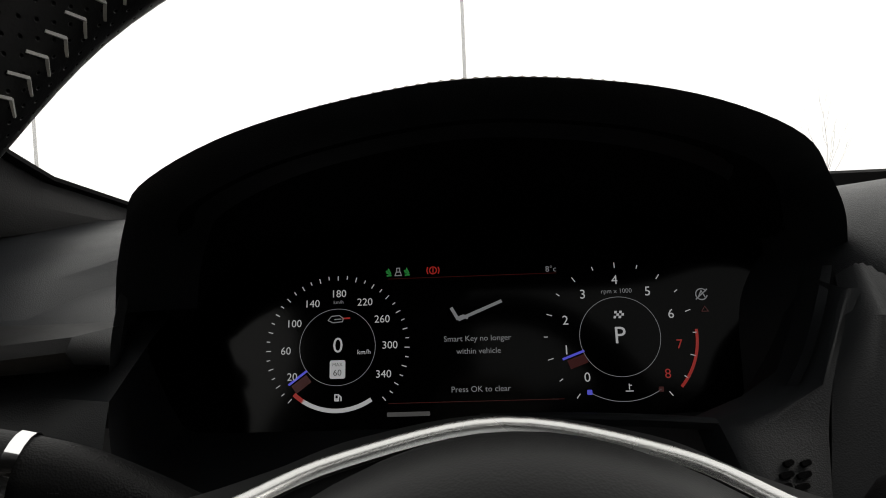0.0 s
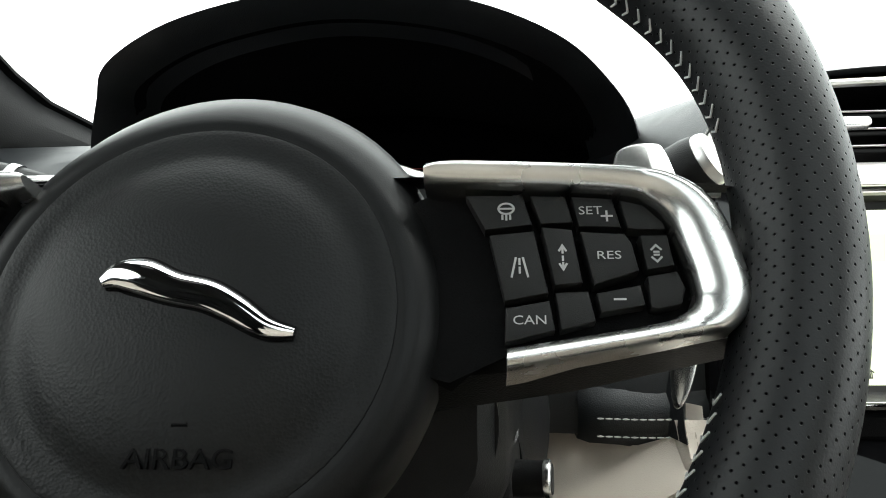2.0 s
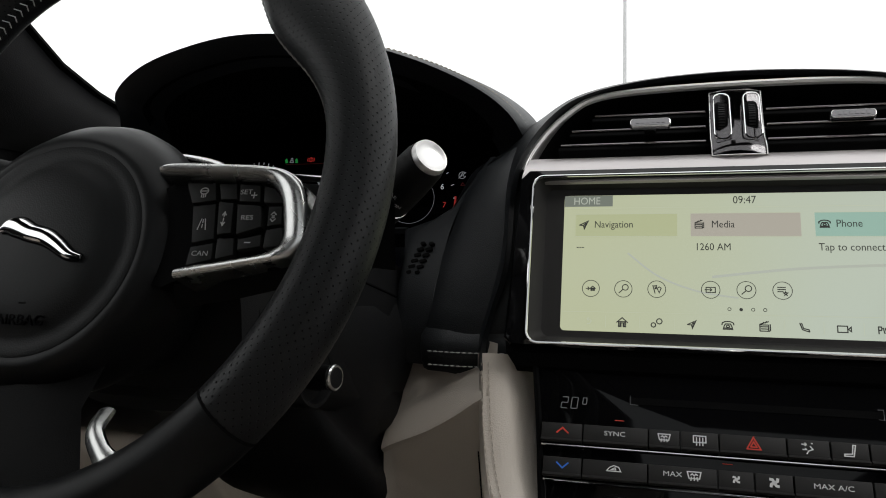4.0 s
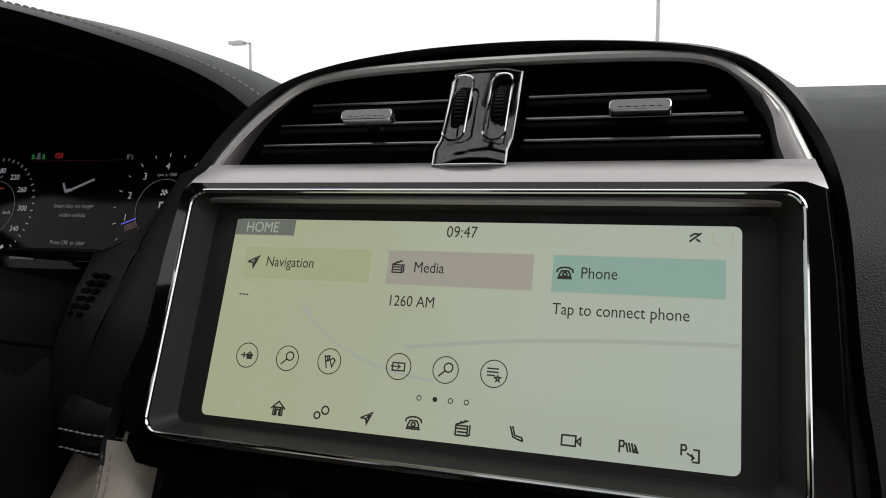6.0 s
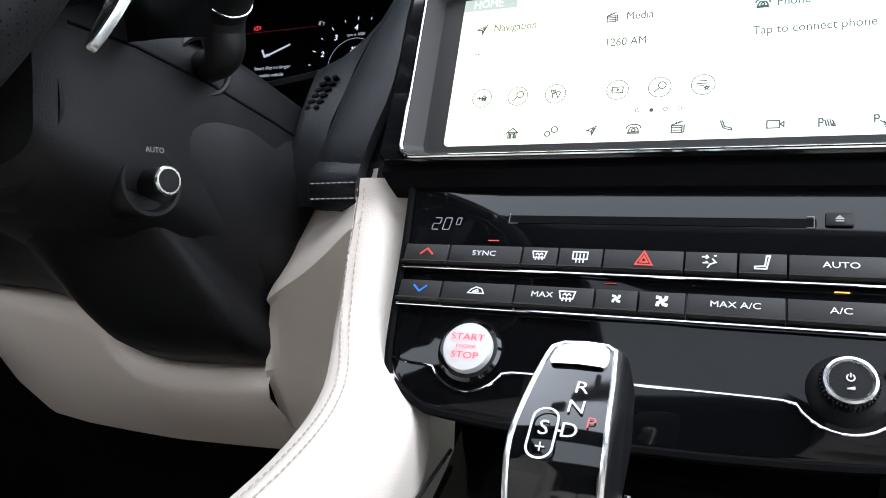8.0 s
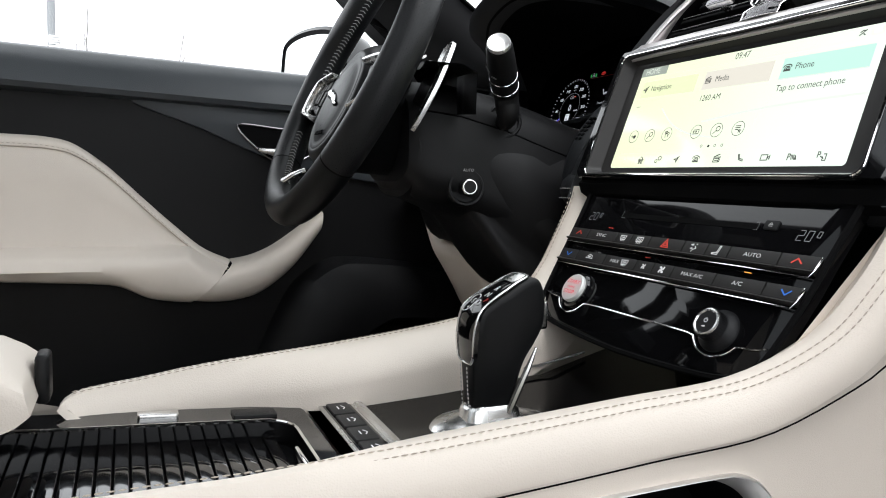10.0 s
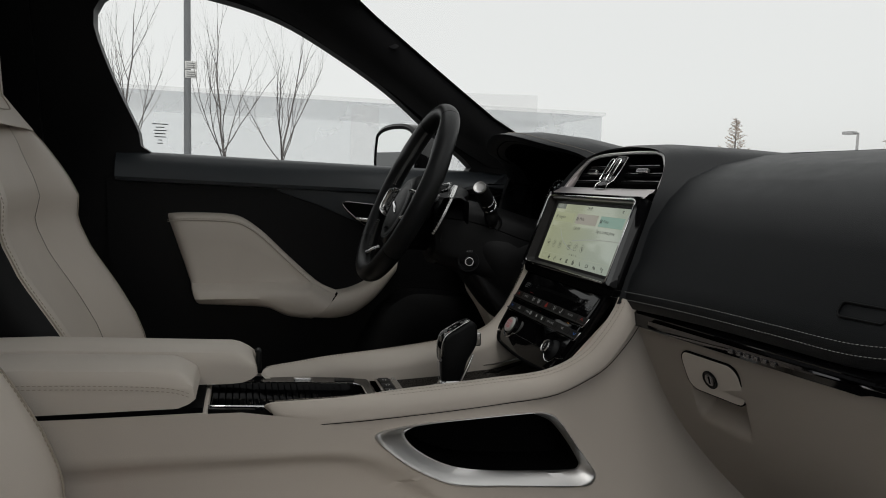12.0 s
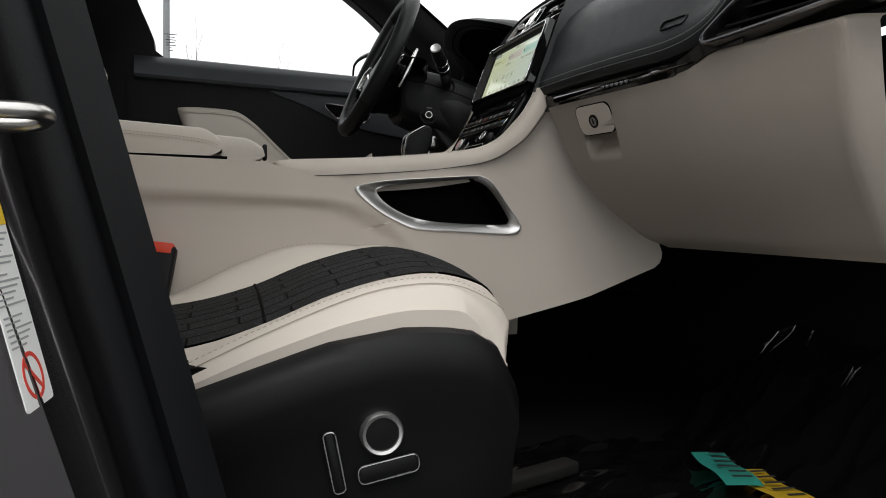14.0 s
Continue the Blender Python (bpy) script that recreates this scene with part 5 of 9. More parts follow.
sign("menu_rule", [[(-0.119, -0.0362), (0.119, -0.0345)]] + [[(u, -0.0385), (u, -0.0465)] for u in (-0.0893, -0.0670, -0.0448, -0.0225, 0.0, 0.0222, 0.0450, 0.0675, 0.0905)], 0, 0, 1, 0.00012, S_LINE)
sign("menu_rule", [[(-0.119, 0.0392), (0.119, 0.0392)]], 0, 0, 1, 0.00012, S_LINE)
sign("status_sign", [[(-1, -0.8), (1, 0.8)], [(-0.9, 0.2), (-0.2, 0.7), (0.7, 0.6)], [(0.2, -0.4), (0.8, -0.8)]], 0.1020, 0.0440, 0.0022, 0.0004)
sign("status_sign", [[(-1, 0.6), (-0.9, -0.5), (-0.2, -0.6)], [(1, 0.6), (0.9, -0.5), (0.2, -0.6)]], 0.1125, 0.0435, 0.0040, 0.0004, S_LINE)
# broad pale curves behind the menu
sign("menu_curve", [spline([(-0.075, 0.006), (-0.055, -0.010), (-0.030, -0.020), (-0.005, -0.024)], 8)], 0, 0, 1, 0.0006, S_PALE, 0.0003)
sign("menu_curve", [spline([(-0.02, -0.010), (0.03, -0.004), (0.08, -0.001), (0.119, 0.0)], 8)], 0, 0, 1, 0.0009, S_PALE, 0.0003)

# centre vent
vt = thing("air_vent", "wide centre air vent with black slats and a chrome divider", "air vent", group="air vents")
VT = face((0, 0.062, 1.13), 27)
arch = spline([(-0.1535, -0.0500), (-0.1490, -0.036), (-0.1375, -0.0170), (-0.122, 0.000), (-0.1040, 0.0125), (-0.07, 0.0180), (0.0, 0.0200), (0.07, 0.0190), (0.1060, 0.0150), (0.1240, 0.002), (0.1370, -0.0140), (0.1430, -0.030), (0.1480, -0.0440),
               (0.1500, -0.0500)], 4)
bm = bmesh.new()
tube(bm, [(x, y, 0.001) for x, y in arch], 0.0028, 8, False, VT)
under(part("chrome_arch", bm, SATIN_FRAME, label="satin chrome arch"), vt)
# gloss flank that widens down the passenger side
bm = bmesh.new()
s1 = [(x * 1.012, y + 0.002, 0.0005) for x, y in arch]
s2 = [(x * 1.035 + (0.003 if x > 0 else 0), y + 0.0035, -0.004) for x, y in arch]
loft(bm, [s1, s2], m=VT)
under(part("gloss_edge", bm, GLOSS), vt)
bm = bmesh.new()
prism(bm, arch, -0.055, -0.040, 0, VT)
loft(bm, [[(x, y, 0.0) for x, y in arch], [(x * 0.985, y - 0.002, -0.012) for x, y in arch], [(x * 0.97, y - 0.003, -0.045) for x, y in arch]], m=VT)
under(part("housing", bm, MATTE), vt)
for k, (y, x0, x1) in enumerate(((-0.0015, -0.104, 0.108), (-0.0145, -0.121, 0.124), (-0.0270, -0.129, 0.131))):
    for a, b in ((x0, -0.019), (0.019, x1)):
        bm = bmesh.new()
        box(bm, (a, -0.0022, -0.030), (b, 0.0022, -0.004), 0.0010, VT @ Matrix.Translation((0, y, 0)) @ Matrix.Rotation(radians(-16), 4, "X"))
        under(part("slat", bm, MATTE), vt)
        bm = bmesh.new()
        tube(bm, [(a + 0.002, y + 0.0015, -0.0035), (b - 0.002, y + 0.0015, -0.0035)], 0.0008, 6, False, VT)
        under(part("slat_edge", bm, DARK_CHROME), vt)
for cx, cy, out in ((-0.0605, -0.0165, 0.009), (0.0762, -0.0108, 0.001)):
    bm = bmesh.new()
    tm = VT @ Matrix.Translation((cx, cy, out))
    prism(bm, rrect(0.029, 0.0066, 0.0025), -0.003, 0.0025, 0.001, tm)
    box(bm, (-0.004, -0.0012, -0.006 - out), (0.004, 0.0012, -0.0028), 0, tm)
    tab = under(part("slider_tab", bm, SATIN), vt)
    bm = bmesh.new()
    prism(bm, rrect(0.0275, 0.0052, 0.002), 0.0021, 0.0027, 0.0, tm)
    for k in range(6):
        box(bm, (-0.010 + 0.0036 * k, -0.0013, 0.0025), (-0.0078 + 0.0036 * k, 0.0013, 0.0031), 0, tm)
    under(part("tab_face", bm, BLACK_CHROME), tab)
# divider with two ribbed thumb wheels
bm = bmesh.new()
loft(bm, [[(-0.0180, 0.0120, 0.001), (-0.0090, 0.0122, 0.004), (0.0, 0.0122, 0.004), (0.0090, 0.0122, 0.004), (0.0170, 0.0120, 0.001)], [(-0.0182, -0.010, 0.003), (-0.009, -0.010, 0.006), (0, -0.010, 0.006), (0.009, -0.010, 0.006), (0.0170, -0.010, 0.003)],
          [(-0.0184, -0.030, 0.006), (-0.009, -0.030, 0.009), (0, -0.030, 0.009), (0.009, -0.030, 0.009), (0.0172, -0.030, 0.006)], [(-0.0184, -0.0400, 0.012), (-0.009, -0.0405, 0.015), (0, -0.0405, 0.015), (0.009, -0.0405, 0.015), (0.0172, -0.0400, 0.012)],
          [(-0.0184, -0.048, 0.012), (-0.009, -0.048, 0.014), (0, -0.048, 0.014), (0.009, -0.048, 0.014), (0.0172, -0.048, 0.012)], [(-0.0184, -0.050, -0.01), (-0.009, -0.050, -0.01), (0, -0.05, -0.01), (0.009, -0.050, -0.01), (0.0172, -0.050, -0.01)]], m=VT)
bmesh.ops.solidify(bm, geom=bm.faces, thickness=0.004)
divider = under(part("divider", bm, BLACK_CHROME, label="dark chrome divider"), vt)
bm = bmesh.new()
tube(bm, [(-0.0182, 0.0122, 0.0018), (-0.0184, -0.010, 0.0036), (-0.0186, -0.030, 0.0066), (-0.0186, -0.0400, 0.0128), (-0.0186, -0.0480, 0.0128), (-0.009, -0.0488, 0.0148), (0.009, -0.0488, 0.0148), (0.0174, -0.0480, 0.0128), (0.0174, -0.0400, 0.0128), (0.0174, -0.030, 0.0066), (0.0172, -0.010, 0.0036), (0.0172, 0.0122, 0.0018), (0.009, 0.0124, 0.0046), (-0.009, 0.0124, 0.0046)], 0.0006, 6, True, VT)
under(part("divider_edge", bm, SATIN), divider)
for cx in (-0.0108, 0.0096):
    bm = bmesh.new()
    wheel_m = VT @ Matrix.Translation((cx, -0.012, -0.0095)) @ Matrix.Rotation(radians(90), 4, "Y")
    lathe(bm, [(0.0, -0.0042), (0.0185, -0.0042), (0.0195, -0.003), (0.0195, 0.003), (0.0185, 0.0042), (0.0, 0.0042)], wheel_m, 40)
    tw = under(part("thumb_wheel", bm, MATTE), vt)
    bm = bmesh.new()
    for a in range(-60, 61, 6):
        box(bm, (0.0192, -0.0005, -0.0022), (0.0201, 0.0005, 0.0022), 0, wheel_m @ Matrix.Rotation(radians(180 + a), 4, "Z"))
    under(part("wheel_ribs", bm, PLASTIC, kind="stuff"), tw)
    bm = bmesh.new()
    tube(bm, [(x + cx, y - 0.014, 0.0095 + 0.003 * (y < 0)) for x, y in rrect(0.0110, 0.040, 0.0045, 4)], 0.0007, 6, True, VT)
    under(part("wheel_frame", bm, CHROME), tw)
# brushed grey sill under the slats, running up both sides of the opening as a narrowing band
bm = bmesh.new()
rows = []
for f in np.linspace(-1, 1, 25):
    e = abs(f) ** 6
    x = 0.1515 * f
    rows.append([(x, 0.0115 + 0.004 * e, 1.0745), (x, 0.0102 + 0.004 * e, 1.0762), (x, 0.0112 + 0.004 * e, 1.0782), (x * 0.995, 0.0165, 1.0832 - 0.0006 * e), (x * 0.99, 0.0230, 1.0890 - 0.0014 * e), (x * 0.985, 0.0300, 1.0935 - 0.0024 * e), (x * 0.98, 0.034, 1.0945), (x * 0.975, 0.060, 1.088)])
loft(bm, rows)
under(part("sill", bm, SHELF, label="brushed mid-grey sill over the screen"), vt)
for side, reach in ((1, 0.0075), (-1, 0.0018)):
    bm = bmesh.new()
    rail = [(x, y) for x, y in arch if x * side > 0.10 and y < 0.013]
    grow_in = [reach * smooth01(0.012, -0.040, y) + 0.0006 for x, y in rail]
    loft(bm, [[(x, y, 0.0030) for x, y in rail], [(x - side * g * 0.5, y - 0.2 * g, 0.0034) for (x, y), g in zip(rail, grow_in)], [(x - side * g, y - 0.3 * g, 0.0018) for (x, y), g in zip(rail, grow_in)], [(x - side * g, y - 0.3 * g, -0.010) for (x, y), g in zip(rail, grow_in)]], m=VT)
    under(part("vent_side_band", bm, SHELF, label="brushed grey band"), vt)

# climate panel
cp = thing("climate_panel", "piano-black climate panel with grey button rows, start button and volume knob", "control panel")
CP = face((0, -0.047, 0.913), 31)
bm = bmesh.new()
pan = spline([(-0.134, 0.042), (-0.1290, 0.004), (-0.1258, -0.030), (-0.1222, -0.060), (-0.117, -0.072), (-0.104, -0.080), (-0.09, -0.085), (0.0, -0.090), (0.09, -0.086), (0.113, -0.080), (0.124, -0.070), (0.129, -0.050), (0.1330, -0.020), (0.1345, 0.004), (0.138, 0.042)], 3)
pan = resample(pan + [(0.138, 0.060), (-0.138, 0.060)], 90)
prism(bm, pan, -0.012, 0.0, 0.0015, CP)
under(part("panel", bm, PANEL_GLOSS), cp)
bm = bmesh.new()
tube(bm, [(x, y, 0.0) for x, y in offset(pan, -0.0016)], 0.0022, 6, True, CP)
under(part("seal", bm, MATTE), cp)
bm = bmesh.new()
loft(bm, [[(-0.158, 0.060, 0.002), (-0.08, 0.060, 0.005), (0.08, 0.060, 0.005), (0.160, 0.060, 0.002)], [(-0.156, 0.050, 0.006), (-0.08, 0.049, 0.009), (0.08, 0.049, 0.009), (0.158, 0.050, 0.006)], [(-0.150, 0.042, 0.002), (-0.08, 0.041, 0.003), (0.08, 0.041, 0.003), (0.152, 0.042, 0.002)], [(-0.150, 0.042, -0.01), (-0.08, 0.039, -0.01), (0.08, 0.039, -0.01), (0.152, 0.042, -0.01)]], m=CP)
under(part("brow", bm, MATTE), cp)

ROW1 = [-0.1285, -0.1017, -0.0611, -0.0421, -0.0196, 0.0185, 0.0420, 0.0627, 0.1047, 0.1330]
ROW2 = [-0.1262, -0.1013, -0.0614, -0.0212, -0.0007, 0.0207, 0.0622, 0.1042, 0.1312]


BUTTONS = []


def button_at(u, v):
    """The key or knob that a sign at (u, v) is printed on."""
    for x0, x1, y0, y1, ob in BUTTONS:
        if x0 <= u <= x1 and y0 <= v <= y1:
            return ob
    return cp


def button_row(cuts, top, bottom, proud):
    for a, b in zip(cuts, cuts[1:]):
        bm = bmesh.new()
        prism(bm, [(a + 0.0004, bottom), (b - 0.0004, bottom), (b - 0.0004, top), (a + 0.0004, top)], -0.001, proud, 0.0007, CP)
        # the lower lip of each key stands out
        loft(bm, [[(a + 0.0004, bottom + 0.0022, proud), (b - 0.0004, bottom + 0.0022, proud)], [(a + 0.0004, bottom + 0.0004, proud + 0.0026), (b - 0.0004, bottom + 0.0004, proud + 0.0026)], [(a + 0.0004, bottom - 0.0006, proud + 0.0012), (b - 0.0004, bottom - 0.0006, proud + 0.0012)]], m=CP)
        BUTTONS.append((a, b, bottom, top, under(part("button", bm, BUTTON), cp)))
    bm = bmesh.new()
    tube(bm, [(cuts[0] + 0.001, bottom - 0.0022, proud), (cuts[-1] - 0.002, bottom - 0.0022, proud), (cuts[-1], bottom + 0.002, proud), (cuts[-1] + 0.0006, top, proud * 0.6)], 0.0007, 8, False, CP)
    under(part("chrome_line", bm, CHROME), cp)


button_row(ROW1, 0.0040, -0.0080, 0.0035)
button_row(ROW2, -0.0178, -0.0298, 0.0035)


def key_sign(lines, u, v, k, r=0.00035, g=PRINT, z=0.0040):
    under(part("key_sign", strokes([[(p[0] * k * 0.86, p[1] * k * 0.86) for p in ln] for ln in lines], r, CP @ Matrix.Translation((u, v, 0)), z), g, smooth=0), button_at(u, v))


def key_word(s, u, v, size=0.0042, g=PRINT, z=0.0040, st=1.25):
    under(letters("key_text", s, size, CP @ Matrix.Translation((u, v, z)), g, None, stretch=st), button_at(u, v))


UP, DOWN = [[(-1, -0.4), (0, 0.5), (1, -0.4)]], [[(-1, 0.4), (0, -0.5), (1, 0.4)]]
SCREENF = [[(-1, 0.6), (1, 0.6), (0.75, -0.4), (-0.75, -0.4), (-1, 0.6)], [(-0.5, 0.1), (-0.25, 0.3), (0.0, 0.0), (0.25, 0.3), (0.5, 0.1)], [(-0.5, -0.7), (-0.4, -0.2)], [(0, -0.7), (0, -0.2)], [(0.5, -0.7), (0.4, -0.2)]]
SCREENR = [[(-1, 0.7), (1, 0.7), (1, -0.4), (-1, -0.4), (-1, 0.7)], [(-0.5, 0.4), (-0.5, -0.9)], [(0, 0.4), (0, -0.9)], [(0.5, 0.4), (0.5, -0.9)]]
FAN = [[(0.15 * math.cos(a), 0.15 * math.sin(a)), (0.55 * math.cos(a + 0.1), 0.55 * math.sin(a + 0.1)), (0.85 * math.cos(a + 0.45), 0.85 * math.sin(a + 0.45))] for a in (0.4, 1.97, 3.54, 5.11)]
TRI = [[(-1, -0.8), (0, 1), (1, -0.8), (-1, -0.8)], [(-0.45, -0.45), (0, 0.35), (0.45, -0.45), (-0.45, -0.45)]]
FLOW = [[(-1, 0.6), (-0.3, 0.6), (-0.5, 0.85)], [(-0.3, 0.6), (-0.5, 0.35)], [(0.5, 0.8), (0.7, 0.8)], [(0.3, 0.3), (0.7, -0.2), (0.0, -0.5), (-0.3, -1)], [(-0.9, -0.3), (-0.3, -0.3), (-0.5, -0.1)]]
SEATP = [[(0.5, 1), (0.3, -0.5), (-0.9, -0.6), (-0.9, -0.9), (0.5, -0.9), (0.9, 1), (0.5, 1)]]
CARS = [[(-1, -0.3), (-0.6, 0.2), (0.0, 0.5), (0.7, 0.3), (1, -0.3), (-1, -0.3)], [(-0.4, -0.1), (0.2, 0.2), (0.3, -0.1), (-0.4, -0.1)]]
EJECT = [[(-0.8, 0.0), (0, 0.8), (0.8, 0.0), (-0.8, 0.0)], [(-0.4, 0.15), (0.4, 0.15)], [(-0.8, -0.6), (0.8, -0.6)]]
R1, R2 = -0.0010, -0.0228
key_sign(UP, -0.1145, R1, 0.0042, 0.0005, PRINT_RED)
key_word("SYNC", -0.0817, R1)
key_sign(SCREENF, -0.0517, R1, 0.0042)
key_sign(SCREENR, -0.0308, R1, 0.0042)
key_sign(TRI, 0.0000, R1, 0.0046, 0.0004, PRINT_RED)
key_sign(FLOW, 0.0300, R1, 0.0040)
key_sign(SEATP, 0.0522, R1, 0.0040)
key_word("AUTO", 0.0837, R1)
key_sign(UP, 0.1188, R1, 0.0042, 0.0005, PRINT_RED)
key_sign(DOWN, -0.1135, R2, 0.0042, 0.0005, PRINT_BLUE)
key_sign(CARS, -0.0818, R2, 0.0050, 0.0003)
key_word("MAX", -0.0470, R2)
key_sign(SCREENF, -0.0345, R2, 0.0046)
key_sign(FAN, -0.0108, R2, 0.0030, 0.0006)
key_sign(FAN, 0.0100, R2, 0.0040, 0.0008)
key_word("MAX A/C", 0.0415, R2)
key_word("A/C", 0.0832, R2)
key_sign(DOWN, 0.1215, R2, 0.0042, 0.0005, PRINT_BLUE)
SEG = {"a": ((0, 1), (1, 1)), "b": ((1, 1), (1, 0.5)), "c": ((1, 0.5), (1, 0)), "d": ((0, 0), (1, 0)), "e": ((0, 0.5), (0, 0)), "f": ((0, 1), (0, 0.5)), "g": ((0, 0.5), (1, 0.5))}
for u in (-0.1088, 0.1150):
    for k, (lit, w, h) in enumerate((("abged", 0.0040, 0.0074), ("abcdef", 0.0040, 0.0074), ("abcdef", 0.0024, 0.0042))):
        x0 = u - 0.0080 + 0.0064 * k + (0.0012 if k == 2 else 0)
        lines = []
        for c in lit:
            (ax, ay), (bx, by) = SEG[c]
            cx, cy = (ax + bx) / 2, (ay + by) / 2
            lines.append([(x0 + (cx + (px - cx) * 0.86) * w + 0.10 * h * (cy + (py - cy) * 0.86), (0.0180 if k == 2 else 0.0148) + (cy + (py - cy) * 0.86) * h) for px, py in ((ax, ay), (bx, by))])
        under(part("set_temperature", strokes(lines, 0.00032, CP, 0.0006), PRINT_DIM, smooth=0, kind="stuff"), cp)
bm = bmesh.new()
prism(bm, rrect(0.148, 0.0045, 0.001), -0.001, 0.0004, 0, CP @ Matrix.Translation((0.0005, 0.0222, 0)))
under(part("disc_slot", bm, MATTE), cp)
under(part("slot_line", strokes([[(-0.068, 0.0), (-0.073, 0.0), (-0.073, 0.006)], [(0.070, 0.006), (0.073, 0.006), (0.073, 0.0), (0.070, 0.0)]], 0.00015, CP @ Matrix.Translation((0.0005, 0.0195, 0)), 0.0007), PRINT_DIM, smooth=0), cp)
bm = bmesh.new()
prism(bm, rrect(0.0115, 0.0070, 0.0010), 0.0, 0.0012, 0.0004, CP @ Matrix.Translation((0.0838, 0.0240, 0)))
BUTTONS.append((0.078, 0.090, 0.020, 0.028, under(part("eject_button", bm, PLASTIC), cp)))
key_sign(EJECT, 0.0838, 0.0240, 0.0022, 0.0003, PRINT_GREY, 0.0016)
for u, v in ((-0.0790, 0.0085), (-0.015, -0.0135), (0.0840, -0.0125)):
    under(part("button_lamp", flat(rrect(0.006, 0.0005, 0.0002, 2), CP @ Matrix.Translation((u, v, 0)), 0.0008), G_AMBER if u > 0.05 else PRINT_RED, smooth=0), cp)
# start button
bm = bmesh.new()
lathe(bm, [(0.0165, 0.0), (0.0165, 0.002), (0.0150, 0.0035), (0.0138, 0.0030), (0.0, 0.0030)], CP @ Matrix.Translation((-0.0795, -0.0540, 0)))
under(part("start_ring", bm, GLOSS), cp)
bm = bmesh.new()
lathe(bm, [(0.0128, 0.002), (0.0128, 0.0056), (0.0120, 0.0066), (0.0, 0.0070)], CP @ Matrix.Translation((-0.0795, -0.0540, 0)))
G_START = glow("lit_start_red", (0.95, 0.03, 0.06), 0.40)
START = mat("brushed_button_face", (0.60, 0.60, 0.585), 0.55, 0.5, bump=0.05, size=2500, vary=0.04, kind="noise")
stb = under(part("start_button", bm, START, label="round satin metal start button"), cp)
BUTTONS.append((-0.093, -0.066, -0.068, -0.040, stb))
for s, dv, z in (("START", 0.0046, 0.0048), ("ENGINE", -0.0002, 0.0024), ("STOP", -0.0048, 0.0048)):
    key_word(s, -0.0795, -0.0540 + dv, z, G_START, 0.0074)
# volume knob
km = CP @ Matrix.Translation((0.0845, -0.0565, 0)) @ Matrix.Diagonal((0.66, 0.66, 0.80, 1))
bm = bmesh.new()
lathe(bm, [(0.0230, 0.0), (0.0222, 0.003), (0.0180, 0.006), (0.0160, 0.009), (0.0152, 0.016), (0.0145, 0.0172)], km)
vk = under(part("volume_knob", bm, RUBBER, label="black knurled knob"), cp)
BUTTONS.append((0.070, 0.098, -0.068, -0.040, vk))
bm = bmesh.new()
for k in range(40):
    a = 2 * math.pi * k / 40
    box(bm, (0.0150, -0.0005, 0.006), (0.0164, 0.0005, 0.0155), 0, km @ Matrix.Rotation(a, 4, "Z"))
under(part("knob_ribs", bm, RUBBER, kind="stuff"), vk)
bm = bmesh.new()
lathe(bm, [(0.0150, 0.0165), (0.0146, 0.0182), (0.0130, 0.0186), (0.0118, 0.0172), (0.0112, 0.0172)], km)
under(part("knob_ring", bm, SATIN), vk)
bm = bmesh.new()
lathe(bm, [(0.0116, 0.0168), (0.0116, 0.0174), (0.0, 0.0176)], km)
under(part("knob_face", bm, PLASTIC), vk)
key_sign([[(1.0 * math.cos(t), 1.0 * math.sin(t)) for t in np.linspace(2.2, 7.2, 15)], [(0, 1.3), (0, 0.2)]], 0.0845, -0.0556, 0.0016, 0.00026, PRINT, 0.0146)
key_sign([[(-1, -0.3), (1, 0.3)], [(-1, -0.3), (1, -0.3)], [(1, 0.3), (1, -0.3)]], 0.0845, -0.0598, 0.0014, 0.00026, PRINT, 0.0146)
# lower chrome line with dips round the button and the knob
dip = []
for u, r in ((-0.0795, 0.0205), (0.0845, 0.0205)):
    seg = [(u - r - 0.010, -0.0630), (u - r - 0.003, -0.0632)]
    seg += [(u - r * math.cos(t) * 1.02, -0.0545 - 0.0 - r * math.sin(t) * 0.98) for t in np.linspace(0.5, math.pi - 0.5, 12)]
    seg += [(u + r + 0.003, -0.0632), (u + r + 0.010, -0.0630)]
    dip.append(seg)
line = [(-0.1215, -0.0610)] + dip[0] + dip[1] + [(0.1255, -0.0600)]
bm = bmesh.new()
tube(bm, [(x, y, 0.0006) for x, y in line], 0.0007, 8, False, CP)
under(part("chrome_line", bm, CHROME), cp)

# ---- steering wheel ----
sw = thing("steering_wheel", "black leather steering wheel with perforated sides and satin spoke frames", "steering wheel")
WH = face((-0.355, -0.197, 1.0745), 25)
RA, RB = 0.1625, 0.1705


def thumb(a):
    """How far the rim swells inwards where the thumbs rest."""
    return 0.0165 * (math.exp(-((a - 37) / 17) ** 2) + math.exp(-((a - 143) / 17) ** 2))


def rim_at(a, w=0.0, h=0.0):
    """A point of the rim at the angle a: w outwards and h towards the driver from the middle of its section."""
    c, s = math.cos(radians(a)), math.sin(radians(a))
    g = thumb(a % 360) / 2
    return ((RA - g + w) * c, (RB - g + w) * s, h + 0.12 * g)


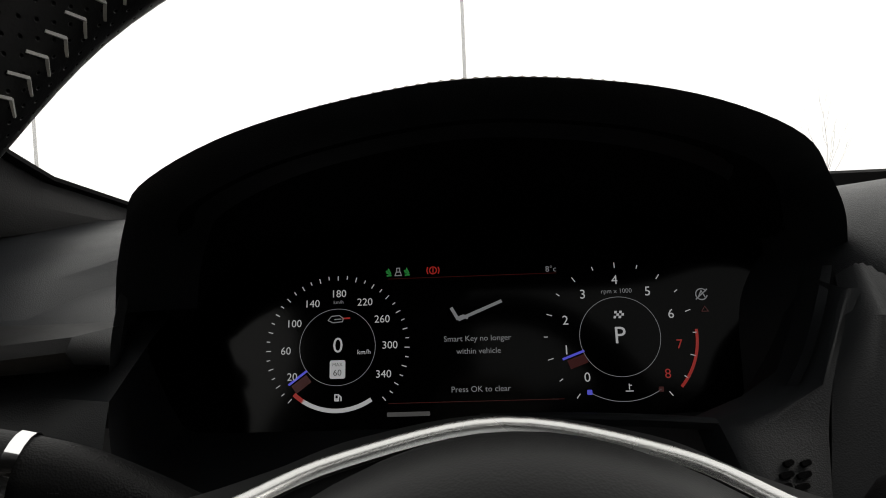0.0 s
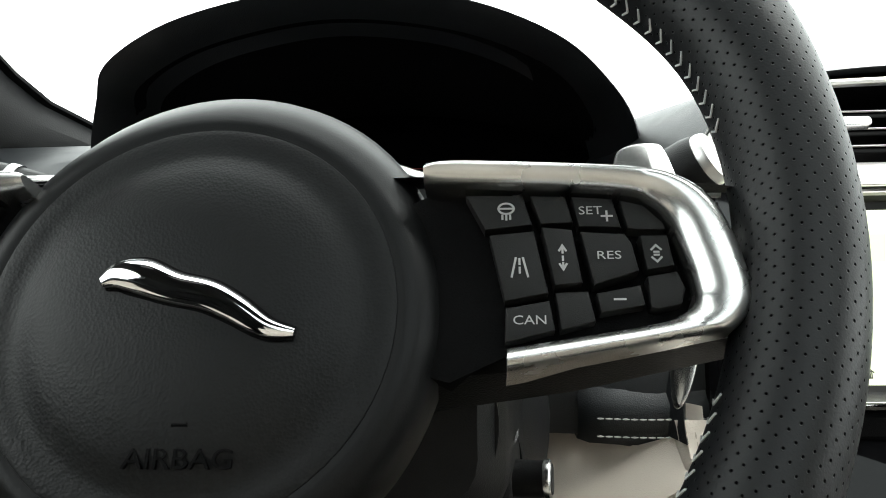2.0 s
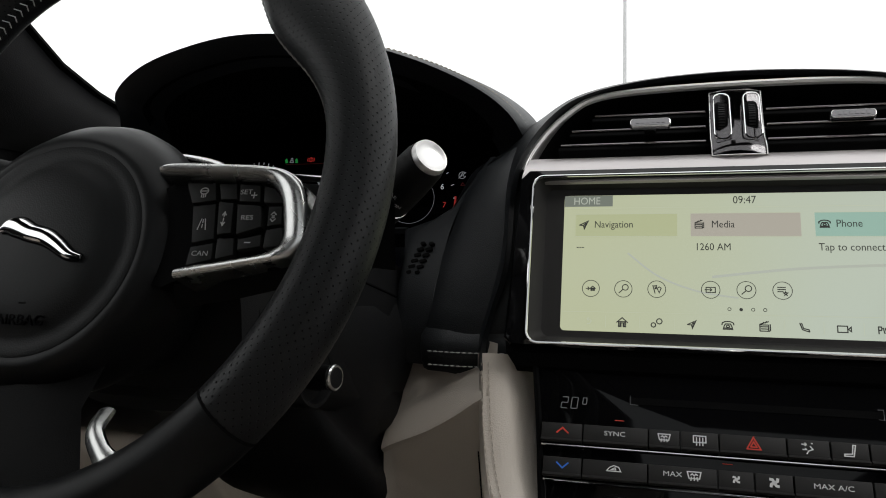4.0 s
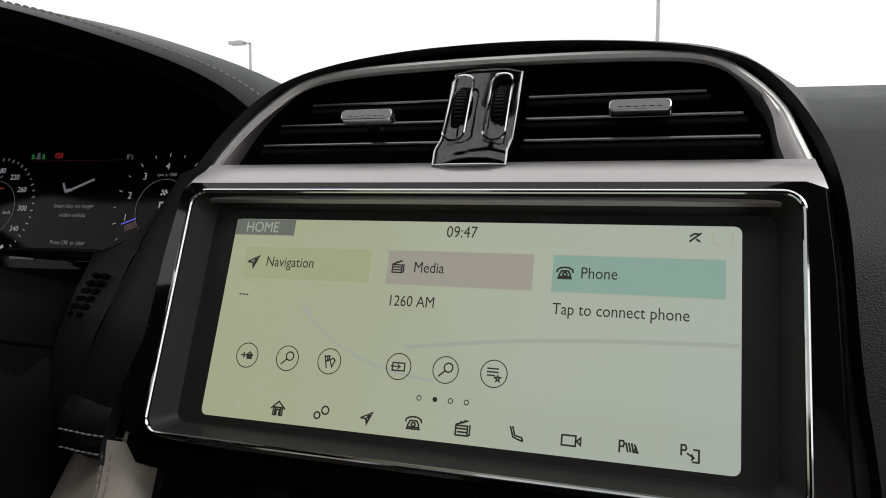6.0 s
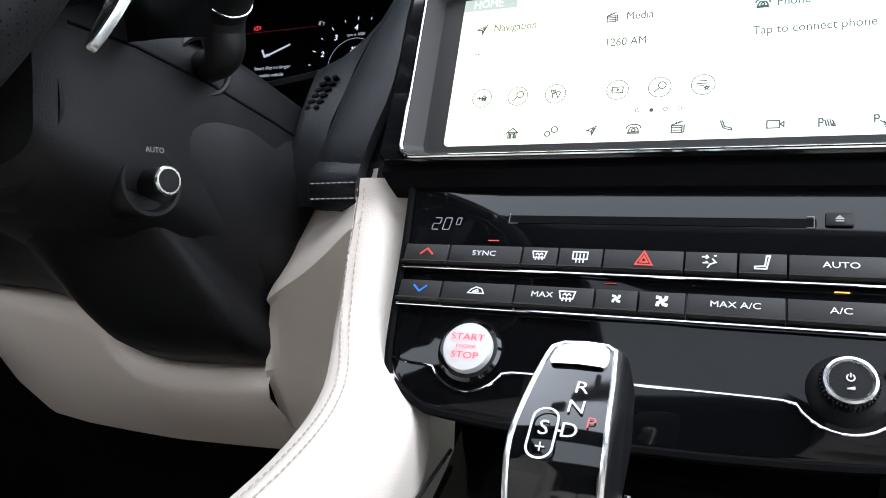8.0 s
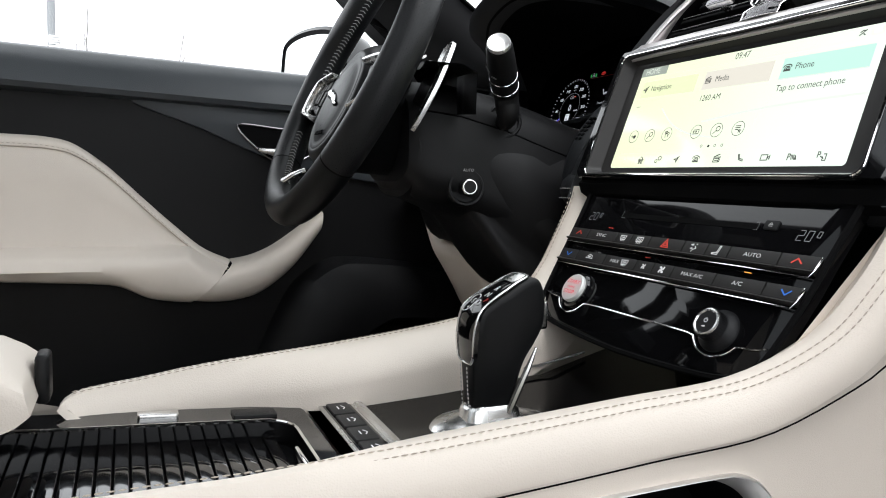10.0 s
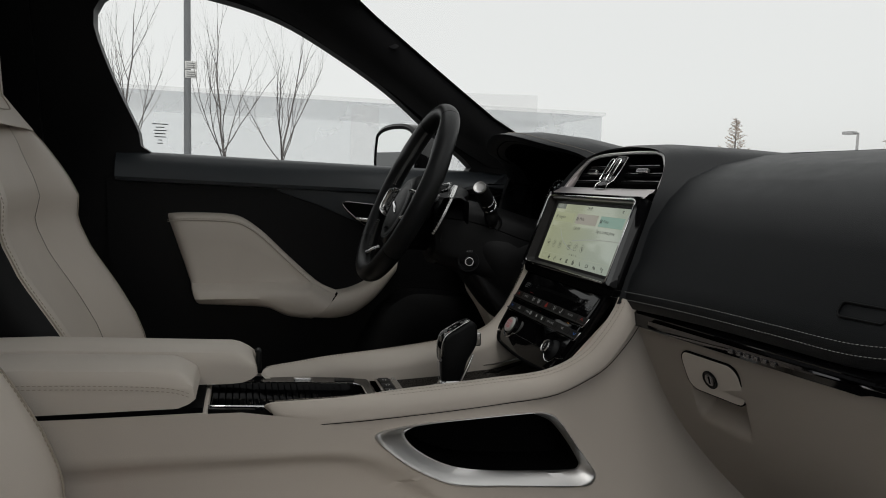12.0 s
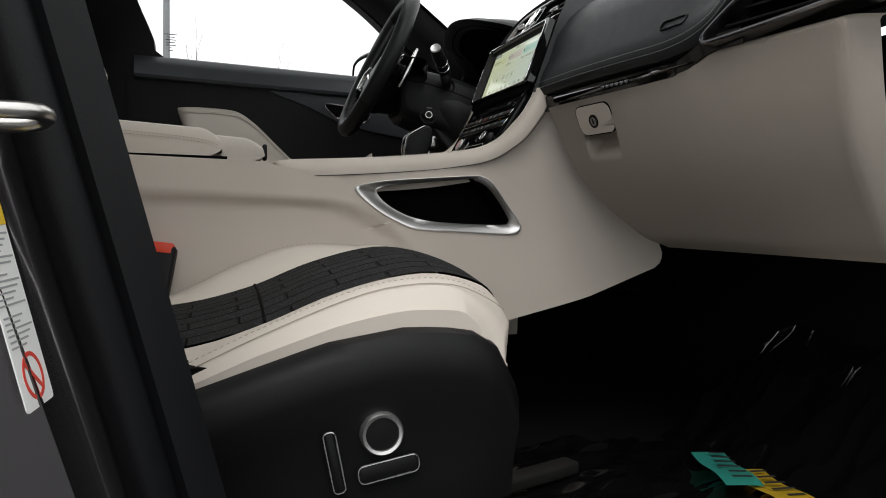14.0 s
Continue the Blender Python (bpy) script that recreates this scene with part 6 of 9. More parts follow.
def rim_arc(name, a0, a1, r, material, label=""):
    """A length of the rim, with a map of its surface in metres for the pin holes."""
    bm = bmesh.new()
    uvl = bm.loops.layers.uv.new("leather")
    n, k = max(8, int(abs(a1 - a0) / 2.5)), 28
    rows, where = [], {}
    for i in range(n + 1):
        a = a0 + (a1 - a0) * i / n
        w = r + thumb(a % 360) / 2
        ring = []
        for j in range(k):
            t = 2 * math.pi * j / k
            v = bm.verts.new(WH @ Vector(rim_at(a, w * math.cos(t), r * 1.12 * math.sin(t))))
            where[v] = (0.165 * radians(a), 0.0178 * t)
            ring.append(v)
        rows.append(ring)
    for p, q in zip(rows, rows[1:]):
        for j in range(k):
            f = bm.faces.new((p[j], p[(j + 1) % k], q[(j + 1) % k], q[j]))
            for lp in f.loops:
                u, v = where[lp.vert]
                lp[uvl].uv = (u, v + (0.0178 * 2 * math.pi if j == k - 1 and v < 1e-6 else 0.0))
    bm.faces.new(rows[0])
    bm.faces.new(rows[-1])
    return under(part(name, bm, material, label=label), sw)


rim_arc("rim_top", 62.3, 117.7, 0.0165, LEATHER_SOFT)
rim_arc("rim_side", -42, 61.9, 0.0165, PERF, "perforated black leather grip")
rim_arc("rim_side", 118.1, 222, 0.0165, PERF, "perforated black leather grip")
rim_arc("rim_bottom", 222.4, 317.6, 0.0165, LEATHER_SOFT)
for a in (62.1, 117.9, 222.2, 317.8):
    rim_arc("rim_seam", a - 0.22, a + 0.22, 0.0167, MATTE)
for a0, a1 in ((-62, 60), (120, 242)):
    bm = bmesh.new()
    for a in np.arange(a0, a1, 1.9):
        if -24 < a < 6 or 174 < a < 204:
            continue
        w = 0.0167 + thumb(a % 360) / 2
        for dz in (0.0036, -0.0036):
            tube(bm, [rim_at(a, -w, 0.0), rim_at(a + 0.8, -w + 0.0004, dz)], 0.00042, 4, False, WH)
    under(part("stitching", bm, THREAD, label="pale cross stitching inside the rim", kind="stuff"), sw)

# hub with airbag cover
hm = WH @ Matrix.Translation((-0.0060, -0.0372, 0))
bm = bmesh.new()
secs = []
for r, h, up in ((0.048, -0.085, 0.010), (0.060, -0.054, 0.014), (0.0670, -0.044, 0.0155), (0.0710, -0.033, 0.0150), (0.0722, -0.021, 0.0115), (0.0714, -0.010, 0.0060), (0.0688, -0.0035, 0.0015), (0.0645, 0.0006, 0.0), (0.0605, 0.0018, 0.0), (0.0594, 0.0014, 0.0)):
    secs.append([(r * math.cos(a), r * math.sin(a) + up * (0.5 + 0.5 * math.sin(a)), h) for a in np.linspace(0, 2 * math.pi, 72, endpoint=False)])
loft(bm, secs, closed=True, caps=True, m=hm)
under(part("hub", bm, LEATHER_SOFT, label="round black hub"), sw)
bm = bmesh.new()
lathe(bm, [(0.0588, -0.002), (0.0588, 0.0002), (0.0580, 0.0016), (0.0560, 0.0021), (0.0530, 0.0017), (0.0500, 0.0015), (0.0475, 0.0020), (0.0440, 0.0034), (0.0400, 0.0047), (0.030, 0.0060), (0.015, 0.0068), (0.0, 0.0070)], hm, 72)
under(part("airbag_cover", bm, LEATHER_FINE, label="grained airbag cover"), sw)
under(letters("airbag_word", "AIRBAG", 0.0072, hm @ Matrix.Translation((0.0045, -0.0400, 0.0046)), MATTE, None, extrude=0.0006, stretch=1.15), sw)
bm = bmesh.new()
tube(bm, [(x + 0.0030, y - 0.0305, 0.0056) for x, y in ((-0.004, 0.002), (0.003, 0.002), (0.003, -0.001), (-0.001, -0.001))], 0.0005, 5, False, hm)
under(part("horn_mark", bm, MATTE), sw)
# satin arch joining the spoke frames behind the hub, with the black shoulders of the spokes
ARCH = spline([(-0.362 + dx, y, z) for dx, y, z in ((-0.158, -0.172, 1.0775), (-0.116, -0.166, 1.0810), (-0.082, -0.152, 1.0825), (-0.060, -0.132, 1.0845), (-0.038, -0.117, 1.0895), (0.0, -0.108, 1.0945), (0.038, -0.117, 1.0890), (0.060, -0.132, 1.0820), (0.082, -0.152, 1.0785), (0.116, -0.166, 1.0760), (0.158, -0.172, 1.0725))], 6)
bm = bmesh.new()
tube(bm, ARCH, 0.0026, 10, flat=0.55, up=(0, -0.5, 0.85))
under(part("satin_arch", bm, SATIN, label="satin metal arch behind the hub"), sw)
bm = bmesh.new()
loft(bm, [[(x, y - 0.004, z - 0.012) for x, y, z in ARCH], [(x, y + 0.002, z - 0.003) for x, y, z in ARCH], [(x, y + 0.018 + 0.022 * min(1, abs(x + 0.358) / 0.1), z - 0.003) for x, y, z in ARCH],
          [(x, y + 0.026 + 0.030 * min(1, abs(x + 0.358) / 0.1), z - 0.010) for x, y, z in ARCH], [(x, y + 0.026 + 0.030 * min(1, abs(x + 0.358) / 0.1), z - 0.05) for x, y, z in ARCH]])
under(part("spoke_shoulder", bm, LEATHER_FINE), sw)
# plain chrome badge, a slanting rounded bar with a dark edge
bm = bmesh.new()
badge = [(-0.0292, 0.0072, 0.0018), (-0.0245, 0.0098, 0.0040), (-0.0180, 0.0092, 0.0050), (-0.009, 0.0050, 0.0044), (0.001, 0.0020, 0.0042), (0.009, -0.0030, 0.0036), (0.0175, -0.0095, 0.0026), (0.0255, -0.0115, 0.0011)]
bs = [(x + 0.0065, y * 0.78 + 0.0010, r) for x, y, r in spline(badge, 5)]
tube(bm, [(x, y, 0.0076) for x, y, r in bs], [r * 1.05 for x, y, r in bs], 14, False, hm, flat=0.62, up=(0, -math.cos(radians(25)), math.sin(radians(25))))
badge_ob = under(part("badge", bm, CHROME, label="plain polished chrome badge"), sw)
bm = bmesh.new()
tube(bm, [(x, y, 0.0068) for x, y, r in bs], [r * 1.05 + 0.0007 for x, y, r in bs], 12, False, hm, flat=0.2, up=(0, -math.cos(radians(25)), math.sin(radians(25))))
under(part("badge_edge", bm, MATTE), badge_ob)

# spokes: satin frame, key pad, keys
FRAME_OUT = spline([(0.0591, 0.0036), (0.0666, 0.0054), (0.0968, 0.0040), (0.1199, 0.0021), (0.1310, -0.0013), (0.1382, -0.0078), (0.1425, -0.0179), (0.1451, -0.0310), (0.1447, -0.0380), (0.1400, -0.0440), (0.1310, -0.0466), (0.0813, -0.0553)], 5)
FRAME_IN = spline([(0.0589, -0.0006), (0.0665, -0.0012), (0.0986, -0.0028), (0.1159, -0.0045), (0.1215, -0.0068), (0.1263, -0.0122), (0.1289, -0.0196), (0.1315, -0.0320), (0.1306, -0.0371), (0.1268, -0.0400), (0.1188, -0.0428), (0.0814, -0.0489)], 5)
SPOKE_KEYS = [("heat", [(0.0700, -0.0021), (0.0873, -0.0025), (0.0900, -0.0126), (0.0759, -0.0141)]), ("blank", [(0.0887, -0.0027), (0.0994, -0.0031), (0.1014, -0.0122), (0.0916, -0.0123)]),
        ("set", [(0.1004, -0.0031), (0.1126, -0.0042), (0.1146, -0.0139), (0.1021, -0.0134)]), ("blank", [(0.1139, -0.0045), (0.1210, -0.0063), (0.1262, -0.0120), (0.1269, -0.0147), (0.1188, -0.0147), (0.1155, -0.0141)]),
        ("lane", [(0.0768, -0.0149), (0.0902, -0.0137), (0.0936, -0.0330), (0.0810, -0.0353)]), ("distance", [(0.0915, -0.0130), (0.1007, -0.0141), (0.1028, -0.0305), (0.0946, -0.0313)]),
        ("res", [(0.1021, -0.0146), (0.1150, -0.0156), (0.1167, -0.0186), (0.1182, -0.0272), (0.1051, -0.0314)]), ("gap", [(0.1186, -0.0155), (0.1268, -0.0156), (0.1280, -0.0254), (0.1197, -0.0268)]),
        ("can", [(0.0810, -0.0365), (0.0936, -0.0343), (0.0949, -0.0434), (0.0806, -0.0470)]), ("blank", [(0.0946, -0.0321), (0.1042, -0.0318), (0.1058, -0.0410), (0.0957, -0.0436)]),
        ("minus", [(0.1056, -0.0325), (0.1183, -0.0301), (0.1192, -0.0367), (0.1066, -0.0388)]), ("blank", [(0.1196, -0.0278), (0.1283, -0.0263), (0.1302, -0.0317), (0.1286, -0.0364), (0.1223, -0.0378), (0.1198, -0.0374)])]
WKEYS = []


def key_at(u, v):
    for x0, x1, y0, y1, ob in WKEYS:
        if x0 <= u <= x1 and y0 <= v <= y1:
            return ob
    return sw


for side in (1, -1):
    fl = Matrix.Diagonal((side, 1, 1, 1))
    sm = WH @ fl
    bm = bmesh.new()
    ri = [[(o[0] + (i_[0] - o[0]) * f, o[1] + (i_[1] - o[1]) * f, h) for o, i_ in zip(FRAME_OUT, FRAME_IN)] for f, h in ((0, -0.012), (0, 0.0048), (0.04, 0.0072), (0.14, 0.0086), (0.32, 0.0092), (0.52, 0.0088), (0.72, 0.0077), (0.90, 0.0060), (0.98, 0.0042), (1.0, 0.0020), (1.0, -0.010))]
    loft(bm, [list(q) for q in zip(*ri)], closed=True, caps=True, m=sm)
    under(part("spoke_frame", bm, SATIN, label="satin metal spoke frame"), sw)
    bm = bmesh.new()
    pad = [(x, y) for x, y in FRAME_IN] + [(0.066, -0.056), (0.045, -0.050), (0.040, -0.010)]
    prism(bm, pad, -0.03, -0.0045, 0, sm)
    under(part("key_pad", bm, MATTE), sw)
    for n, poly in SPOKE_KEYS:
        bm = bmesh.new()
        prism(bm, offset(poly, 0.0004), -0.005, 0.0020 if n in ("res", "distance") else 0.0008, 0.0006, sm)
        xs, ys = [p[0] * side for p in poly], [p[1] for p in poly]
        WKEYS.append((min(xs), max(xs), min(ys), max(ys), under(part("key", bm, WHEEL_KEY), sw)))
    bm = bmesh.new()
    loft(bm, [[(0.045, 0.012, -0.022), (0.10, 0.008, -0.02), (0.150, 0.004, -0.014)], [(0.045, 0.006, -0.004), (0.10, 0.005, 0.0), (0.146, -0.002, 0.002)]], m=sm)
    loft(bm, [[(0.055, -0.06, -0.03), (0.10, -0.055, -0.022), (0.152, -0.045, -0.016)], [(0.060, -0.054, -0.008), (0.10, -0.052, -0.004), (0.146, -0.044, 0.0)]], m=sm)
    under(part("spoke", bm, PLASTIC), sw)


def wheel_sign(lines, u, v, k, side=1, z=0.0013, r=0.0003):
    m = WH @ Matrix.Translation((u * side, v, 0))
    under(part("key_sign", strokes([[(p[0] * k, p[1] * k) for p in ln] for ln in lines], r, m, z), PRINT_GREY, smooth=0), key_at(u * side, v))


under(letters("key_text", "SET", 0.0036, WH @ Matrix.Translation((0.1058, -0.0085, 0.0013)), PRINT_GREY, None, stretch=1.2), key_at(0.1058, -0.0085))
wheel_sign([[(-1, 0), (1, 0)], [(0, -1), (0, 1)]], 0.1103, -0.0102, 0.0015)
under(letters("key_text", "RES", 0.0034, WH @ Matrix.Translation((0.1098, -0.0226, 0.0025)), PRINT_GREY, None, stretch=1.3), key_at(0.1098, -0.0226))
under(letters("key_text", "CAN", 0.0036, WH @ Matrix.Translation((0.0878, -0.0405, 0.0013)), PRINT_GREY, None, stretch=1.2), key_at(0.0878, -0.0405))
wheel_sign([[(math.cos(t), 0.75 + 0.75 * math.sin(t) - 0.75) for t in np.linspace(0, 6.28, 17)], [(-0.9, 0.0), (0.9, 0.0)], [(-0.5, -0.9), (-0.5, -1.5)], [(0, -0.9), (0, -1.6)], [(0.5, -0.9), (0.5, -1.5)]], 0.0822, -0.0074, 0.0022)
wheel_sign([[(-0.35, 1), (-0.8, -1)], [(0.35, 1), (0.8, -1)], [(0, 0.9), (0, 0.3)], [(0, 0.0), (0, -0.6)]], 0.0855, -0.0253, 0.0028)
wheel_sign([[(-0.3, 0.6), (0, 1.1), (0.3, 0.6)], [(0, 1), (0, 0.4)], [(0, 0.1), (0, -0.3)], [(0, -0.5), (0, -1)], [(-0.3, -0.6), (0, -1.1), (0.3, -0.6)]], 0.0973, -0.0230, 0.0032, z=0.0025)
wheel_sign([[(-0.6, 0.5), (0, 1.1), (0.6, 0.5)], [(-0.6, -0.5), (0, -1.1), (0.6, -0.5)], [(-0.3, 0.2), (0.3, 0.2)], [(-0.3, -0.2), (0.3, -0.2)]], 0.1229, -0.0217, 0.0022)
wheel_sign([[(-1, 0), (1, 0)]], 0.1120, -0.0348, 0.0015)
under(letters("key_text", "MODE", 0.0036, WH @ Matrix.Translation((-0.0880, -0.0405, 0.0013)), PRINT_GREY, None, stretch=1.2), key_at(-0.0880, -0.0405))
wheel_sign([[(-0.6, 0.9), (-0.1, 0.5), (0.4, -0.4), (0.3, -1)]], 0.0790, -0.0080, 0.0026, -1)
wheel_sign([[(-1.0, 0.4), (0.0, 0.4)], [(-1, 0), (0, 0)], [(-1, -0.4), (0, -0.4)], [(0.2, 0.8), (0.8, 0.4), (0.6, 0.0), (0.9, -0.6), (0.2, -0.8)]], 0.0850, -0.0250, 0.0030, -1)

# lower spoke with satin cheeks
bm = bmesh.new()
loft(bm, [[(-0.040, -0.085, -0.016), (0.0, -0.088, -0.006), (0.040, -0.085, -0.016)], [(-0.034, -0.115, -0.012), (0.0, -0.118, -0.004), (0.034, -0.115, -0.012)], [(-0.050, -0.150, -0.006), (0.0, -0.158, 0.0), (0.050, -0.150, -0.006)],
          [(-0.075, -0.158, -0.004), (0.0, -0.172, 0.0), (0.075, -0.158, -0.004)]], m=WH)
bmesh.ops.solidify(bm, geom=bm.faces, thickness=0.012)
under(part("lower_spoke", bm, PLASTIC), sw)
for side in (1, -1):
    bm = bmesh.new()
    tube(bm, spline([(0.050 * side, -0.116, -0.010), (0.056 * side, -0.128, 0.0), (0.078 * side, -0.142, 0.006), (0.098 * side, -0.128, 0.004)], 5), [0.005] * 8 + [0.006] * 8, 10, False, WH, flat=0.6, up=(0, -0.9, 0.42))
    under(part("lower_frame", bm, SATIN), sw)

# shift paddles behind the spokes
for side in (1, -1):
    bm = bmesh.new()
    pd = spline([(0.1230, 0.020), (0.1232, 0.034), (0.1270, 0.0395), (0.1370, 0.0410), (0.1420, 0.037), (0.1470, 0.015), (0.1488, -0.010), (0.1455, -0.035), (0.1390, -0.053), (0.1352, -0.051), (0.1375, -0.020), (0.1365, 0.010), (0.1310, 0.017)], 4, True)
    prism(bm, [(x * side, y) for x, y in pd], -0.050, -0.0455, 0.0012, WH)
    under(part("shift_paddle", bm, SATIN, label="satin metal shift paddle"), sw)
    bm = bmesh.new()
    prism(bm, [(x * side, y) for x, y in [(0.095, 0.014), (0.126, 0.018), (0.132, -0.02), (0.095, -0.02)]], -0.056, -0.048, 0.001, WH)
    under(part("paddle_arm", bm, PLASTIC), sw)
    under(part("paddle_sign", strokes([[(-1, 0), (1, 0)]] + ([[(0, -1), (0, 1)]] if side == 1 else []), 0.0005, WH @ Matrix.Translation((0.1306 * side, 0.0310, -0.0450)) @ Matrix.Diagonal((0.003, 0.003, 1, 1))), INK, smooth=0), sw)

# ---- column shroud, stalks and light switch ----
SHROUD = [(-0.155, 0.70, 1.055, 0.955), (-0.140, 0.80, 1.066, 0.940), (-0.10, 0.84, 1.066, 0.925), (-0.05, 0.92, 1.058, 0.900), (0.0, 1.03, 1.045, 0.868), (0.05, 1.03, 1.030, 0.855), (0.12, 1.03, 1.010, 0.845)]
col = thing("steering_column", "black steering column shroud with stalks and an adjuster knob", "steering column")
bm = bmesh.new()
rows = []
for y, g, zt, zb in SHROUD:
    mid, hh = (zt + zb) / 2, (zt - zb) / 2
    rows.append([(-0.355 + x * g, y, mid + z * hh) for x, z in
                 spline([(0.0, 1.0), (0.055, 0.96), (0.090, 0.75), (0.101, 0.25), (0.103, -0.25), (0.098, -0.72), (0.060, -0.97), (0.0, -1.0), (-0.060, -0.97), (-0.098, -0.72),
                         (-0.103, -0.25), (-0.101, 0.25), (-0.090, 0.75), (-0.055, 0.96)], 4, True)])
loft(bm, rows, closed=True, caps=True)
under(part("shroud", bm, PLASTIC), col)
LS = spline([(-0.262, 0.996), (-0.247, 0.972), (-0.243, 0.950), (-0.246, 0.924), (-0.256, 0.892), (-0.264, 0.873), (-0.257, 0.858), (-0.252, 0.842), (-0.255, 0.831), (-0.266, 0.827), (-0.307, 0.8235), (-0.348, 0.823), (-0.377, 0.828), (-0.392, 0.837), (-0.412, 0.856), (-0.445, 0.864), (-0.476, 0.868), (-0.530, 0.870), (-0.553, 0.872), (-0.570, 0.900), (-0.560, 0.935), (-0.50, 0.965), (-0.43, 0.990), (-0.36, 1.004), (-0.30, 1.006)], 4, True)
LS = resample(LS, 84)
LC = (-0.355, 0.935)
NECK = []
for x, z in LS:
    a = math.atan2(z - LC[1], x - LC[0])
    NECK.append((LC[0] + 0.080 * math.cos(a) * abs(math.cos(a)) ** -0.25, 0.990 + 0.052 * math.sin(a)))
bm = bmesh.new()
secs = [[(x, 0.09, z) for x, z in LS], [(x, 0.016, z) for x, z in LS], [(x, -0.004, z) for x, z in offset(LS, 0.002)]]
for f, y in ((0.10, -0.020), (0.24, -0.036), (0.42, -0.052), (0.62, -0.068), (0.80, -0.084), (0.93, -0.108), (1.0, -0.146)):
    secs.append([(p[0] + (q[0] - p[0]) * f, y, p[1] + (q[1] - p[1]) * f) for p, q in zip(LS, NECK)])
loft(bm, secs, closed=True, caps=True)
under(part("lower_shroud", bm, PLASTIC, label="black lower column cover", smooth=70), col)
kn = Matrix.Translation((-0.2670, -0.0940, 0.951)) @ Vector((0.98, -0.17, 0.05)).to_track_quat("Z", "Y").to_matrix().to_4x4()
bm = bmesh.new()
lathe(bm, [(0.0215, -0.040), (0.0208, -0.012), (0.0205, -0.001), (0.0194, 0.0006), (0.0172, 0.0004), (0.0155, -0.005), (0.0, -0.005)], kn, 40)
under(part("switch_plate", bm, PLASTIC), col)
bm = bmesh.new()
lathe(bm, [(0.0082, -0.006), (0.0078, 0.0115), (0.0081, 0.0120)], kn, 30)
knob = under(part("switch_knob", bm, PLASTIC, label="black knob with a bright end ring"), col)
bm = bmesh.new()
lathe(bm, [(0.0081, 0.0120), (0.0084, 0.0125), (0.0084, 0.0146), (0.0077, 0.0154), (0.0066, 0.0154)], kn, 30)
under(part("knob_ring", bm, SATIN, label="satin ring"), knob)
bm = bmesh.new()
lathe(bm, [(0.0068, 0.0152), (0.0064, 0.0158), (0.0, 0.0160)], kn, 30)
under(part("knob_face", bm, PLASTIC), knob)
under(letters("switch_text", "AUTO", 0.0044, kn @ Matrix.Translation((0.002, 0.0183, 0.0010)), PRINT_GREY, None), col)
# wiper stalk: a stub out of a round socket, an upright neck, then the barrel pointing up and back towards the driver
sm = Matrix.Translation((-0.2660, -0.0510, 1.0240)) @ Vector((0.95, -0.30, 0.08)).to_track_quat("Z", "Y").to_matrix().to_4x4()
bm = bmesh.new()
lathe(bm, [(0.0205, -0.012), (0.0195, -0.001), (0.0180, 0.0012), (0.0162, 0.0006), (0.0150, -0.006)], sm, 36)
under(part("stalk_socket", bm, PLASTIC, label="round socket ring"), col)
bm = bmesh.new()
lathe(bm, [(0.0156, -0.005), (0.0, -0.006)], sm, 30)
under(part("socket_floor", bm, MATTE), col)
a, b = Vector((-0.2430, -0.0630, 1.0500)), Vector((-0.185, -0.104, 1.0895))
q = (b - a).to_track_quat("Z", "Y").to_matrix().to_4x4()
sq = Matrix.Translation(a) @ q
L = (b - a).length
bm = bmesh.new()
neck = spline([(-0.285, -0.0455, 1.0240), (-0.262, -0.0525, 1.0238), (-0.2500, -0.0565, 1.0250), (-0.2445, -0.0590, 1.0310), (-0.2435, -0.0610, 1.0420), tuple(a.lerp(b, 0.08))], 5)
tube(bm, neck, [0.0100 + 0.0028 * smooth01(8, 18, k) for k in range(len(neck))], 18)
ws = under(part("wiper_stalk", bm, PLASTIC, label="black elbow of the wiper stalk"), col)
bm = bmesh.new()
lathe(bm, [(0.0, -0.010), (0.0090, -0.009), (0.0128, -0.003), (0.0138, 0.004), (0.0142, 0.014), (0.0144, 0.030)], sq)
under(part("stalk_sleeve", bm, PLASTIC), ws)
for h in (0.0135, 0.0302):
    bm = bmesh.new()
    lathe(bm, [(0.0142, h), (0.0147, h + 0.0003), (0.0147, h + 0.0012), (0.0142, h + 0.0015)], sq)
    under(part("stalk_ring", bm, CHROME), ws)
bm = bmesh.new()
lathe(bm, [(0.0143, 0.0312), (0.0146, 0.040), (0.0143, 0.054), (0.0132, L * 0.90), (0.0122, L * 0.955)], sq)
under(part("stalk_barrel", bm, PLASTIC), ws)
bm = bmesh.new()
lathe(bm, [(0.0114, L * 0.945), (0.0117, L * 0.975), (0.0109, L + 0.0005), (0.0096, L), (0.0084, L - 0.0010), (0.005, L - 0.0014), (0.0, L - 0.0015)], sq)
under(part("stalk_cap", bm, SATIN_FRAME, label="dished satin end cap"), ws)
for s, ang, h, z in (("REAR", -150, 0.050, 0.0042), ("ON", -118, 0.044, 0.0038), ("MAX", 120, 0.050, 0.0042), ("OFF", -150, 0.024, 0.0038)):
    tm = sq @ Matrix.Rotation(radians(ang), 4, "Z") @ Matrix.Translation((0.0149, 0, h)) @ Matrix.Rotation(radians(90), 4, "Y") @ Matrix.Rotation(radians(90), 4, "Z")
    under(letters("stalk_text", s, z, tm, PRINT, None), ws)
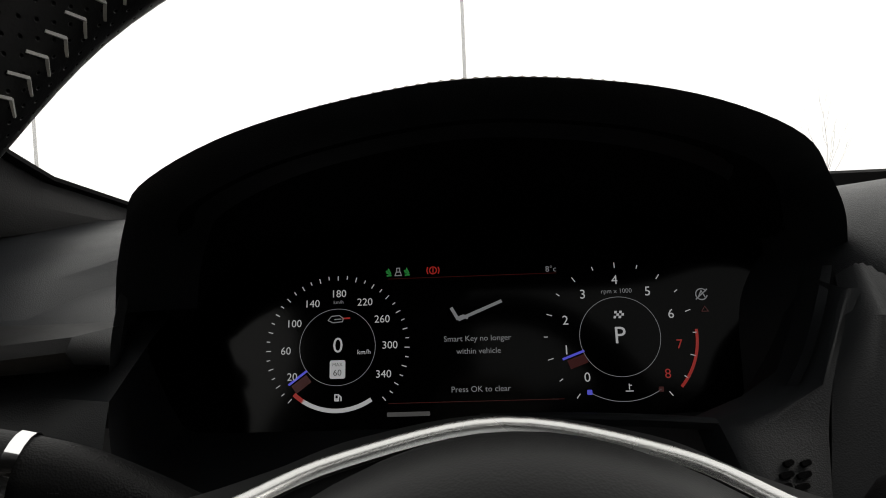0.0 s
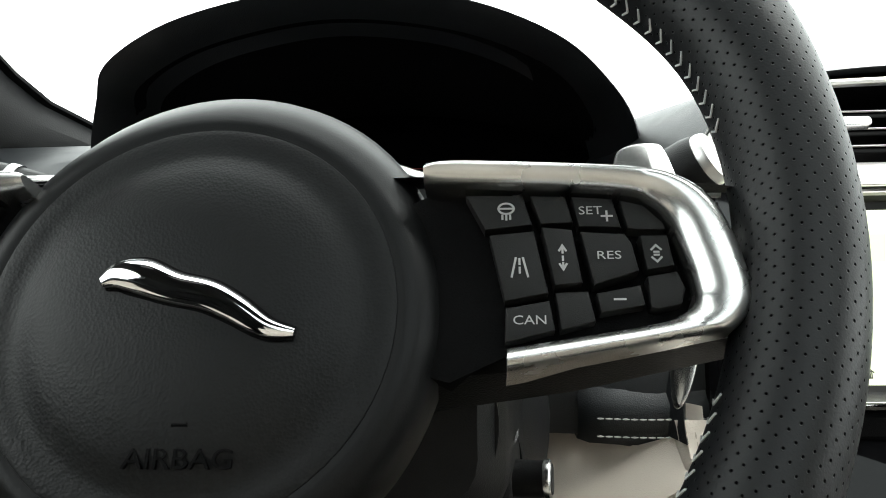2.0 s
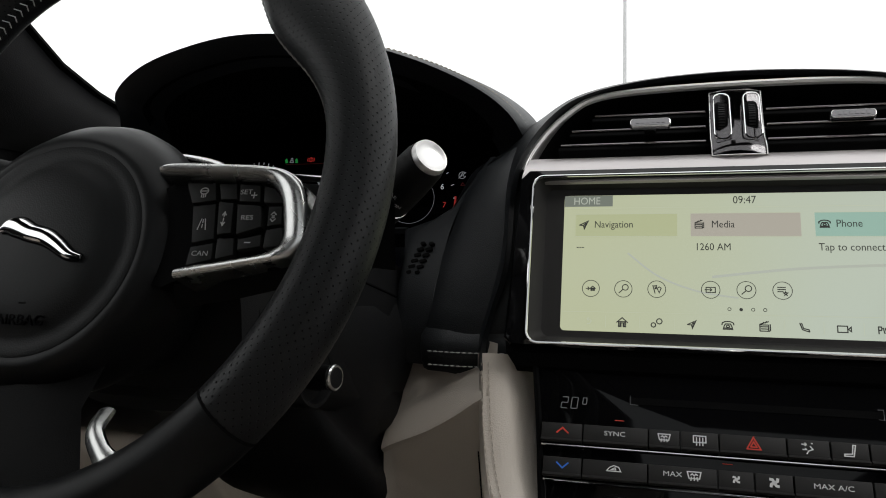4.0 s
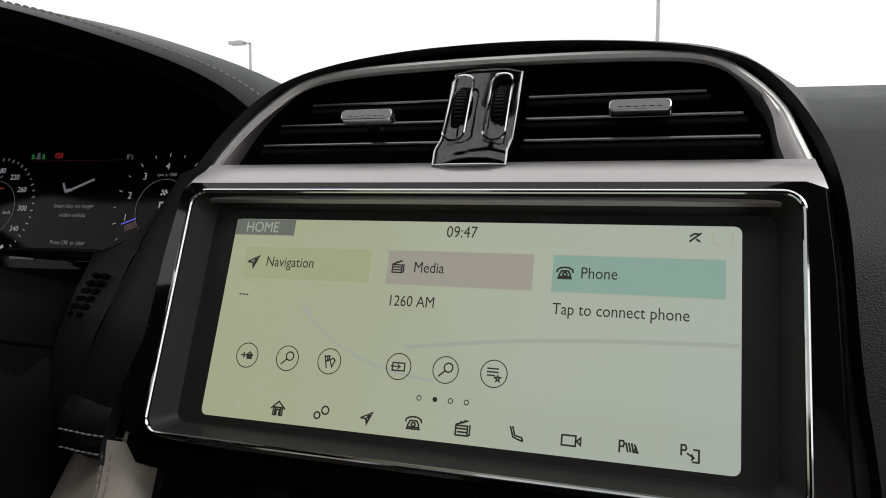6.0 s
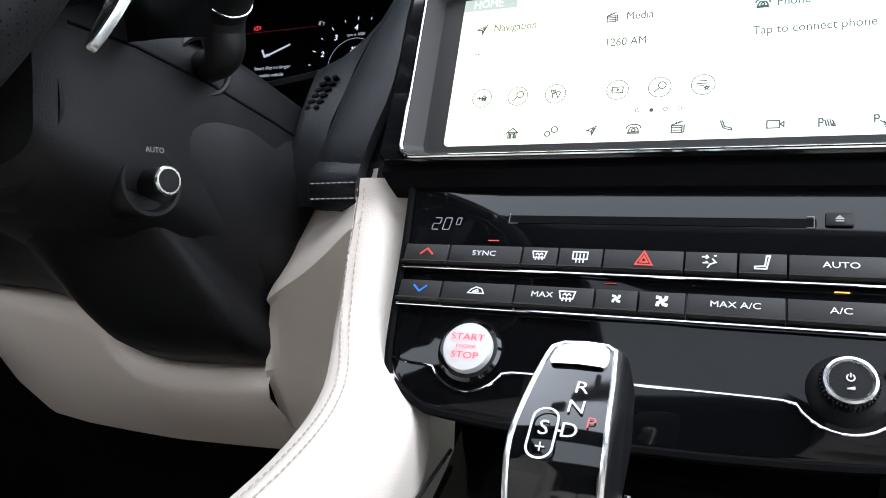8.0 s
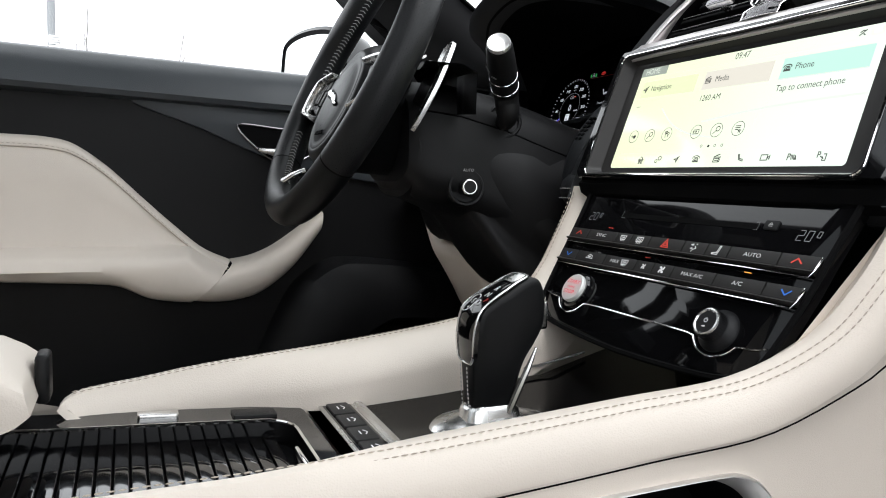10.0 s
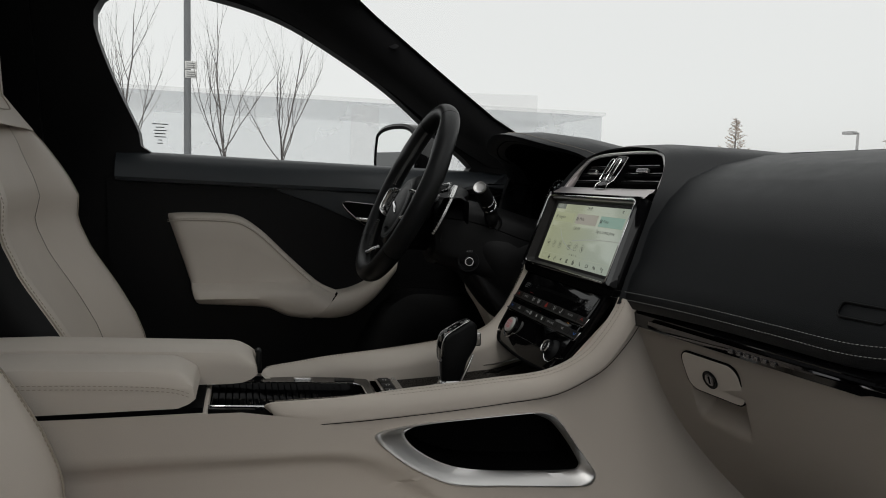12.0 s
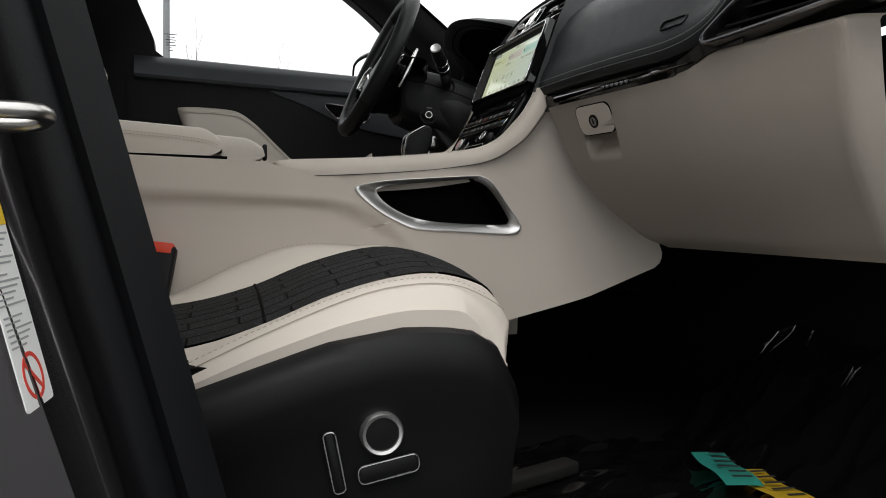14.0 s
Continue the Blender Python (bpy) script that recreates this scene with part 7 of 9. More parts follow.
# joint between the upper and lower halves of the shroud
for side in (1, -1):
    bm = bmesh.new()
    tube(bm, [(-0.355 + side * 0.0985 * g, y, zb + (zt - zb) * 0.72) for y, g, zt, zb in SHROUD[1:]], 0.0011, 6)
    under(part("shroud_joint", bm, MATTE), col)
# indicator stalk on the far side
bm = bmesh.new()
tube(bm, spline([(-0.440, -0.075, 1.048), (-0.462, -0.092, 1.070), (-0.487, -0.100, 1.0825), (-0.560, -0.108, 1.098)], 5), 0.0100, 16)
under(part("indicator_stalk", bm, PLASTIC), col)
bm = bmesh.new()
tube(bm, [(-0.4860, -0.0998, 1.0822), (-0.4895, -0.1004, 1.0832)], 0.0108, 20)
under(part("stalk_ring", bm, CHROME), col)
im = Matrix.Translation((-0.4745, -0.1080, 1.0800)) @ face((0, 0, 0), 28, 0).to_3x3().to_4x4()
under(part("stalk_sign", strokes([[(-0.2, 0.9), (-0.9, 0.5), (-0.9, -0.5), (-0.2, -0.9), (-0.2, 0.9)], [(0.1, 0.6), (1, 0.6)], [(0.1, 0), (1, 0)], [(0.1, -0.6), (1, -0.6)]], 0.0004, im @ Matrix.Diagonal((0.0024, 0.0024, 1, 1)), 0.0006), PRINT, smooth=0), col)
for k in range(2):
    under(part("stalk_mark", flat(rrect(0.004, 0.0012, 0.0003, 2), Matrix.Translation((-0.500 - 0.008 * k, -0.1100, 1.0860 + 0.0016 * k)) @ face((0, 0, 0), 28, 0).to_3x3().to_4x4(), 0.0008), PRINT, smooth=0), col)

# ---- centre console ----
con = thing("centre_console", "ivory leather centre console with a black top and a side cubby", "centre console")
# leather rails along both edges, rising beside the climate panel
RAIL = [(0.080, -0.472, 0.803), (0.083, -0.455, 0.812), (0.094, -0.36, 0.818), (0.102, -0.26, 0.826), (0.112, -0.17, 0.836), (0.130, -0.105, 0.848), (0.150, -0.066, 0.874), (0.160, -0.043, 0.905), (0.165, -0.026, 0.935), (0.167, -0.020, 0.952)]
for side in (1, -1):
    bm = bmesh.new()
    rows = []
    pts = spline(RAIL, 5)
    for k, p in enumerate(pts):
        a = Vector(pts[max(k - 1, 0)])
        b = Vector(pts[min(k + 1, len(pts) - 1)])
        t = (b - a).normalized()
        up = Vector((0, -t.z, t.y))
        w = 0.026 - 0.014 * smooth01(-0.27, -0.39, p[1])
        if p[1] > -0.09:
            w = 0.026 - 0.006 * min(1, (p[1] + 0.09) / 0.06)
        e = 1 - min(1.0, k / 6)
        w, out = w * (1 - 0.5 * e), 0.018 - 0.016 * e
        lean_in = 0.0 if p[1] < -0.09 else 0.006 * min(1, (p[1] + 0.09) / 0.06)
        c = Vector(p)
        sec = []
        if side < 0:
            c.z += 0.004 * smooth01(-0.44, -0.36, c.y)
        crown = ((0.45, -0.0005), (0.80, -0.001), (0.97, -0.005), (1.0, -0.016), (0.97, -0.030)) if side < 0 else ((0.45, -0.0015), (0.82, -0.008), (1.0, -0.020), (0.96, -0.030))
        for u, h in ((-0.80, -0.062), (-0.86, -0.026), (-0.80, -0.018), (-0.45, -0.009), (0.0, -0.001)) + crown:
            sec.append(tuple(Vector((side * (c.x + out - lean_in - w + u * w), c.y, c.z)) + up * h * (1 - 0.55 * e)))
        rows.append(sec)
    loft(bm, rows)
    rail = under(part("rail", bm, BEIGE, label="ivory leather rail with beige stitching"), con)
    bm = bmesh.new()
    for u in (0.42, 0.62):
        ln = []
        for k, p in enumerate(pts[4:], 4):
            a = Vector(pts[max(k - 1, 0)])
            b = Vector(pts[min(k + 1, len(pts) - 1)])
            t = (b - a).normalized()
            up = Vector((0, -t.z, t.y))
            ln.append(tuple(Vector((side * (p[0] - 0.008 + u * 0.026), p[1], p[2])) + up * ((-0.001 if u < 0.5 else -0.0035) if side > 0 else 0.0002 + 0.004 * smooth01(-0.44, -0.36, p[1]) * t.y)))
        stitch(bm, ln, 0.0050, 0.0036, 0.0005, (0, -0.0001, 0.0003))
    under(part("stitching", bm, THREAD_BEIGE), rail)
    # dark joint under the rail
    bm = bmesh.new()
    ln = []
    for k, p in enumerate(pts):
        a = Vector(pts[max(k - 1, 0)])
        b = Vector(pts[min(k + 1, len(pts) - 1)])
        t = (b - a).normalized()
        up = Vector((0, -t.z, t.y))
        ln.append(tuple(Vector((side * (p[0] - 0.008 + 0.0268), p[1], p[2])) + up * -0.031))
    tube(bm, ln, 0.0005, 6)
    under(part("joint", bm, MATTE), rail)

CUB = spline([(-0.331, 0.764), (-0.318, 0.773), (-0.274, 0.781), (-0.208, 0.787), (-0.127, 0.793), (-0.104, 0.792), (-0.087, 0.782), (-0.060, 0.745), (-0.037, 0.714), (-0.032, 0.701), (-0.040, 0.690), (-0.064, 0.688), (-0.150, 0.692), (-0.206, 0.694), (-0.239, 0.700), (-0.284, 0.722), (-0.317, 0.747)], 5, True)
CUB_IN = spline([(-0.291, 0.761), (-0.283, 0.769), (-0.258, 0.7745), (-0.130, 0.788), (-0.114, 0.785), (-0.091, 0.774), (-0.067, 0.745), (-0.050, 0.717), (-0.051, 0.711), (-0.061, 0.706), (-0.145, 0.707), (-0.207, 0.712), (-0.246, 0.724), (-0.277, 0.743)], 6, True)


def side_wall(y, z):
    """Outer face of the console: flares out towards the bulkhead and the floor."""
    return 0.1085 + 0.045 * max(0, min(1, (y + 0.34) / 0.4)) + 0.03 * max(0, y + 0.02) + 0.05 * max(0.0, 0.70 - z)


# right flank in strips round the cubby opening
bm = bmesh.new()
n = 160
cub = resample(CUB, n)
outl = resample([(-0.95, 0.50), (-0.10, 0.52), (0.10, 0.575), (0.252, 0.634), (0.255, 0.66), (0.235, 0.70), (0.16, 0.80), (0.06, 0.875), (0.012, 0.945), (-0.02, 0.945), (-0.055, 0.878), (-0.115, 0.822), (-0.30, 0.798), (-0.455, 0.785), (-0.47, 0.806), (-0.95, 0.812)], n)


def from_angle(p, c, a0=-2.6):
    s = sum(p[k][0] * p[(k + 1) % n][1] - p[(k + 1) % n][0] * p[k][1] for k in range(n))
    p = p if s > 0 else p[::-1]
    k = min(range(n), key=lambda i: abs(math.atan2(p[i][1] - c[1], p[i][0] - c[0]) - a0))
    return p[k:] + p[:k]


def by_angle(outer, inner, c):
    """Outer points taken at the same bearings as the inner ones, so the strips do not cross."""
    out = []
    for q in inner:
        a = math.atan2(q[1] - c[1], q[0] - c[0])
        best, m = None, len(outer)
        d = Vector((math.cos(a), math.sin(a)))
        for k in range(m):
            p0, p1 = Vector(outer[k]) - Vector(c), Vector(outer[(k + 1) % m]) - Vector(c)
            e = p1 - p0
            den = d.x * e.y - d.y * e.x
            if abs(den) < 1e-12:
                continue
            t = (p0.x * e.y - p0.y * e.x) / den
            u = (p0.x * d.y - p0.y * d.x) / den
            if t > 0 and -1e-6 <= u <= 1 + 1e-6 and (best is None or t > best):
                best = t
        out.append(tuple(Vector(c) + d * (best or 0.1)))
    return out


cc = (-0.17, 0.742)
cub = from_angle(cub, cc)
outr = by_angle(outl, cub, cc)
secs = []
for f in (0.0, 0.03, 0.06, 0.09, 0.12, 0.16, 0.20, 0.25, 0.30, 0.36, 0.42, 0.5, 0.6, 0.75, 1.0):
    row = []
    for a, b in zip(cub, outr):
        y, z = a[0] + (b[0] - a[0]) * f, a[1] + (b[1] - a[1]) * f
        x = side_wall(y, z)
        # pressed-in lower field behind a curved crease
        crease = 0.752 - 0.02 * max(0, (y + 0.62)) - 1.2 * max(0, y + 0.40) ** 2 * 2.2
        if y < -0.2 and f > 0.02:
            x -= 0.013 * smooth01(0.0, 0.02, crease - z) * smooth01(-0.2, -0.30, y)
        row.append((x, y, z))
    secs.append(row)
loft(bm, secs, closed=True)
under(part("side_panel", bm, BEIGE_PLASTIC, label="ivory side panel"), con)
bm = bmesh.new()


edge_in = by_angle(CUB_IN, cub, cc)
tr_in = [(side_wall(y, z) - 0.014, y, z) for y, z in edge_in]
loops = []
for k, out in ((-0.04, -0.001), (-0.03, 0.0022), (0.04, 0.0040), (0.14, 0.0042), (0.22, 0.0030), (0.55, -0.0045), (0.92, -0.0115)):
    loops.append([(side_wall(a[0], a[1]) + out, a[0] + (b[0] - a[0]) * k, a[1] + (b[1] - a[1]) * k) for a, b in zip(cub, edge_in)])
loft(bm, loops + [tr_in], closed=True)
under(part("cubby_frame", bm, SATIN_FRAME, label="satin metal cubby frame"), con)
bm = bmesh.new()
deep = [(x - 0.07, y, z) for x, y, z in tr_in]
loft(bm, [tr_in, deep], closed=True)
bm.faces.new([bm.verts.new(p) for p in deep])
under(part("cubby", bm, MATTE), con)
# left flank, plain
bm = bmesh.new()
secs = []
for y in np.linspace(-0.95, 0.10, 22):
    top = 0.805 if y < -0.46 else float(np.interp(y, [-0.46, -0.17, -0.105, -0.04, 0.0], [0.79, 0.812, 0.825, 0.88, 0.93]))
    secs.append([(-side_wall(y, 0.75) + 0.004, y, top), (-side_wall(y, 0.75) - 0.002, y, 0.75), (-side_wall(y, 0.6), y, 0.60), (-side_wall(y, 0.5), y, 0.45)])
loft(bm, secs)
under(part("side_panel", bm, BEIGE_PLASTIC), con)
# black top deck
bm = bmesh.new()
loft(bm, [[(-0.11, 0.0, 0.81), (0.11, 0.0, 0.81)], [(-0.098, -0.06, 0.800), (0.098, -0.06, 0.800)], [(-0.092, -0.10, 0.792), (0.092, -0.10, 0.792)], [(-0.085, -0.20, 0.788), (0.085, -0.20, 0.788)], [(-0.080, -0.30, 0.786), (0.080, -0.30, 0.786)], [(-0.079, -0.309, 0.786), (0.079, -0.309, 0.786)]])
bmesh.ops.solidify(bm, geom=bm.faces, thickness=0.01)
under(part("deck", bm, GLOSS, label="piano-black deck"), con)
for side in (1, -1):
    bm = bmesh.new()
    tube(bm, [(side * 0.081, -0.262, 0.7935), (side * 0.088, -0.20, 0.794), (side * 0.096, -0.10, 0.799), (side * 0.10, -0.05, 0.806)], 0.0012, 6)
    under(part("chrome_line", bm, SATIN), con)
# mode switch plate
bm = bmesh.new()
mp = Matrix.Translation((-0.006, -0.2885, 0.7885))
tube(bm, [(x, y, 0.0) for x, y in rrect(0.144, 0.0225, 0.004)], 0.0018, 8, True, mp, flat=0.7, up=(0, 0, 1))
under(part("switch_frame", bm, SATIN), con)
bm = bmesh.new()
prism(bm, rrect(0.142, 0.021, 0.003), -0.004, 0.001, 0, mp)
under(part("switch_base", bm, GLOSS), con)
for k in range(5):
    bm = bmesh.new()
    prism(bm, rrect(0.0250, 0.0160, 0.0015), 0.0, 0.0026, 0.0008, mp @ Matrix.Translation((-0.054 + 0.027 * k, 0, 0)))
    mk = under(part("mode_key", bm, BUTTON), con)
    under(part("key_sign", strokes([[(-0.004, 0.001), (0.0, 0.003), (0.004, 0.001)], [(-0.003, -0.002), (0.003, -0.002)]], 0.0005, mp @ Matrix.Translation((-0.054 + 0.027 * k, 0, 0)), 0.0028), PRINT, smooth=0), mk)
bm = bmesh.new()
loft(bm, [[(-0.078, -0.2685, 0.7880), (0.078, -0.2685, 0.7880)], [(-0.078, -0.2695, 0.7905), (0.078, -0.2695, 0.7905)], [(-0.078, -0.2745, 0.7912), (0.078, -0.2745, 0.7912)], [(-0.078, -0.2765, 0.7890), (0.078, -0.2765, 0.7890)]])
under(part("satin_bridge", bm, SATIN), con)

# storage tray with a ribbed roller cover
tr = thing("storage_tray", "black gloss tray with a ribbed roller cover", "tray")
bm = bmesh.new()
tm = Matrix.Translation((-0.004, -0.4425, 0.7955)) @ Matrix.Rotation(radians(-3.5), 4, "X")
ringplate(bm, resample(rrect(0.162, 0.262, 0.008), 60), resample(rrect(0.118, 0.234, 0.020, cx=0.012, cy=0.0), 60), -0.030, 0.001, tm, 0.001)
under(part("surround", bm, GLOSS), tr)
bm = bmesh.new()
tube(bm, [(x, y, 0.002) for x, y in rrect(0.116, 0.232, 0.020, cx=0.012)], 0.0010, 6, True, tm)
under(part("chrome_edge", bm, CHROME), tr)
for k in range(24):
    bm = bmesh.new()
    box(bm, (-0.046, -0.114 + 0.0092 * k, -0.014), (0.070, -0.1058 + 0.0092 * k, -0.010), 0.0007, tm)
    under(part("roller_slat", bm, GLOSS), tr)
bm = bmesh.new()
box(bm, (-0.048, -0.116, -0.029), (0.071, 0.116, -0.0145), 0, tm)
under(part("roller_bed", bm, MATTE), tr)
bm = bmesh.new()
box(bm, (0.004, 0.1075, -0.012), (0.052, 0.1110, 0.001), 0.0012, tm)
under(part("roller_handle", bm, CHROME), tr)
bm = bmesh.new()
prism(bm, rrect(0.011, 0.026, 0.002), 0.0, 0.003, 0.0008, tm @ Matrix.Translation((-0.066, 0.031, 0.001)))
under(part("release_key", bm, SATIN), tr)
bm = bmesh.new()
prism(bm, rrect(0.016, 0.030, 0.002), 0.0, 0.002, 0.0008, tm @ Matrix.Translation((-0.062, 0.0935, 0.001)))
under(part("socket_cover", bm, PLASTIC), tr)

# gear selector
gs = thing("gear_selector", "black leather gear lever with a chrome-edged gloss top", "gear lever")
bm = bmesh.new()
lathe(bm, [(0.036, 0.0), (0.034, 0.003), (0.024, 0.006), (0.015, 0.010)], Matrix.Translation((0.0, -0.192, 0.789)) @ Matrix.Diagonal((0.9, 1.28, 1, 1)))
under(part("base_plate", bm, SATIN), gs)
SIDE = spline([(-0.2120, 0.798), (-0.2140, 0.822), (-0.2155, 0.846), (-0.2145, 0.864), (-0.2105, 0.8735), (-0.2020, 0.8795), (-0.190, 0.8855), (-0.176, 0.8920), (-0.166, 0.8945), (-0.1600, 0.8900), (-0.1575, 0.878), (-0.1580, 0.862), (-0.1640, 0.848), (-0.1710, 0.836), (-0.1765, 0.818), (-0.1820, 0.798)], 4)
SIDE = [(y + 0.0015 - 0.0050 * smooth01(-0.205, -0.165, y), z) for y, z in SIDE]
bm = bmesh.new()
secs = []
for k, d in ((-1.0, 0.0052), (-0.98, 0.0026), (-0.92, 0.0008), (-0.80, 0.0), (0.80, 0.0), (0.92, 0.0008), (0.98, 0.0026), (1.0, 0.0052)):
    secs.append([(0.002 + k * float(np.interp(z, [0.797, 0.83, 0.86, 0.880, 0.894], [0.0085, 0.0105, 0.0140, 0.0148, 0.0125])), y, z) for y, z in offset(SIDE, d)])
loft(bm, secs, closed=True, caps=True)
under(part("grip", bm, LEATHER_SOFT, label="black leather grip"), gs)
# the top plate bends over from the back to the top of the grip
SPINE = [(-0.2155, 0.836), (-0.2165, 0.848), (-0.2155, 0.862), (-0.2118, 0.8728), (-0.2030, 0.8800), (-0.1910, 0.8862), (-0.1790, 0.8918), (-0.1690, 0.8950)]
SPINE = [(y + 0.0015 - 0.004 * smooth01(-0.205, -0.165, y), z) for y, z in SPINE]
SPN = resample(spline(SPINE, 5), 41, closed=False)
SPL = sum((Vector(a) - Vector(b)).length for a, b in zip(SPN, SPN[1:]))


def on_spine(u, s, h):
    """A point of the plate: u across, s along from its lower end, h out of it."""
    k = max(0.0, min(39.999, s / SPL * 40))
    i = int(k)
    a, b = Vector(SPN[i]), Vector(SPN[i + 1])
    p, t = a.lerp(b, k - i), (b - a).normalized()
    return Vector((0.002 + u, p.x - t.y * h, p.y + t.x * h))


def plate_strip(bm, s0, s1, w, h, hb=-0.003):
    rows = []
    for s in np.linspace(s0, s1, 16):
        e = min(1.0, (s - s0 + 0.001) / 0.005, (s1 - s + 0.001) / 0.005)
        ww = (w(s) if callable(w) else w) - 0.0035 * (1 - math.sqrt(max(0, 1 - (1 - e) ** 2)))
        rows.append([on_spine(-ww, s, hb), on_spine(-ww, s, h - 0.0004), on_spine(-ww * 0.9, s, h), on_spine(0, s, h + 0.0004), on_spine(ww * 0.9, s, h), on_spine(ww, s, h - 0.0004), on_spine(ww, s, hb)])
    return loft(bm, rows)


def plate_w(s):
    return float(np.interp(s / SPL, [0, 0.15, 0.45, 0.75, 1.0], [0.0112, 0.0128, 0.0136, 0.0120, 0.0098]))


bm = bmesh.new()
plate_strip(bm, 0.001, SPL * 0.99, plate_w, 0.0010)
tpl = under(part("top_plate", bm, GLOSS, label="piano-black top plate"), gs)
ring = [(plate_w(s), s) for s in np.linspace(0.004, SPL - 0.004, 18)]
ring += [(plate_w(SPL) * 0.72, SPL - 0.0008), (0.0, SPL), (-plate_w(SPL) * 0.72, SPL - 0.0008)] + [(-u, s) for u, s in ring[::-1]] + [(-0.0085, 0.0006), (0.0, 0.0), (0.0085, 0.0006)]
bm = bmesh.new()
tube(bm, [on_spine(u, s, 0.0008) for u, s in ring], 0.0009, 8, True)
under(part("chrome_edge", bm, SATIN), tpl)
bm = bmesh.new()
plate_strip(bm, SPL * 0.83, SPL * 0.968, lambda s: plate_w(s) - 0.0018, 0.0022, 0.0)
under(part("park_button", bm, SATIN), tpl)


def plate_frame(u, s):
    p = on_spine(u, s, 0.0019)
    t = (on_spine(u, s + 0.002, 0.0019) - p).normalized()
    nrm = Vector((1, 0, 0)).cross(t)
    return Matrix(((1, t.x, nrm.x, p.x), (0, t.y, nrm.y, p.y), (0, t.z, nrm.z, p.z), (0, 0, 0, 1)))


for s, u, v, z, g in (("R", 0.0034, 0.0590, 0.0072, PRINT), ("N", 0.0034, 0.0510, 0.0072, PRINT), ("D", 0.0030, 0.0425, 0.0072, PRINT), ("S", -0.0042, 0.0425, 0.0072, PRINT), ("+", -0.0042, 0.0372, 0.0056, PRINT), ("P", 0.0086, 0.0458, 0.0056, G_RED)):
    under(letters("gear_letter", s, z, plate_frame(u, v), g, None), tpl)
under(part("gear_ring", strokes([rrect(0.0074, 0.0165, 0.0036, 5) + [rrect(0.0074, 0.0165, 0.0036, 5)[0]], [(0.0040, 0.0012), (0.0050, 0.0012)]], 0.00035, plate_frame(-0.0042, 0.0412)), PRINT, smooth=0), tpl)
bm = bmesh.new()
for dx in (-0.0050, 0.0050):
    stitch(bm, [(0.002 + dx, -0.2155, 0.834), (0.002 + dx, -0.2145, 0.820), (0.002 + dx, -0.2125, 0.801)], 0.0030, 0.0021, 0.0005, (0, -0.0006, 0))
under(part("stitching", bm, THREAD), gs)
bm = bmesh.new()
loft(bm, [[(0.002 + x * g, y * g - 0.195, z) for x, y in rrect(0.026, 0.042, 0.010, 4)] for g, z in ((1.25, 0.7905), (1.05, 0.795), (0.97, 0.803), (0.80, 0.806))], closed=True, caps=True)
under(part("collar", bm, SATIN, label="satin metal collar"), gs)
bm = bmesh.new()
for sx in (-1, 1):
    tube(bm, [(0.002 + sx * 0.0135, -0.1672, 0.846), (0.002 + sx * 0.0128, -0.1725, 0.832), (0.002 + sx * 0.0120, -0.180, 0.815), (0.002 + sx * 0.0115, -0.186, 0.801)], [0.0010, 0.0022, 0.0026, 0.0028], 8)
under(part("side_strip", bm, SATIN), gs)
bm = bmesh.new()
box(bm, (-0.004, -0.006, -0.010), (0.004, 0.006, 0.010), 0.002, Matrix.Translation((0.002, -0.158, 0.866)))
under(part("release_trigger", bm, SATIN), gs)

gs.location = (-0.003, -0.003, -0.002)

# split armrest
ar = thing("armrest", "ivory leather split armrest lid on the centre console", "armrest")


def lid(x0, x1, y1, name):
    bm = bmesh.new()
    rows = []
    ys = list(np.linspace(-0.95, y1 - 0.035, 10)) + [y1 - 0.02, y1 - 0.008, y1 - 0.002, y1]
    for y in ys:
        e = max(0.0, (y - (y1 - 0.035)) / 0.035)
        top = 0.868 - 0.000 - 0.05 * max(0, y + 0.75) - 0.016 * e ** 2.2
        bot = 0.812 + 0.012 * e ** 3
        mid = (x0 + x1) / 2
        sec = []
        for u, v in ((-1, 0.0), (-1.0, 0.55), (-0.96, 0.80), (-0.86, 0.94), (-0.6, 1.0), (0.0, 1.03), (0.6, 1.0), (0.86, 0.94), (0.96, 0.80), (1.0, 0.55), (1, 0.0)):
            sec.append((mid + (x1 - x0) / 2 * u, y - (0.004 * v if e else 0), bot + (top - bot) * v))
        rows.append(sec)
    loft(bm, rows)
    bm.faces.new([v for v in bm.verts][-11:])
    return under(part(name, bm, BEIGE), ar)


lid(0.0, 0.100, -0.553, "lid")
lid(-0.100, -0.0015, -0.478, "lid")
bm = bmesh.new()
for x, y1 in ((0.1012, -0.56),):
    for dz in (0.0, 0.0045):
        stitch(bm, spline([(x - 0.0005, -0.94, 0.8445 + dz), (x, -0.75, 0.8445 + dz), (x - 0.0002, -0.60, 0.836 + dz), (x - 0.002, y1, 0.826 + dz)], 8), 0.0058, 0.0040, 0.0007, (0.0006, 0, 0))
under(part("stitching", bm, THREAD_BEIGE), ar)
bm = bmesh.new()
box(bm, (-0.103, -0.95, 0.782), (0.103, -0.54, 0.806), 0.003)
under(part("lower_body", bm, BEIGE_PLASTIC), ar)
bm = bmesh.new()
box(bm, (-0.062, -0.480, 0.818), (-0.040, -0.472, 0.848), 0.003)
under(part("lid_catch", bm, PLASTIC), ar)
bm = bmesh.new()
box(bm, (-0.1005, -0.95, 0.806), (0.1005, -0.545, 0.8125))
under(part("joint", bm, MATTE), ar)

# ---- driver's door ----
dd = thing("driver_door", "black driver's door trim with an ivory leather armrest pad", "door")

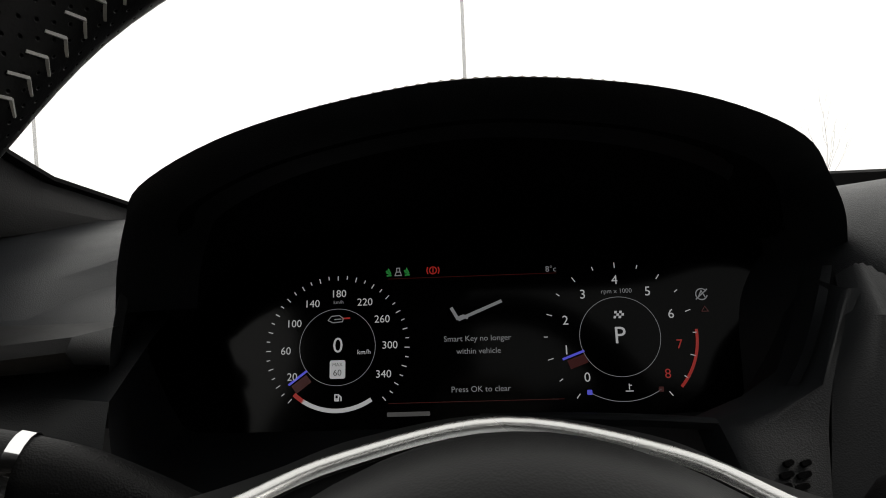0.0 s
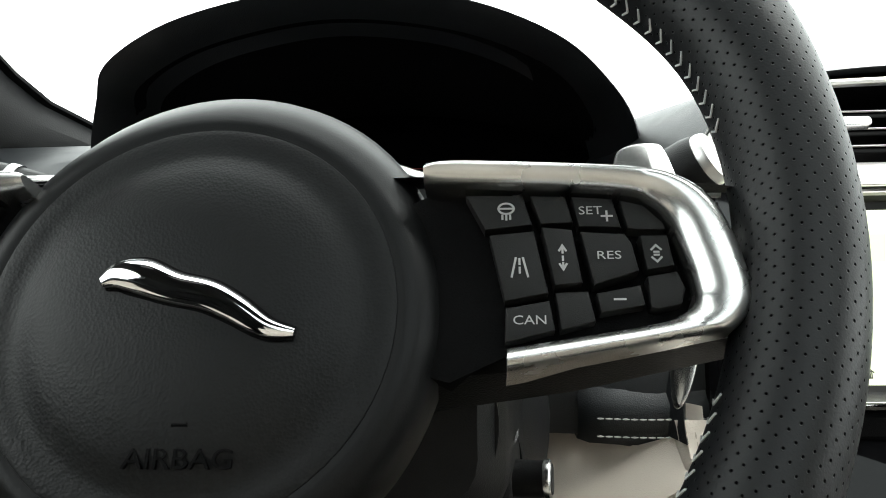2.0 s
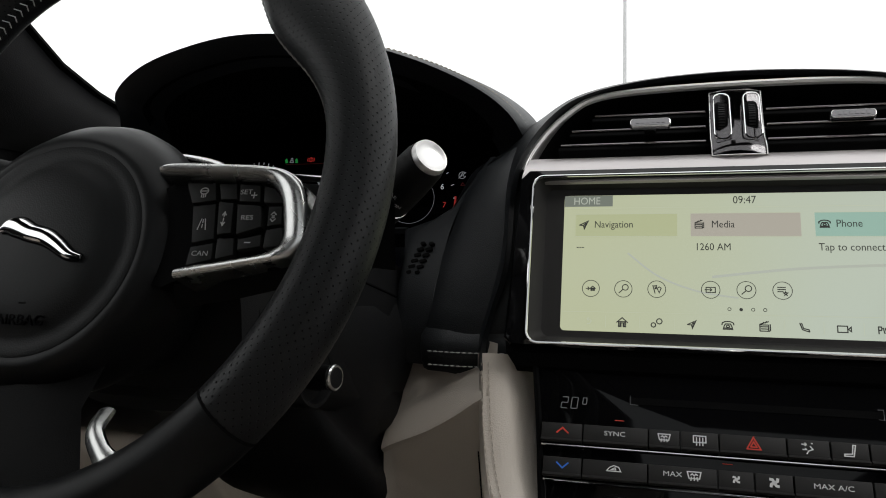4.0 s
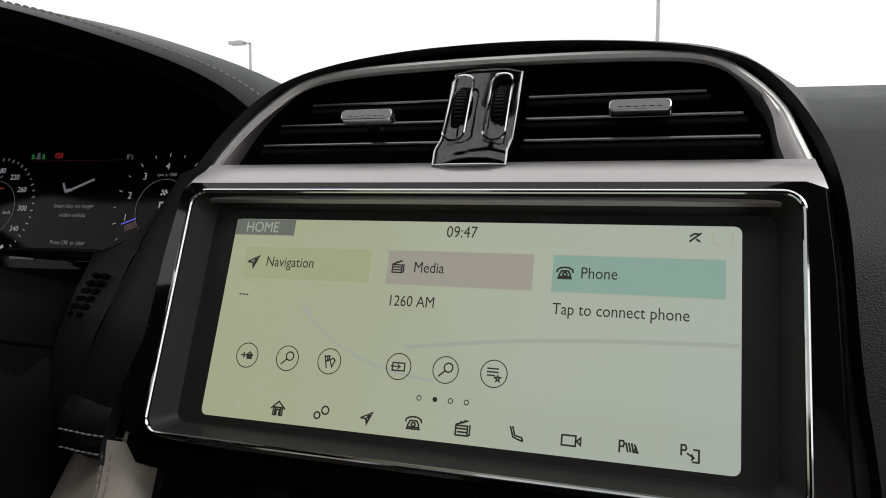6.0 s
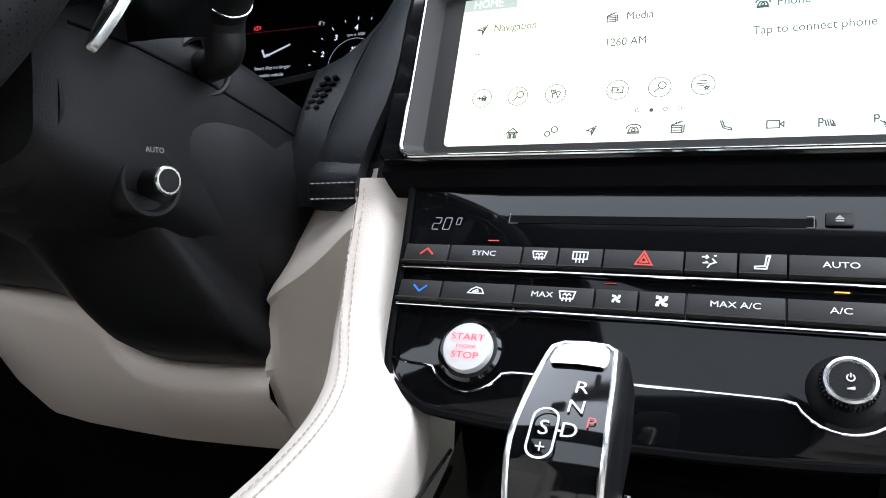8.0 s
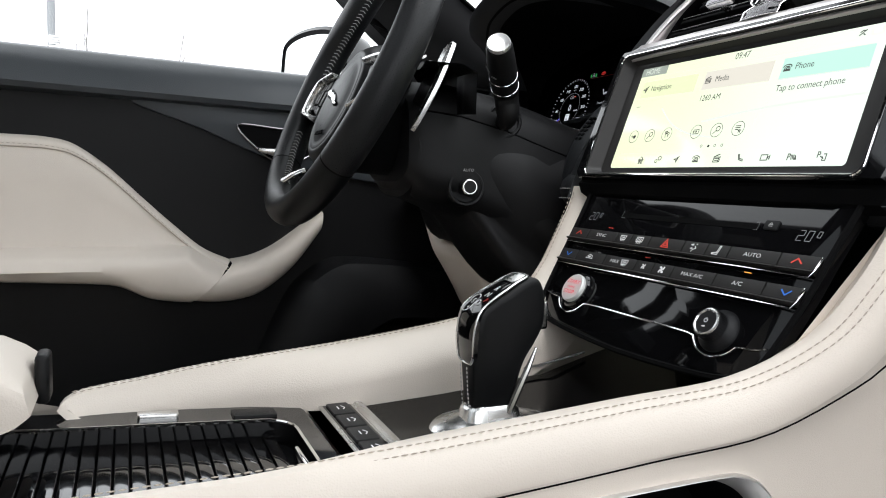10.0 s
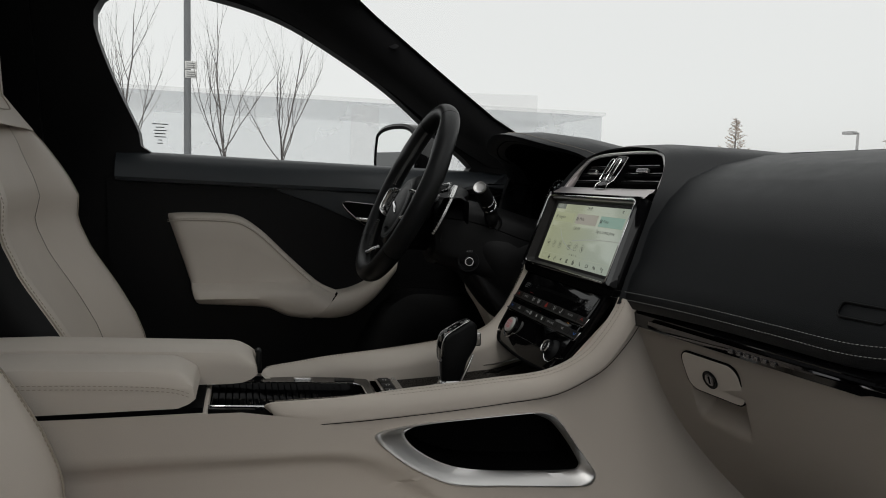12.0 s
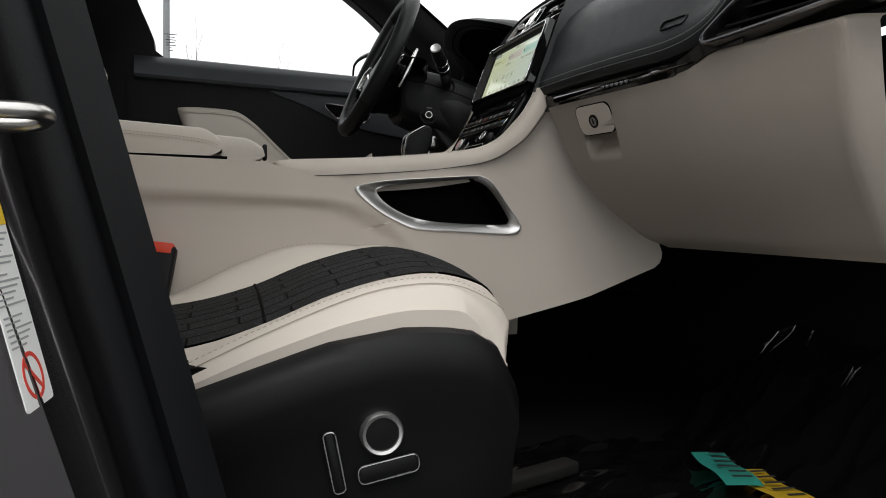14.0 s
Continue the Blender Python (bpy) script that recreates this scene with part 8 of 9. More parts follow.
bm = bmesh.new()
rows = []
for y in np.linspace(-0.78, 0.30, 24):
    f = (y + 0.78) / 1.08
    top = 1.146 - 0.026 * f
    rows.append([(-0.83, y, top + 0.002), (-0.806, y, top), (-0.790, y, top - 0.006), (-0.772, y, top - 0.030), (-0.764, y, top - 0.058), (-0.768, y, top - 0.066), (-0.79, y, top - 0.070)])
loft(bm, rows)
LEDGE = mat("grey_black_ledge", (0.032, 0.037, 0.042), 0.42, bump=0.3, size=900, vary=0.12, spec=0.45)
under(part("top_ledge", bm, LEDGE, label="grey-black top ledge below the glass"), dd)
bm = bmesh.new()
rows = []
for y in np.linspace(-0.80, 0.30, 20):
    rows.append([(-0.790, y, 1.085), (-0.792, y, 1.02), (-0.797, y, 0.92), (-0.80, y, 0.82), (-0.805, y, 0.70), (-0.80, y, 0.5), (-0.79, y, 0.32)])
loft(bm, rows)
under(part("inner_skin", bm, PLASTIC), dd)
# raised field with the handle
bm = bmesh.new()
fieldp = spline([(-0.42, 1.070), (-0.20, 1.066), (0.10, 1.060), (0.15, 0.98), (0.02, 0.95), (-0.12, 0.965), (-0.22, 0.99), (-0.32, 1.03)], 5, True)
bmm = Matrix(((0, 0, 1, -0.793), (1, 0, 0, 0), (0, 1, 0, 0), (0, 0, 0, 1)))
prism(bm, fieldp, -0.004, 0.008, 0.003, bmm)
hf = under(part("handle_field", bm, LEDGE), dd)
hand = spline([(-0.262, 1.038), (-0.20, 1.036), (-0.14, 1.030), (-0.13, 1.005), (-0.16, 0.985), (-0.20, 0.982), (-0.235, 1.005)], 5, True)
bm = bmesh.new()
tube(bm, [(x, y, 0.009) for x, y in hand], 0.0022, 8, True, bmm)
under(part("handle_frame", bm, DARK_CHROME), hf)
bm = bmesh.new()
prism(bm, offset(hand, 0.002), 0.006, 0.0088, 0, bmm)
under(part("handle_pocket", bm, MATTE), hf)
bm = bmesh.new()
tube(bm, [(-0.228, 1.000, 0.012), (-0.205, 0.997, 0.016), (-0.165, 0.999, 0.016)], [0.004, 0.0065, 0.005], 10, False, bmm)
under(part("handle", bm, SATIN, label="satin metal door handle"), hf)
# ivory pad with rolled armrest
PT = [(-0.672, 1.004), (-0.630, 1.007), (-0.581, 1.007), (-0.535, 1.005), (-0.500, 0.996), (-0.455, 0.964), (-0.407, 0.918), (-0.360, 0.874), (-0.315, 0.836), (-0.273, 0.817)]
PB = [(-0.606, 0.804), (-0.598, 0.797), (-0.57, 0.795), (-0.535, 0.793), (-0.480, 0.790), (-0.445, 0.786), (-0.425, 0.778), (-0.400, 0.766), (-0.370, 0.760), (-0.339, 0.757)]
top_l, bot_l = resample(spline(PT, 6), 46, closed=False), resample(spline(PB, 6), 46, closed=False)
bm = bmesh.new()
rows = []
a = 0.838
for k, (p, q) in enumerate(zip(top_l, bot_l)):
    y, z, low = p[0], p[1], q[1]
    e = min(1.0, k / 3.0)
    rnd = 0.024 * (1 - math.sqrt(1 - (1 - e) ** 2))
    top = min(a, z - 0.012)
    sec = [(-0.795, z + 0.001), (-0.779, z), (-0.770, z - 0.005), (-0.766, z - 0.012), (-0.766, top + (z - top) * 0.6), (-0.764, top + (z - top) * 0.28), (-0.757, top + 0.006), (-0.742, top - 0.001), (-0.726, top - 0.006),
           (-0.716, top - 0.014), (-0.712, top - 0.026), (-0.715, low + 0.016), (-0.723, low + 0.006), (-0.738, low + 0.0005), (-0.79, low)]
    rows.append([(max(-0.797, x - rnd), y + (q[0] - y) * min(1.0, max(0.0, (z - h) / (z - low))) , h) for x, h in sec])
loft(bm, rows)
bm.faces.new([v for v in bm.verts][-15:])
pad = under(part("armrest_pad", bm, BEIGE, label="ivory leather armrest pad"), dd)
bm = bmesh.new()
stitch(bm, [(-0.7665, y + 0.003, z - 0.013) for y, z in spline(PT, 4)], 0.007, 0.0045, 0.0007, (0.001, 0, 0))
under(part("stitching", bm, THREAD_BEIGE), pad)
bm = bmesh.new()
tube(bm, [(-0.765, y + 0.004, z - 0.017) for y, z in spline(PT, 4)], 0.0010, 6)
under(part("pad_seam", bm, THREAD_BEIGE), pad)
bm = bmesh.new()
rows = []
gt = resample(spline([(-0.274, 0.818), (-0.250, 0.822), (-0.228, 0.829), (-0.200, 0.843), (-0.165, 0.868), (-0.125, 0.900)], 6), 24, closed=False)
gbm = resample(spline([(-0.337, 0.757), (-0.300, 0.754), (-0.268, 0.756), (-0.228, 0.768), (-0.176, 0.808), (-0.129, 0.867)], 6), 24, closed=False)
for k, (p, q) in enumerate(zip(gt, gbm)):
    xo = -0.716 - 0.035 * (k / 23) ** 1.5 - (0.003 if k == 0 else 0.0)
    sec = [(-0.80, p[0], p[1])]
    for s in np.linspace(0, math.pi, 11):
        f = (1 - math.cos(s)) / 2
        sec.append((-0.772 + (xo + 0.772) * math.sin(s) ** 0.6, p[0] + (q[0] - p[0]) * f, p[1] + (q[1] - p[1]) * f))
    rows.append(sec + [(-0.80, q[0], q[1])])
loft(bm, rows)
under(part("pull_grip", bm, BEIGE, label="ivory pull grip"), dd)

# map pocket low on the door: rounded lip, inner lip and the bulge above it
BIN = spline([(-0.150, 0.42), (-0.118, 0.52), (-0.084, 0.598), (-0.053, 0.649), (0.002, 0.686), (0.055, 0.691), (0.16, 0.680), (0.28, 0.66)], 5)
bm = bmesh.new()
loft(bm, [[(-0.742, y + 0.004, z - 0.012) for y, z in BIN], [(-0.734, y, z) for y, z in BIN], [(-0.726, y, z + 0.001) for y, z in BIN], [(-0.720, y + 0.003, z - 0.006) for y, z in BIN], [(-0.722, y + 0.02, z - 0.04) for y, z in BIN], [(-0.735, y + 0.06, z - 0.14) for y, z in BIN], [(-0.78, y + 0.07, z - 0.30) for y, z in BIN]])
under(part("map_pocket", bm, PLASTIC, label="grey-black moulded map pocket"), dd)
bm = bmesh.new()
BULGE = [(y * 0.97 - 0.014, z + 0.018) for y, z in BIN]
loft(bm, [[(-0.80, y - 0.10, z + 0.11) for y, z in BULGE], [(-0.765, y - 0.085, z + 0.10) for y, z in BULGE], [(-0.748, y - 0.06, z + 0.07) for y, z in BULGE], [(-0.742, y - 0.02, z + 0.03) for y, z in BULGE], [(-0.746, y, z + 0.004) for y, z in BULGE], [(-0.756, y + 0.003, z - 0.004) for y, z in BULGE], [(-0.80, y + 0.006, z - 0.006) for y, z in BULGE]])
under(part("pocket_bulge", bm, PLASTIC), dd)
for k in range(5):
    bm = bmesh.new()
    box(bm, (-0.796, -0.062 + 0.0095 * k, 0.774), (-0.788, -0.056 + 0.0095 * k, 0.800), 0.002)
    under(part("speaker_slot", bm, MATTE), dd)

# window marks: plain bars
wm = Matrix(((0, 0, 1, -0.8315), (1, 0, 0, -0.690), (0, 1, 0, 1.190), (0, 0, 0, 1)))
bm = bmesh.new()
for k, w in enumerate((0.036, 0.020, 0.028, 0.024, 0.026, 0.008, 0.012)):
    prism(bm, [(-w / 2, 0.022 - 0.0075 * k), (w / 2, 0.022 - 0.0075 * k), (w / 2, 0.0242 - 0.0075 * k), (-w / 2, 0.0242 - 0.0075 * k)], 0, 0.0004, 0, wm)
pmk = part("window_print", bm, INK, smooth=0, kind="stuff")
pmk.parent = bpy.data.objects["window_1"]

# ---- door mirror ----
dm = thing("door_mirror", "black door mirror with bright glass outside the driver's window", "mirror")
MM = face((-1.045, -0.074, 1.182), -2, 24) @ Matrix.Diagonal((0.95, 0.98, 1, 1))
mo = spline([(-0.110, -0.070), (0.0, -0.080), (0.085, -0.076), (0.108, -0.05), (0.112, 0.0), (0.100, 0.050), (0.06, 0.074), (-0.02, 0.078), (-0.085, 0.064), (-0.110, 0.03)], 6, True)
bm = bmesh.new()
loft(bm, [[(x, y, 0.004) for x, y in offset(mo, 0.015)], [(x, y, 0.009) for x, y in offset(mo, 0.007)], [(x, y, 0.004) for x, y in mo], [(x * 1.02, y * 1.02, -0.03) for x, y in mo], [(x * 0.9, y * 0.88, -0.075) for x, y in mo], [(x * 0.5, y * 0.5, -0.10) for x, y in mo]], closed=True, caps=True, m=MM)
under(part("housing", bm, GLOSS), dm)
MIRROR = mat("mirror_glass", (0.86, 0.88, 0.88), 0.01, 1.0)
bm = bmesh.new()
prism(bm, offset(mo, 0.016), 0.003, 0.0055, 0, MM)
under(part("glass", bm, MIRROR), dm)
bm = bmesh.new()
loft(bm, [[(-0.93, -0.06, 1.09), (-0.93, 0.02, 1.09), (-0.93, 0.02, 1.12), (-0.93, -0.06, 1.12)], [(-0.83, 0.0, 1.07), (-0.83, 0.08, 1.07), (-0.83, 0.08, 1.11), (-0.83, 0.0, 1.11)]], closed=True, caps=True)
under(part("arm", bm, GLOSS), dm)
bm = bmesh.new()
box(bm, (-0.955, -0.10, 1.085), (-0.925, -0.085, 1.115), 0.004)
under(part("foot_trim", bm, SATIN), dm)

# ---- seats ----
FRONT_EDGE = ([0.60, 0.65, 0.70, 0.75, 0.80, 0.87, 0.94, 1.00, 1.05, 1.09, 1.15, 1.23, 1.33, 1.43, 1.47], [-0.72, -0.705, -0.692, -0.695, -0.715, -0.755, -0.800, -0.826, -0.823, -0.840, -0.872, -0.925, -0.930, -0.950, -0.975])
HALF = ([0.60, 0.70, 0.85, 0.97, 1.05, 1.12, 1.18, 1.23, 1.30, 1.40, 1.45, 1.475], [0.215, 0.245, 0.262, 0.258, 0.262, 0.225, 0.165, 0.135, 0.132, 0.128, 0.112, 0.07])
DEEP = ([0.60, 0.75, 1.00, 1.12, 1.20, 1.26, 1.47], [0.045, 0.060, 0.055, 0.035, 0.010, -0.012, -0.006])


def seat(cx, label, insert, door_side, lift=0.0):
    st = thing("front_seat", label, "seat", group="front seats", at=(cx, -0.55, 0.30))
    zs = list(np.linspace(0.60, 1.475, 44))
    cols = [(-1.0, 0.62), (-1.0, 0.40), (-0.99, 0.20), (-0.95, 0.05), (-0.88, 0.0), (-0.80, 0.03), (-0.70, 0.35), (-0.60, 0.75), (-0.54, 0.98)]

    def section(z, us):
        fb, w, d = (float(np.interp(z, *t)) for t in (FRONT_EDGE, HALF, DEEP))
        back = fb - 0.125 - 0.02 * math.sin((z - 0.6) * 3)
        out = []
        for u, k in us:
            y = fb - d * k if k <= 1 and abs(u) < 0.82 else fb - (fb - back) * k if abs(u) > 0.98 else fb - 0.06 * k
            out.append((cx + u * w, y, z))
        return out
    # bolsters left and right
    for s in (1, -1):
        bm = bmesh.new()
        loft(bm, [section(z, [(u * s, k) for u, k in cols[3:]]) for z in zs if z < 1.20])
        bb = under(part("back_bolster", bm, BEIGE), st)
        bm = bmesh.new()
        loft(bm, [section(z, [(u * s, k) for u, k in cols[:4]]) for z in zs if z < 1.20])
        under(part("back_side", bm, LEATHER_FINE, label="black side of the backrest"), st)
        bm = bmesh.new()
        ln = [section(z, [(s * -0.905, 0.04)])[0] for z in zs if z < 1.2]
        stitch(bm, [(x, y + 0.002, z) for x, y, z in ln], 0.0065, 0.0045, 0.0008, (0, 0.001, 0))
        under(part("stitching", bm, THREAD_BEIGE), bb)
        bm = bmesh.new()
        tube(bm, [(x, y + 0.002, z) for x, y, z in [section(z, [(s * -0.935, 0.045)])[0] for z in zs if z < 1.2]], 0.0011, 5)
        under(part("piping", bm, THREAD_BEIGE), bb)
    bm = bmesh.new()
    mid = [(-0.545, 1.0), (-0.40, 1.04), (-0.2, 1.0), (0.0, 0.98), (0.2, 1.0), (0.40, 1.04), (0.545, 1.0)]
    loft(bm, [section(z, [(u, min(k, 1.0)) for u, k in mid]) for z in zs if z < 1.20])
    under(part("back_centre", bm, BEIGE), st)
    # one-piece headrest
    bm = bmesh.new()
    head = [(-1.0, 1.0), (-1.0, 0.5), (-0.97, 0.14), (-0.85, 0.02), (-0.55, 0.0), (0.0, 0.0), (0.55, 0.0), (0.85, 0.02), (0.97, 0.14), (1.0, 0.5), (1.0, 1.0)]
    rows = []
    for z in [q for q in zs if q > 1.165]:
        fb, w = float(np.interp(z, *FRONT_EDGE)), float(np.interp(z, *HALF))
        rows.append([(cx + u * w, fb + 0.008 - 0.10 * k, z) for u, k in head])
    loft(bm, [r[2:-2] for r in rows])
    bm.faces.new([v for v in bm.verts][-7:])
    hr = under(part("headrest", bm, BEIGE, label="integrated ivory headrest"), st)
    for a, b in ((0, 3), (8, 11)):
        bm = bmesh.new()
        loft(bm, [r[a:b] for r in rows])
        under(part("headrest_side", bm, LEATHER_FINE, label="black side of the headrest"), hr)
    bm = bmesh.new()
    tube(bm, [(cx + u, float(np.interp(z, *FRONT_EDGE)) + 0.0095, z) for u, z in spline([(-0.09, 1.46), (-0.088, 1.30), (-0.084, 1.215), (-0.05, 1.20), (0.05, 1.20), (0.084, 1.215), (0.088, 1.30), (0.09, 1.46)], 5)], 0.0012, 5)
    under(part("headrest_seam", bm, THREAD_BEIGE), hr)
    bm = bmesh.new()
    rows = []
    for z in zs:
        fb, w = float(np.interp(z, *FRONT_EDGE)), float(np.interp(z, *HALF))
        back = fb - 0.115 - 0.02 * math.sin((z - 0.6) * 3)
        rows.append([(cx - w * 1.0, back + 0.05, z), (cx - w * 1.005, back, z), (cx - w * 0.9, back - 0.018, z), (cx, back - 0.025, z), (cx + w * 0.9, back - 0.018, z), (cx + w * 1.005, back, z), (cx + w * 1.0, back + 0.05, z)])
    loft(bm, rows)
    under(part("back_shell", bm, PLASTIC), st)
    # cushion
    YS = list(np.linspace(-0.76, -0.30, 24)) + [-0.285, -0.27, -0.257, -0.245, -0.236, -0.228, -0.222, -0.217, -0.214, -0.212]

    def eased(tab):
        p = spline(list(zip(*tab)), 5)
        return [q[0] for q in p], [q[1] for q in p]

    mz = ([-0.76, -0.62, -0.514, -0.43, -0.345, -0.288, -0.24, -0.222, -0.212], [0.570, 0.574, 0.599, 0.634, 0.658, 0.661, 0.648, 0.634, 0.615])
    bz_in = ([-0.76, -0.625, -0.547, -0.478, -0.426, -0.371, -0.334, -0.28, -0.25, -0.22, -0.212], [0.55, 0.59, 0.628, 0.657, 0.669, 0.669, 0.666, 0.660, 0.648, 0.625, 0.60])
    mz, bz_in = (mz[0], [z + lift for z in mz[1]]), (bz_in[0], [z + lift for z in bz_in[1]])
    bz_out = ([-0.76, -0.62, -0.583, -0.521, -0.431, -0.368, -0.302, -0.253, -0.225, -0.212], [z + lift for z in (0.53, 0.548, 0.562, 0.591, 0.628, 0.645, 0.647, 0.628, 0.606, 0.590)])
    mz, bz_in, bz_out = eased(mz), eased(bz_in), eased(bz_out)
    for s in (1, -1):
        bm = bmesh.new()
        rows = []
        bz = bz_out if s * door_side > 0 else bz_in
        drop = 0.014 if s * door_side > 0 else -0.004
        for y in YS:
            m_, b_ = float(np.interp(y, *mz)) - drop, float(np.interp(y, *bz))
            if s * door_side < 0:
                b_ = max(b_, m_ + 0.003)
            low = float(np.interp(y, [-0.74, -0.577, -0.522, -0.435, -0.361, -0.29, -0.255, -0.232], [0.49, 0.535, 0.556, 0.580, 0.590, 0.586, 0.565, 0.53])) if s * door_side > 0 else 0.56
            low = low - (0.012 if y > -0.232 else 0)
            rows.append([(cx + s * u, y - 0.030 * smooth01(0.165, 0.24, u) * smooth01(-0.32, -0.214, y), z) for u, z in ((0.134, m_ + 0.001), (0.150, m_ + 0.35 * (b_ - m_) + 0.003), (0.175, m_ + 0.85 * (b_ - m_)), (0.200, b_), (0.222, b_ - 0.010), (0.236, b_ - 0.035), (0.241, (b_ + low) / 2), (0.239, low))])
        loft(bm, rows)
        v = [q for q in bm.verts][-8:]
        w2 = [bm.verts.new((q.co.x, q.co.y - 0.004, 0.535)) for q in v]
        for a in range(7):
            bm.faces.new((v[a], v[a + 1], w2[a + 1], w2[a]))
        cb = under(part("cushion_bolster", bm, BEIGE, smooth=85), st)
        bm = bmesh.new()
        ln = []
        for y in [q for q in YS if -0.60 < q < -0.235]:
            b_ = float(np.interp(y, *bz))
            ln.append((cx + s * 0.2120, y - (0.008 if y > -0.23 else 0), b_ - 0.0035))
        tube(bm, ln, 0.0007, 5)
        under(part("piping", bm, THREAD_BEIGE), cb)
        bm = bmesh.new()
        stitch(bm, [(cx + s * 0.196, y, float(np.interp(y, *bz)) + 0.0006) for y in np.linspace(-0.62, -0.25, 20)], 0.0070, 0.0045, 0.0006, (0, 0, 0.0008))
        under(part("stitching", bm, THREAD_BEIGE), cb)
    bm = bmesh.new()
    rows = []
    for y in YS:
        z = float(np.interp(y, *mz))
        rows.append([(cx + u, y + (0.004 if y > -0.22 else 0) * (1 - (u / 0.135) ** 2), z + 0.007 * (1 - (u / 0.135) ** 2) + 0.003 - 0.009 * (u * door_side / 0.135) - 0.004) for u in np.linspace(-0.1355, 0.1355, 13)])
    rows.append([(x, y - 0.002, 0.53) for x, y, z in rows[-1]])
    loft(bm, rows)
    cc_ = under(part("cushion_centre", bm, insert, label="dark woven cushion centre" if insert is INSERT else ""), st)
    bm = bmesh.new()
    zc = float(np.interp(-0.505, *mz))
    tube(bm, [(cx + u, -0.505, zc - 0.0012 + 0.007 * (1 - (u / 0.135) ** 2) - 0.009 * (u * door_side / 0.135)) for u in np.linspace(-0.135, 0.135, 11)], 0.0022, 6)
    under(part("cross_seam", bm, MATTE), cc_)
    # side cladding towards the door
    bm = bmesh.new()
    rows = []
    for y in np.linspace(-0.74, -0.232, 20):
        top = float(np.interp(y, [-0.74, -0.58, -0.45, -0.36, -0.29, -0.25, -0.232], [0.50, 0.543, 0.586, 0.601, 0.597, 0.575, 0.535]))
        e = 0.03 * max(0, (y + 0.27) / 0.04)
        rows.append([(cx + door_side * (u - e * 0.5), y, z) for u, z in ((0.238, top), (0.256, top - 0.004), (0.268, top - 0.020), (0.270, top - 0.050), (0.258, top - 0.085), (0.256, 0.44), (0.252, 0.40), (0.235, 0.385))])
    loft(bm, rows)
    v = [q for q in bm.verts][-8:]
    bm.faces.new(v)
    under(part("side_cladding", bm, PLASTIC, label="black plastic side cladding"), st)
    bm = bmesh.new()
    box(bm, (cx - 0.22, -0.72, 0.36), (cx + 0.22, -0.26, 0.56))
    under(part("seat_base", bm, MATTE), st)
    for dx in (-0.20, 0.20):
        bm = bmesh.new()
        box(bm, (cx + dx - 0.018, -0.80, 0.30), (cx + dx + 0.018, -0.17, 0.335), 0.006)
        under(part("seat_rail", bm, MATTE if dx * door_side < 0 else PLASTIC), st)
    if door_side > 0:
        bm = bmesh.new()
        box(bm, (-0.017, -0.11, -0.011), (0.017, 0.11, 0.011), 0.006, Matrix.Translation((0.376, -0.120, 0.327)) @ Matrix.Rotation(radians(20), 4, "Z"))
        under(part("rail_cover", bm, BUTTON, label="grey seat rail cover"), st)
        sm = Matrix(((0, 0, 1, cx + 0.2575), (1, 0, 0, 0), (0, 1, 0, 0), (0, 0, 0, 1)))
        bm = bmesh.new()
        lathe(bm, [(0.0232, 0.0), (0.0232, 0.007), (0.0212, 0.0105), (0.0180, 0.0095), (0.0172, 0.006)], sm @ Matrix.Translation((-0.392, 0.491, 0)))
        under(part("knob_ring", bm, SATIN_FRAME, label="satin ring"), st)
        bm = bmesh.new()
        lathe(bm, [(0.0183, 0.005), (0.0183, 0.0075), (0.0, 0.0085)], sm @ Matrix.Translation((-0.392, 0.491, 0)))
        under(part("lumbar_knob", bm, PLASTIC), st)
        def tilted(w, h, r, y, z, deg):
            c, s = math.cos(radians(deg)), math.sin(radians(deg))
            return [(y + c * u - s * v, z + s * u + c * v) for u, v in rrect(w, h, r)]
        for name, poly in (("recline_switch", tilted(0.0125, 0.066, 0.005, -0.442, 0.464, 12)), ("slide_switch", tilted(0.066, 0.019, 0.007, -0.384, 0.453, 10))):
            bm = bmesh.new()
            prism(bm, offset(poly, 0.0012), 0.0, 0.008, 0.002, sm)
            swi = under(part(name, bm, PLASTIC), st)
            bm = bmesh.new()
            tube(bm, [(x, y, 0.0068) for x, y in poly], 0.0012, 6, True, sm)
            under(part("switch_edge", bm, SATIN), swi)
    return st


seat(0.36, "ivory leather passenger seat with a dark woven cushion centre", INSERT, 1)
seat(-0.37, "ivory leather driver's seat with an integrated headrest", BEIGE, -1, 0.052)

# belt buckle beside the console
bk = thing("belt_buckle", "black seat belt buckle with a red release button", "belt buckle", at=(0.135, -0.65, 0.60))
bkm = Matrix.Translation((0.128, -0.652, 0.630)) @ Euler((radians(-18), radians(6), radians(80))).to_matrix().to_4x4()
bm = bmesh.new()
box(bm, (-0.026, -0.012, -0.07), (0.026, 0.012, 0.036), 0.006, bkm)
under(part("body", bm, PLASTIC), bk)
bm = bmesh.new()
box(bm, (-0.022, -0.0125, 0.020), (0.022, 0.0125, 0.0400), 0.004, bkm)
under(part("release_button", bm, RED, label="red release button"), bk)

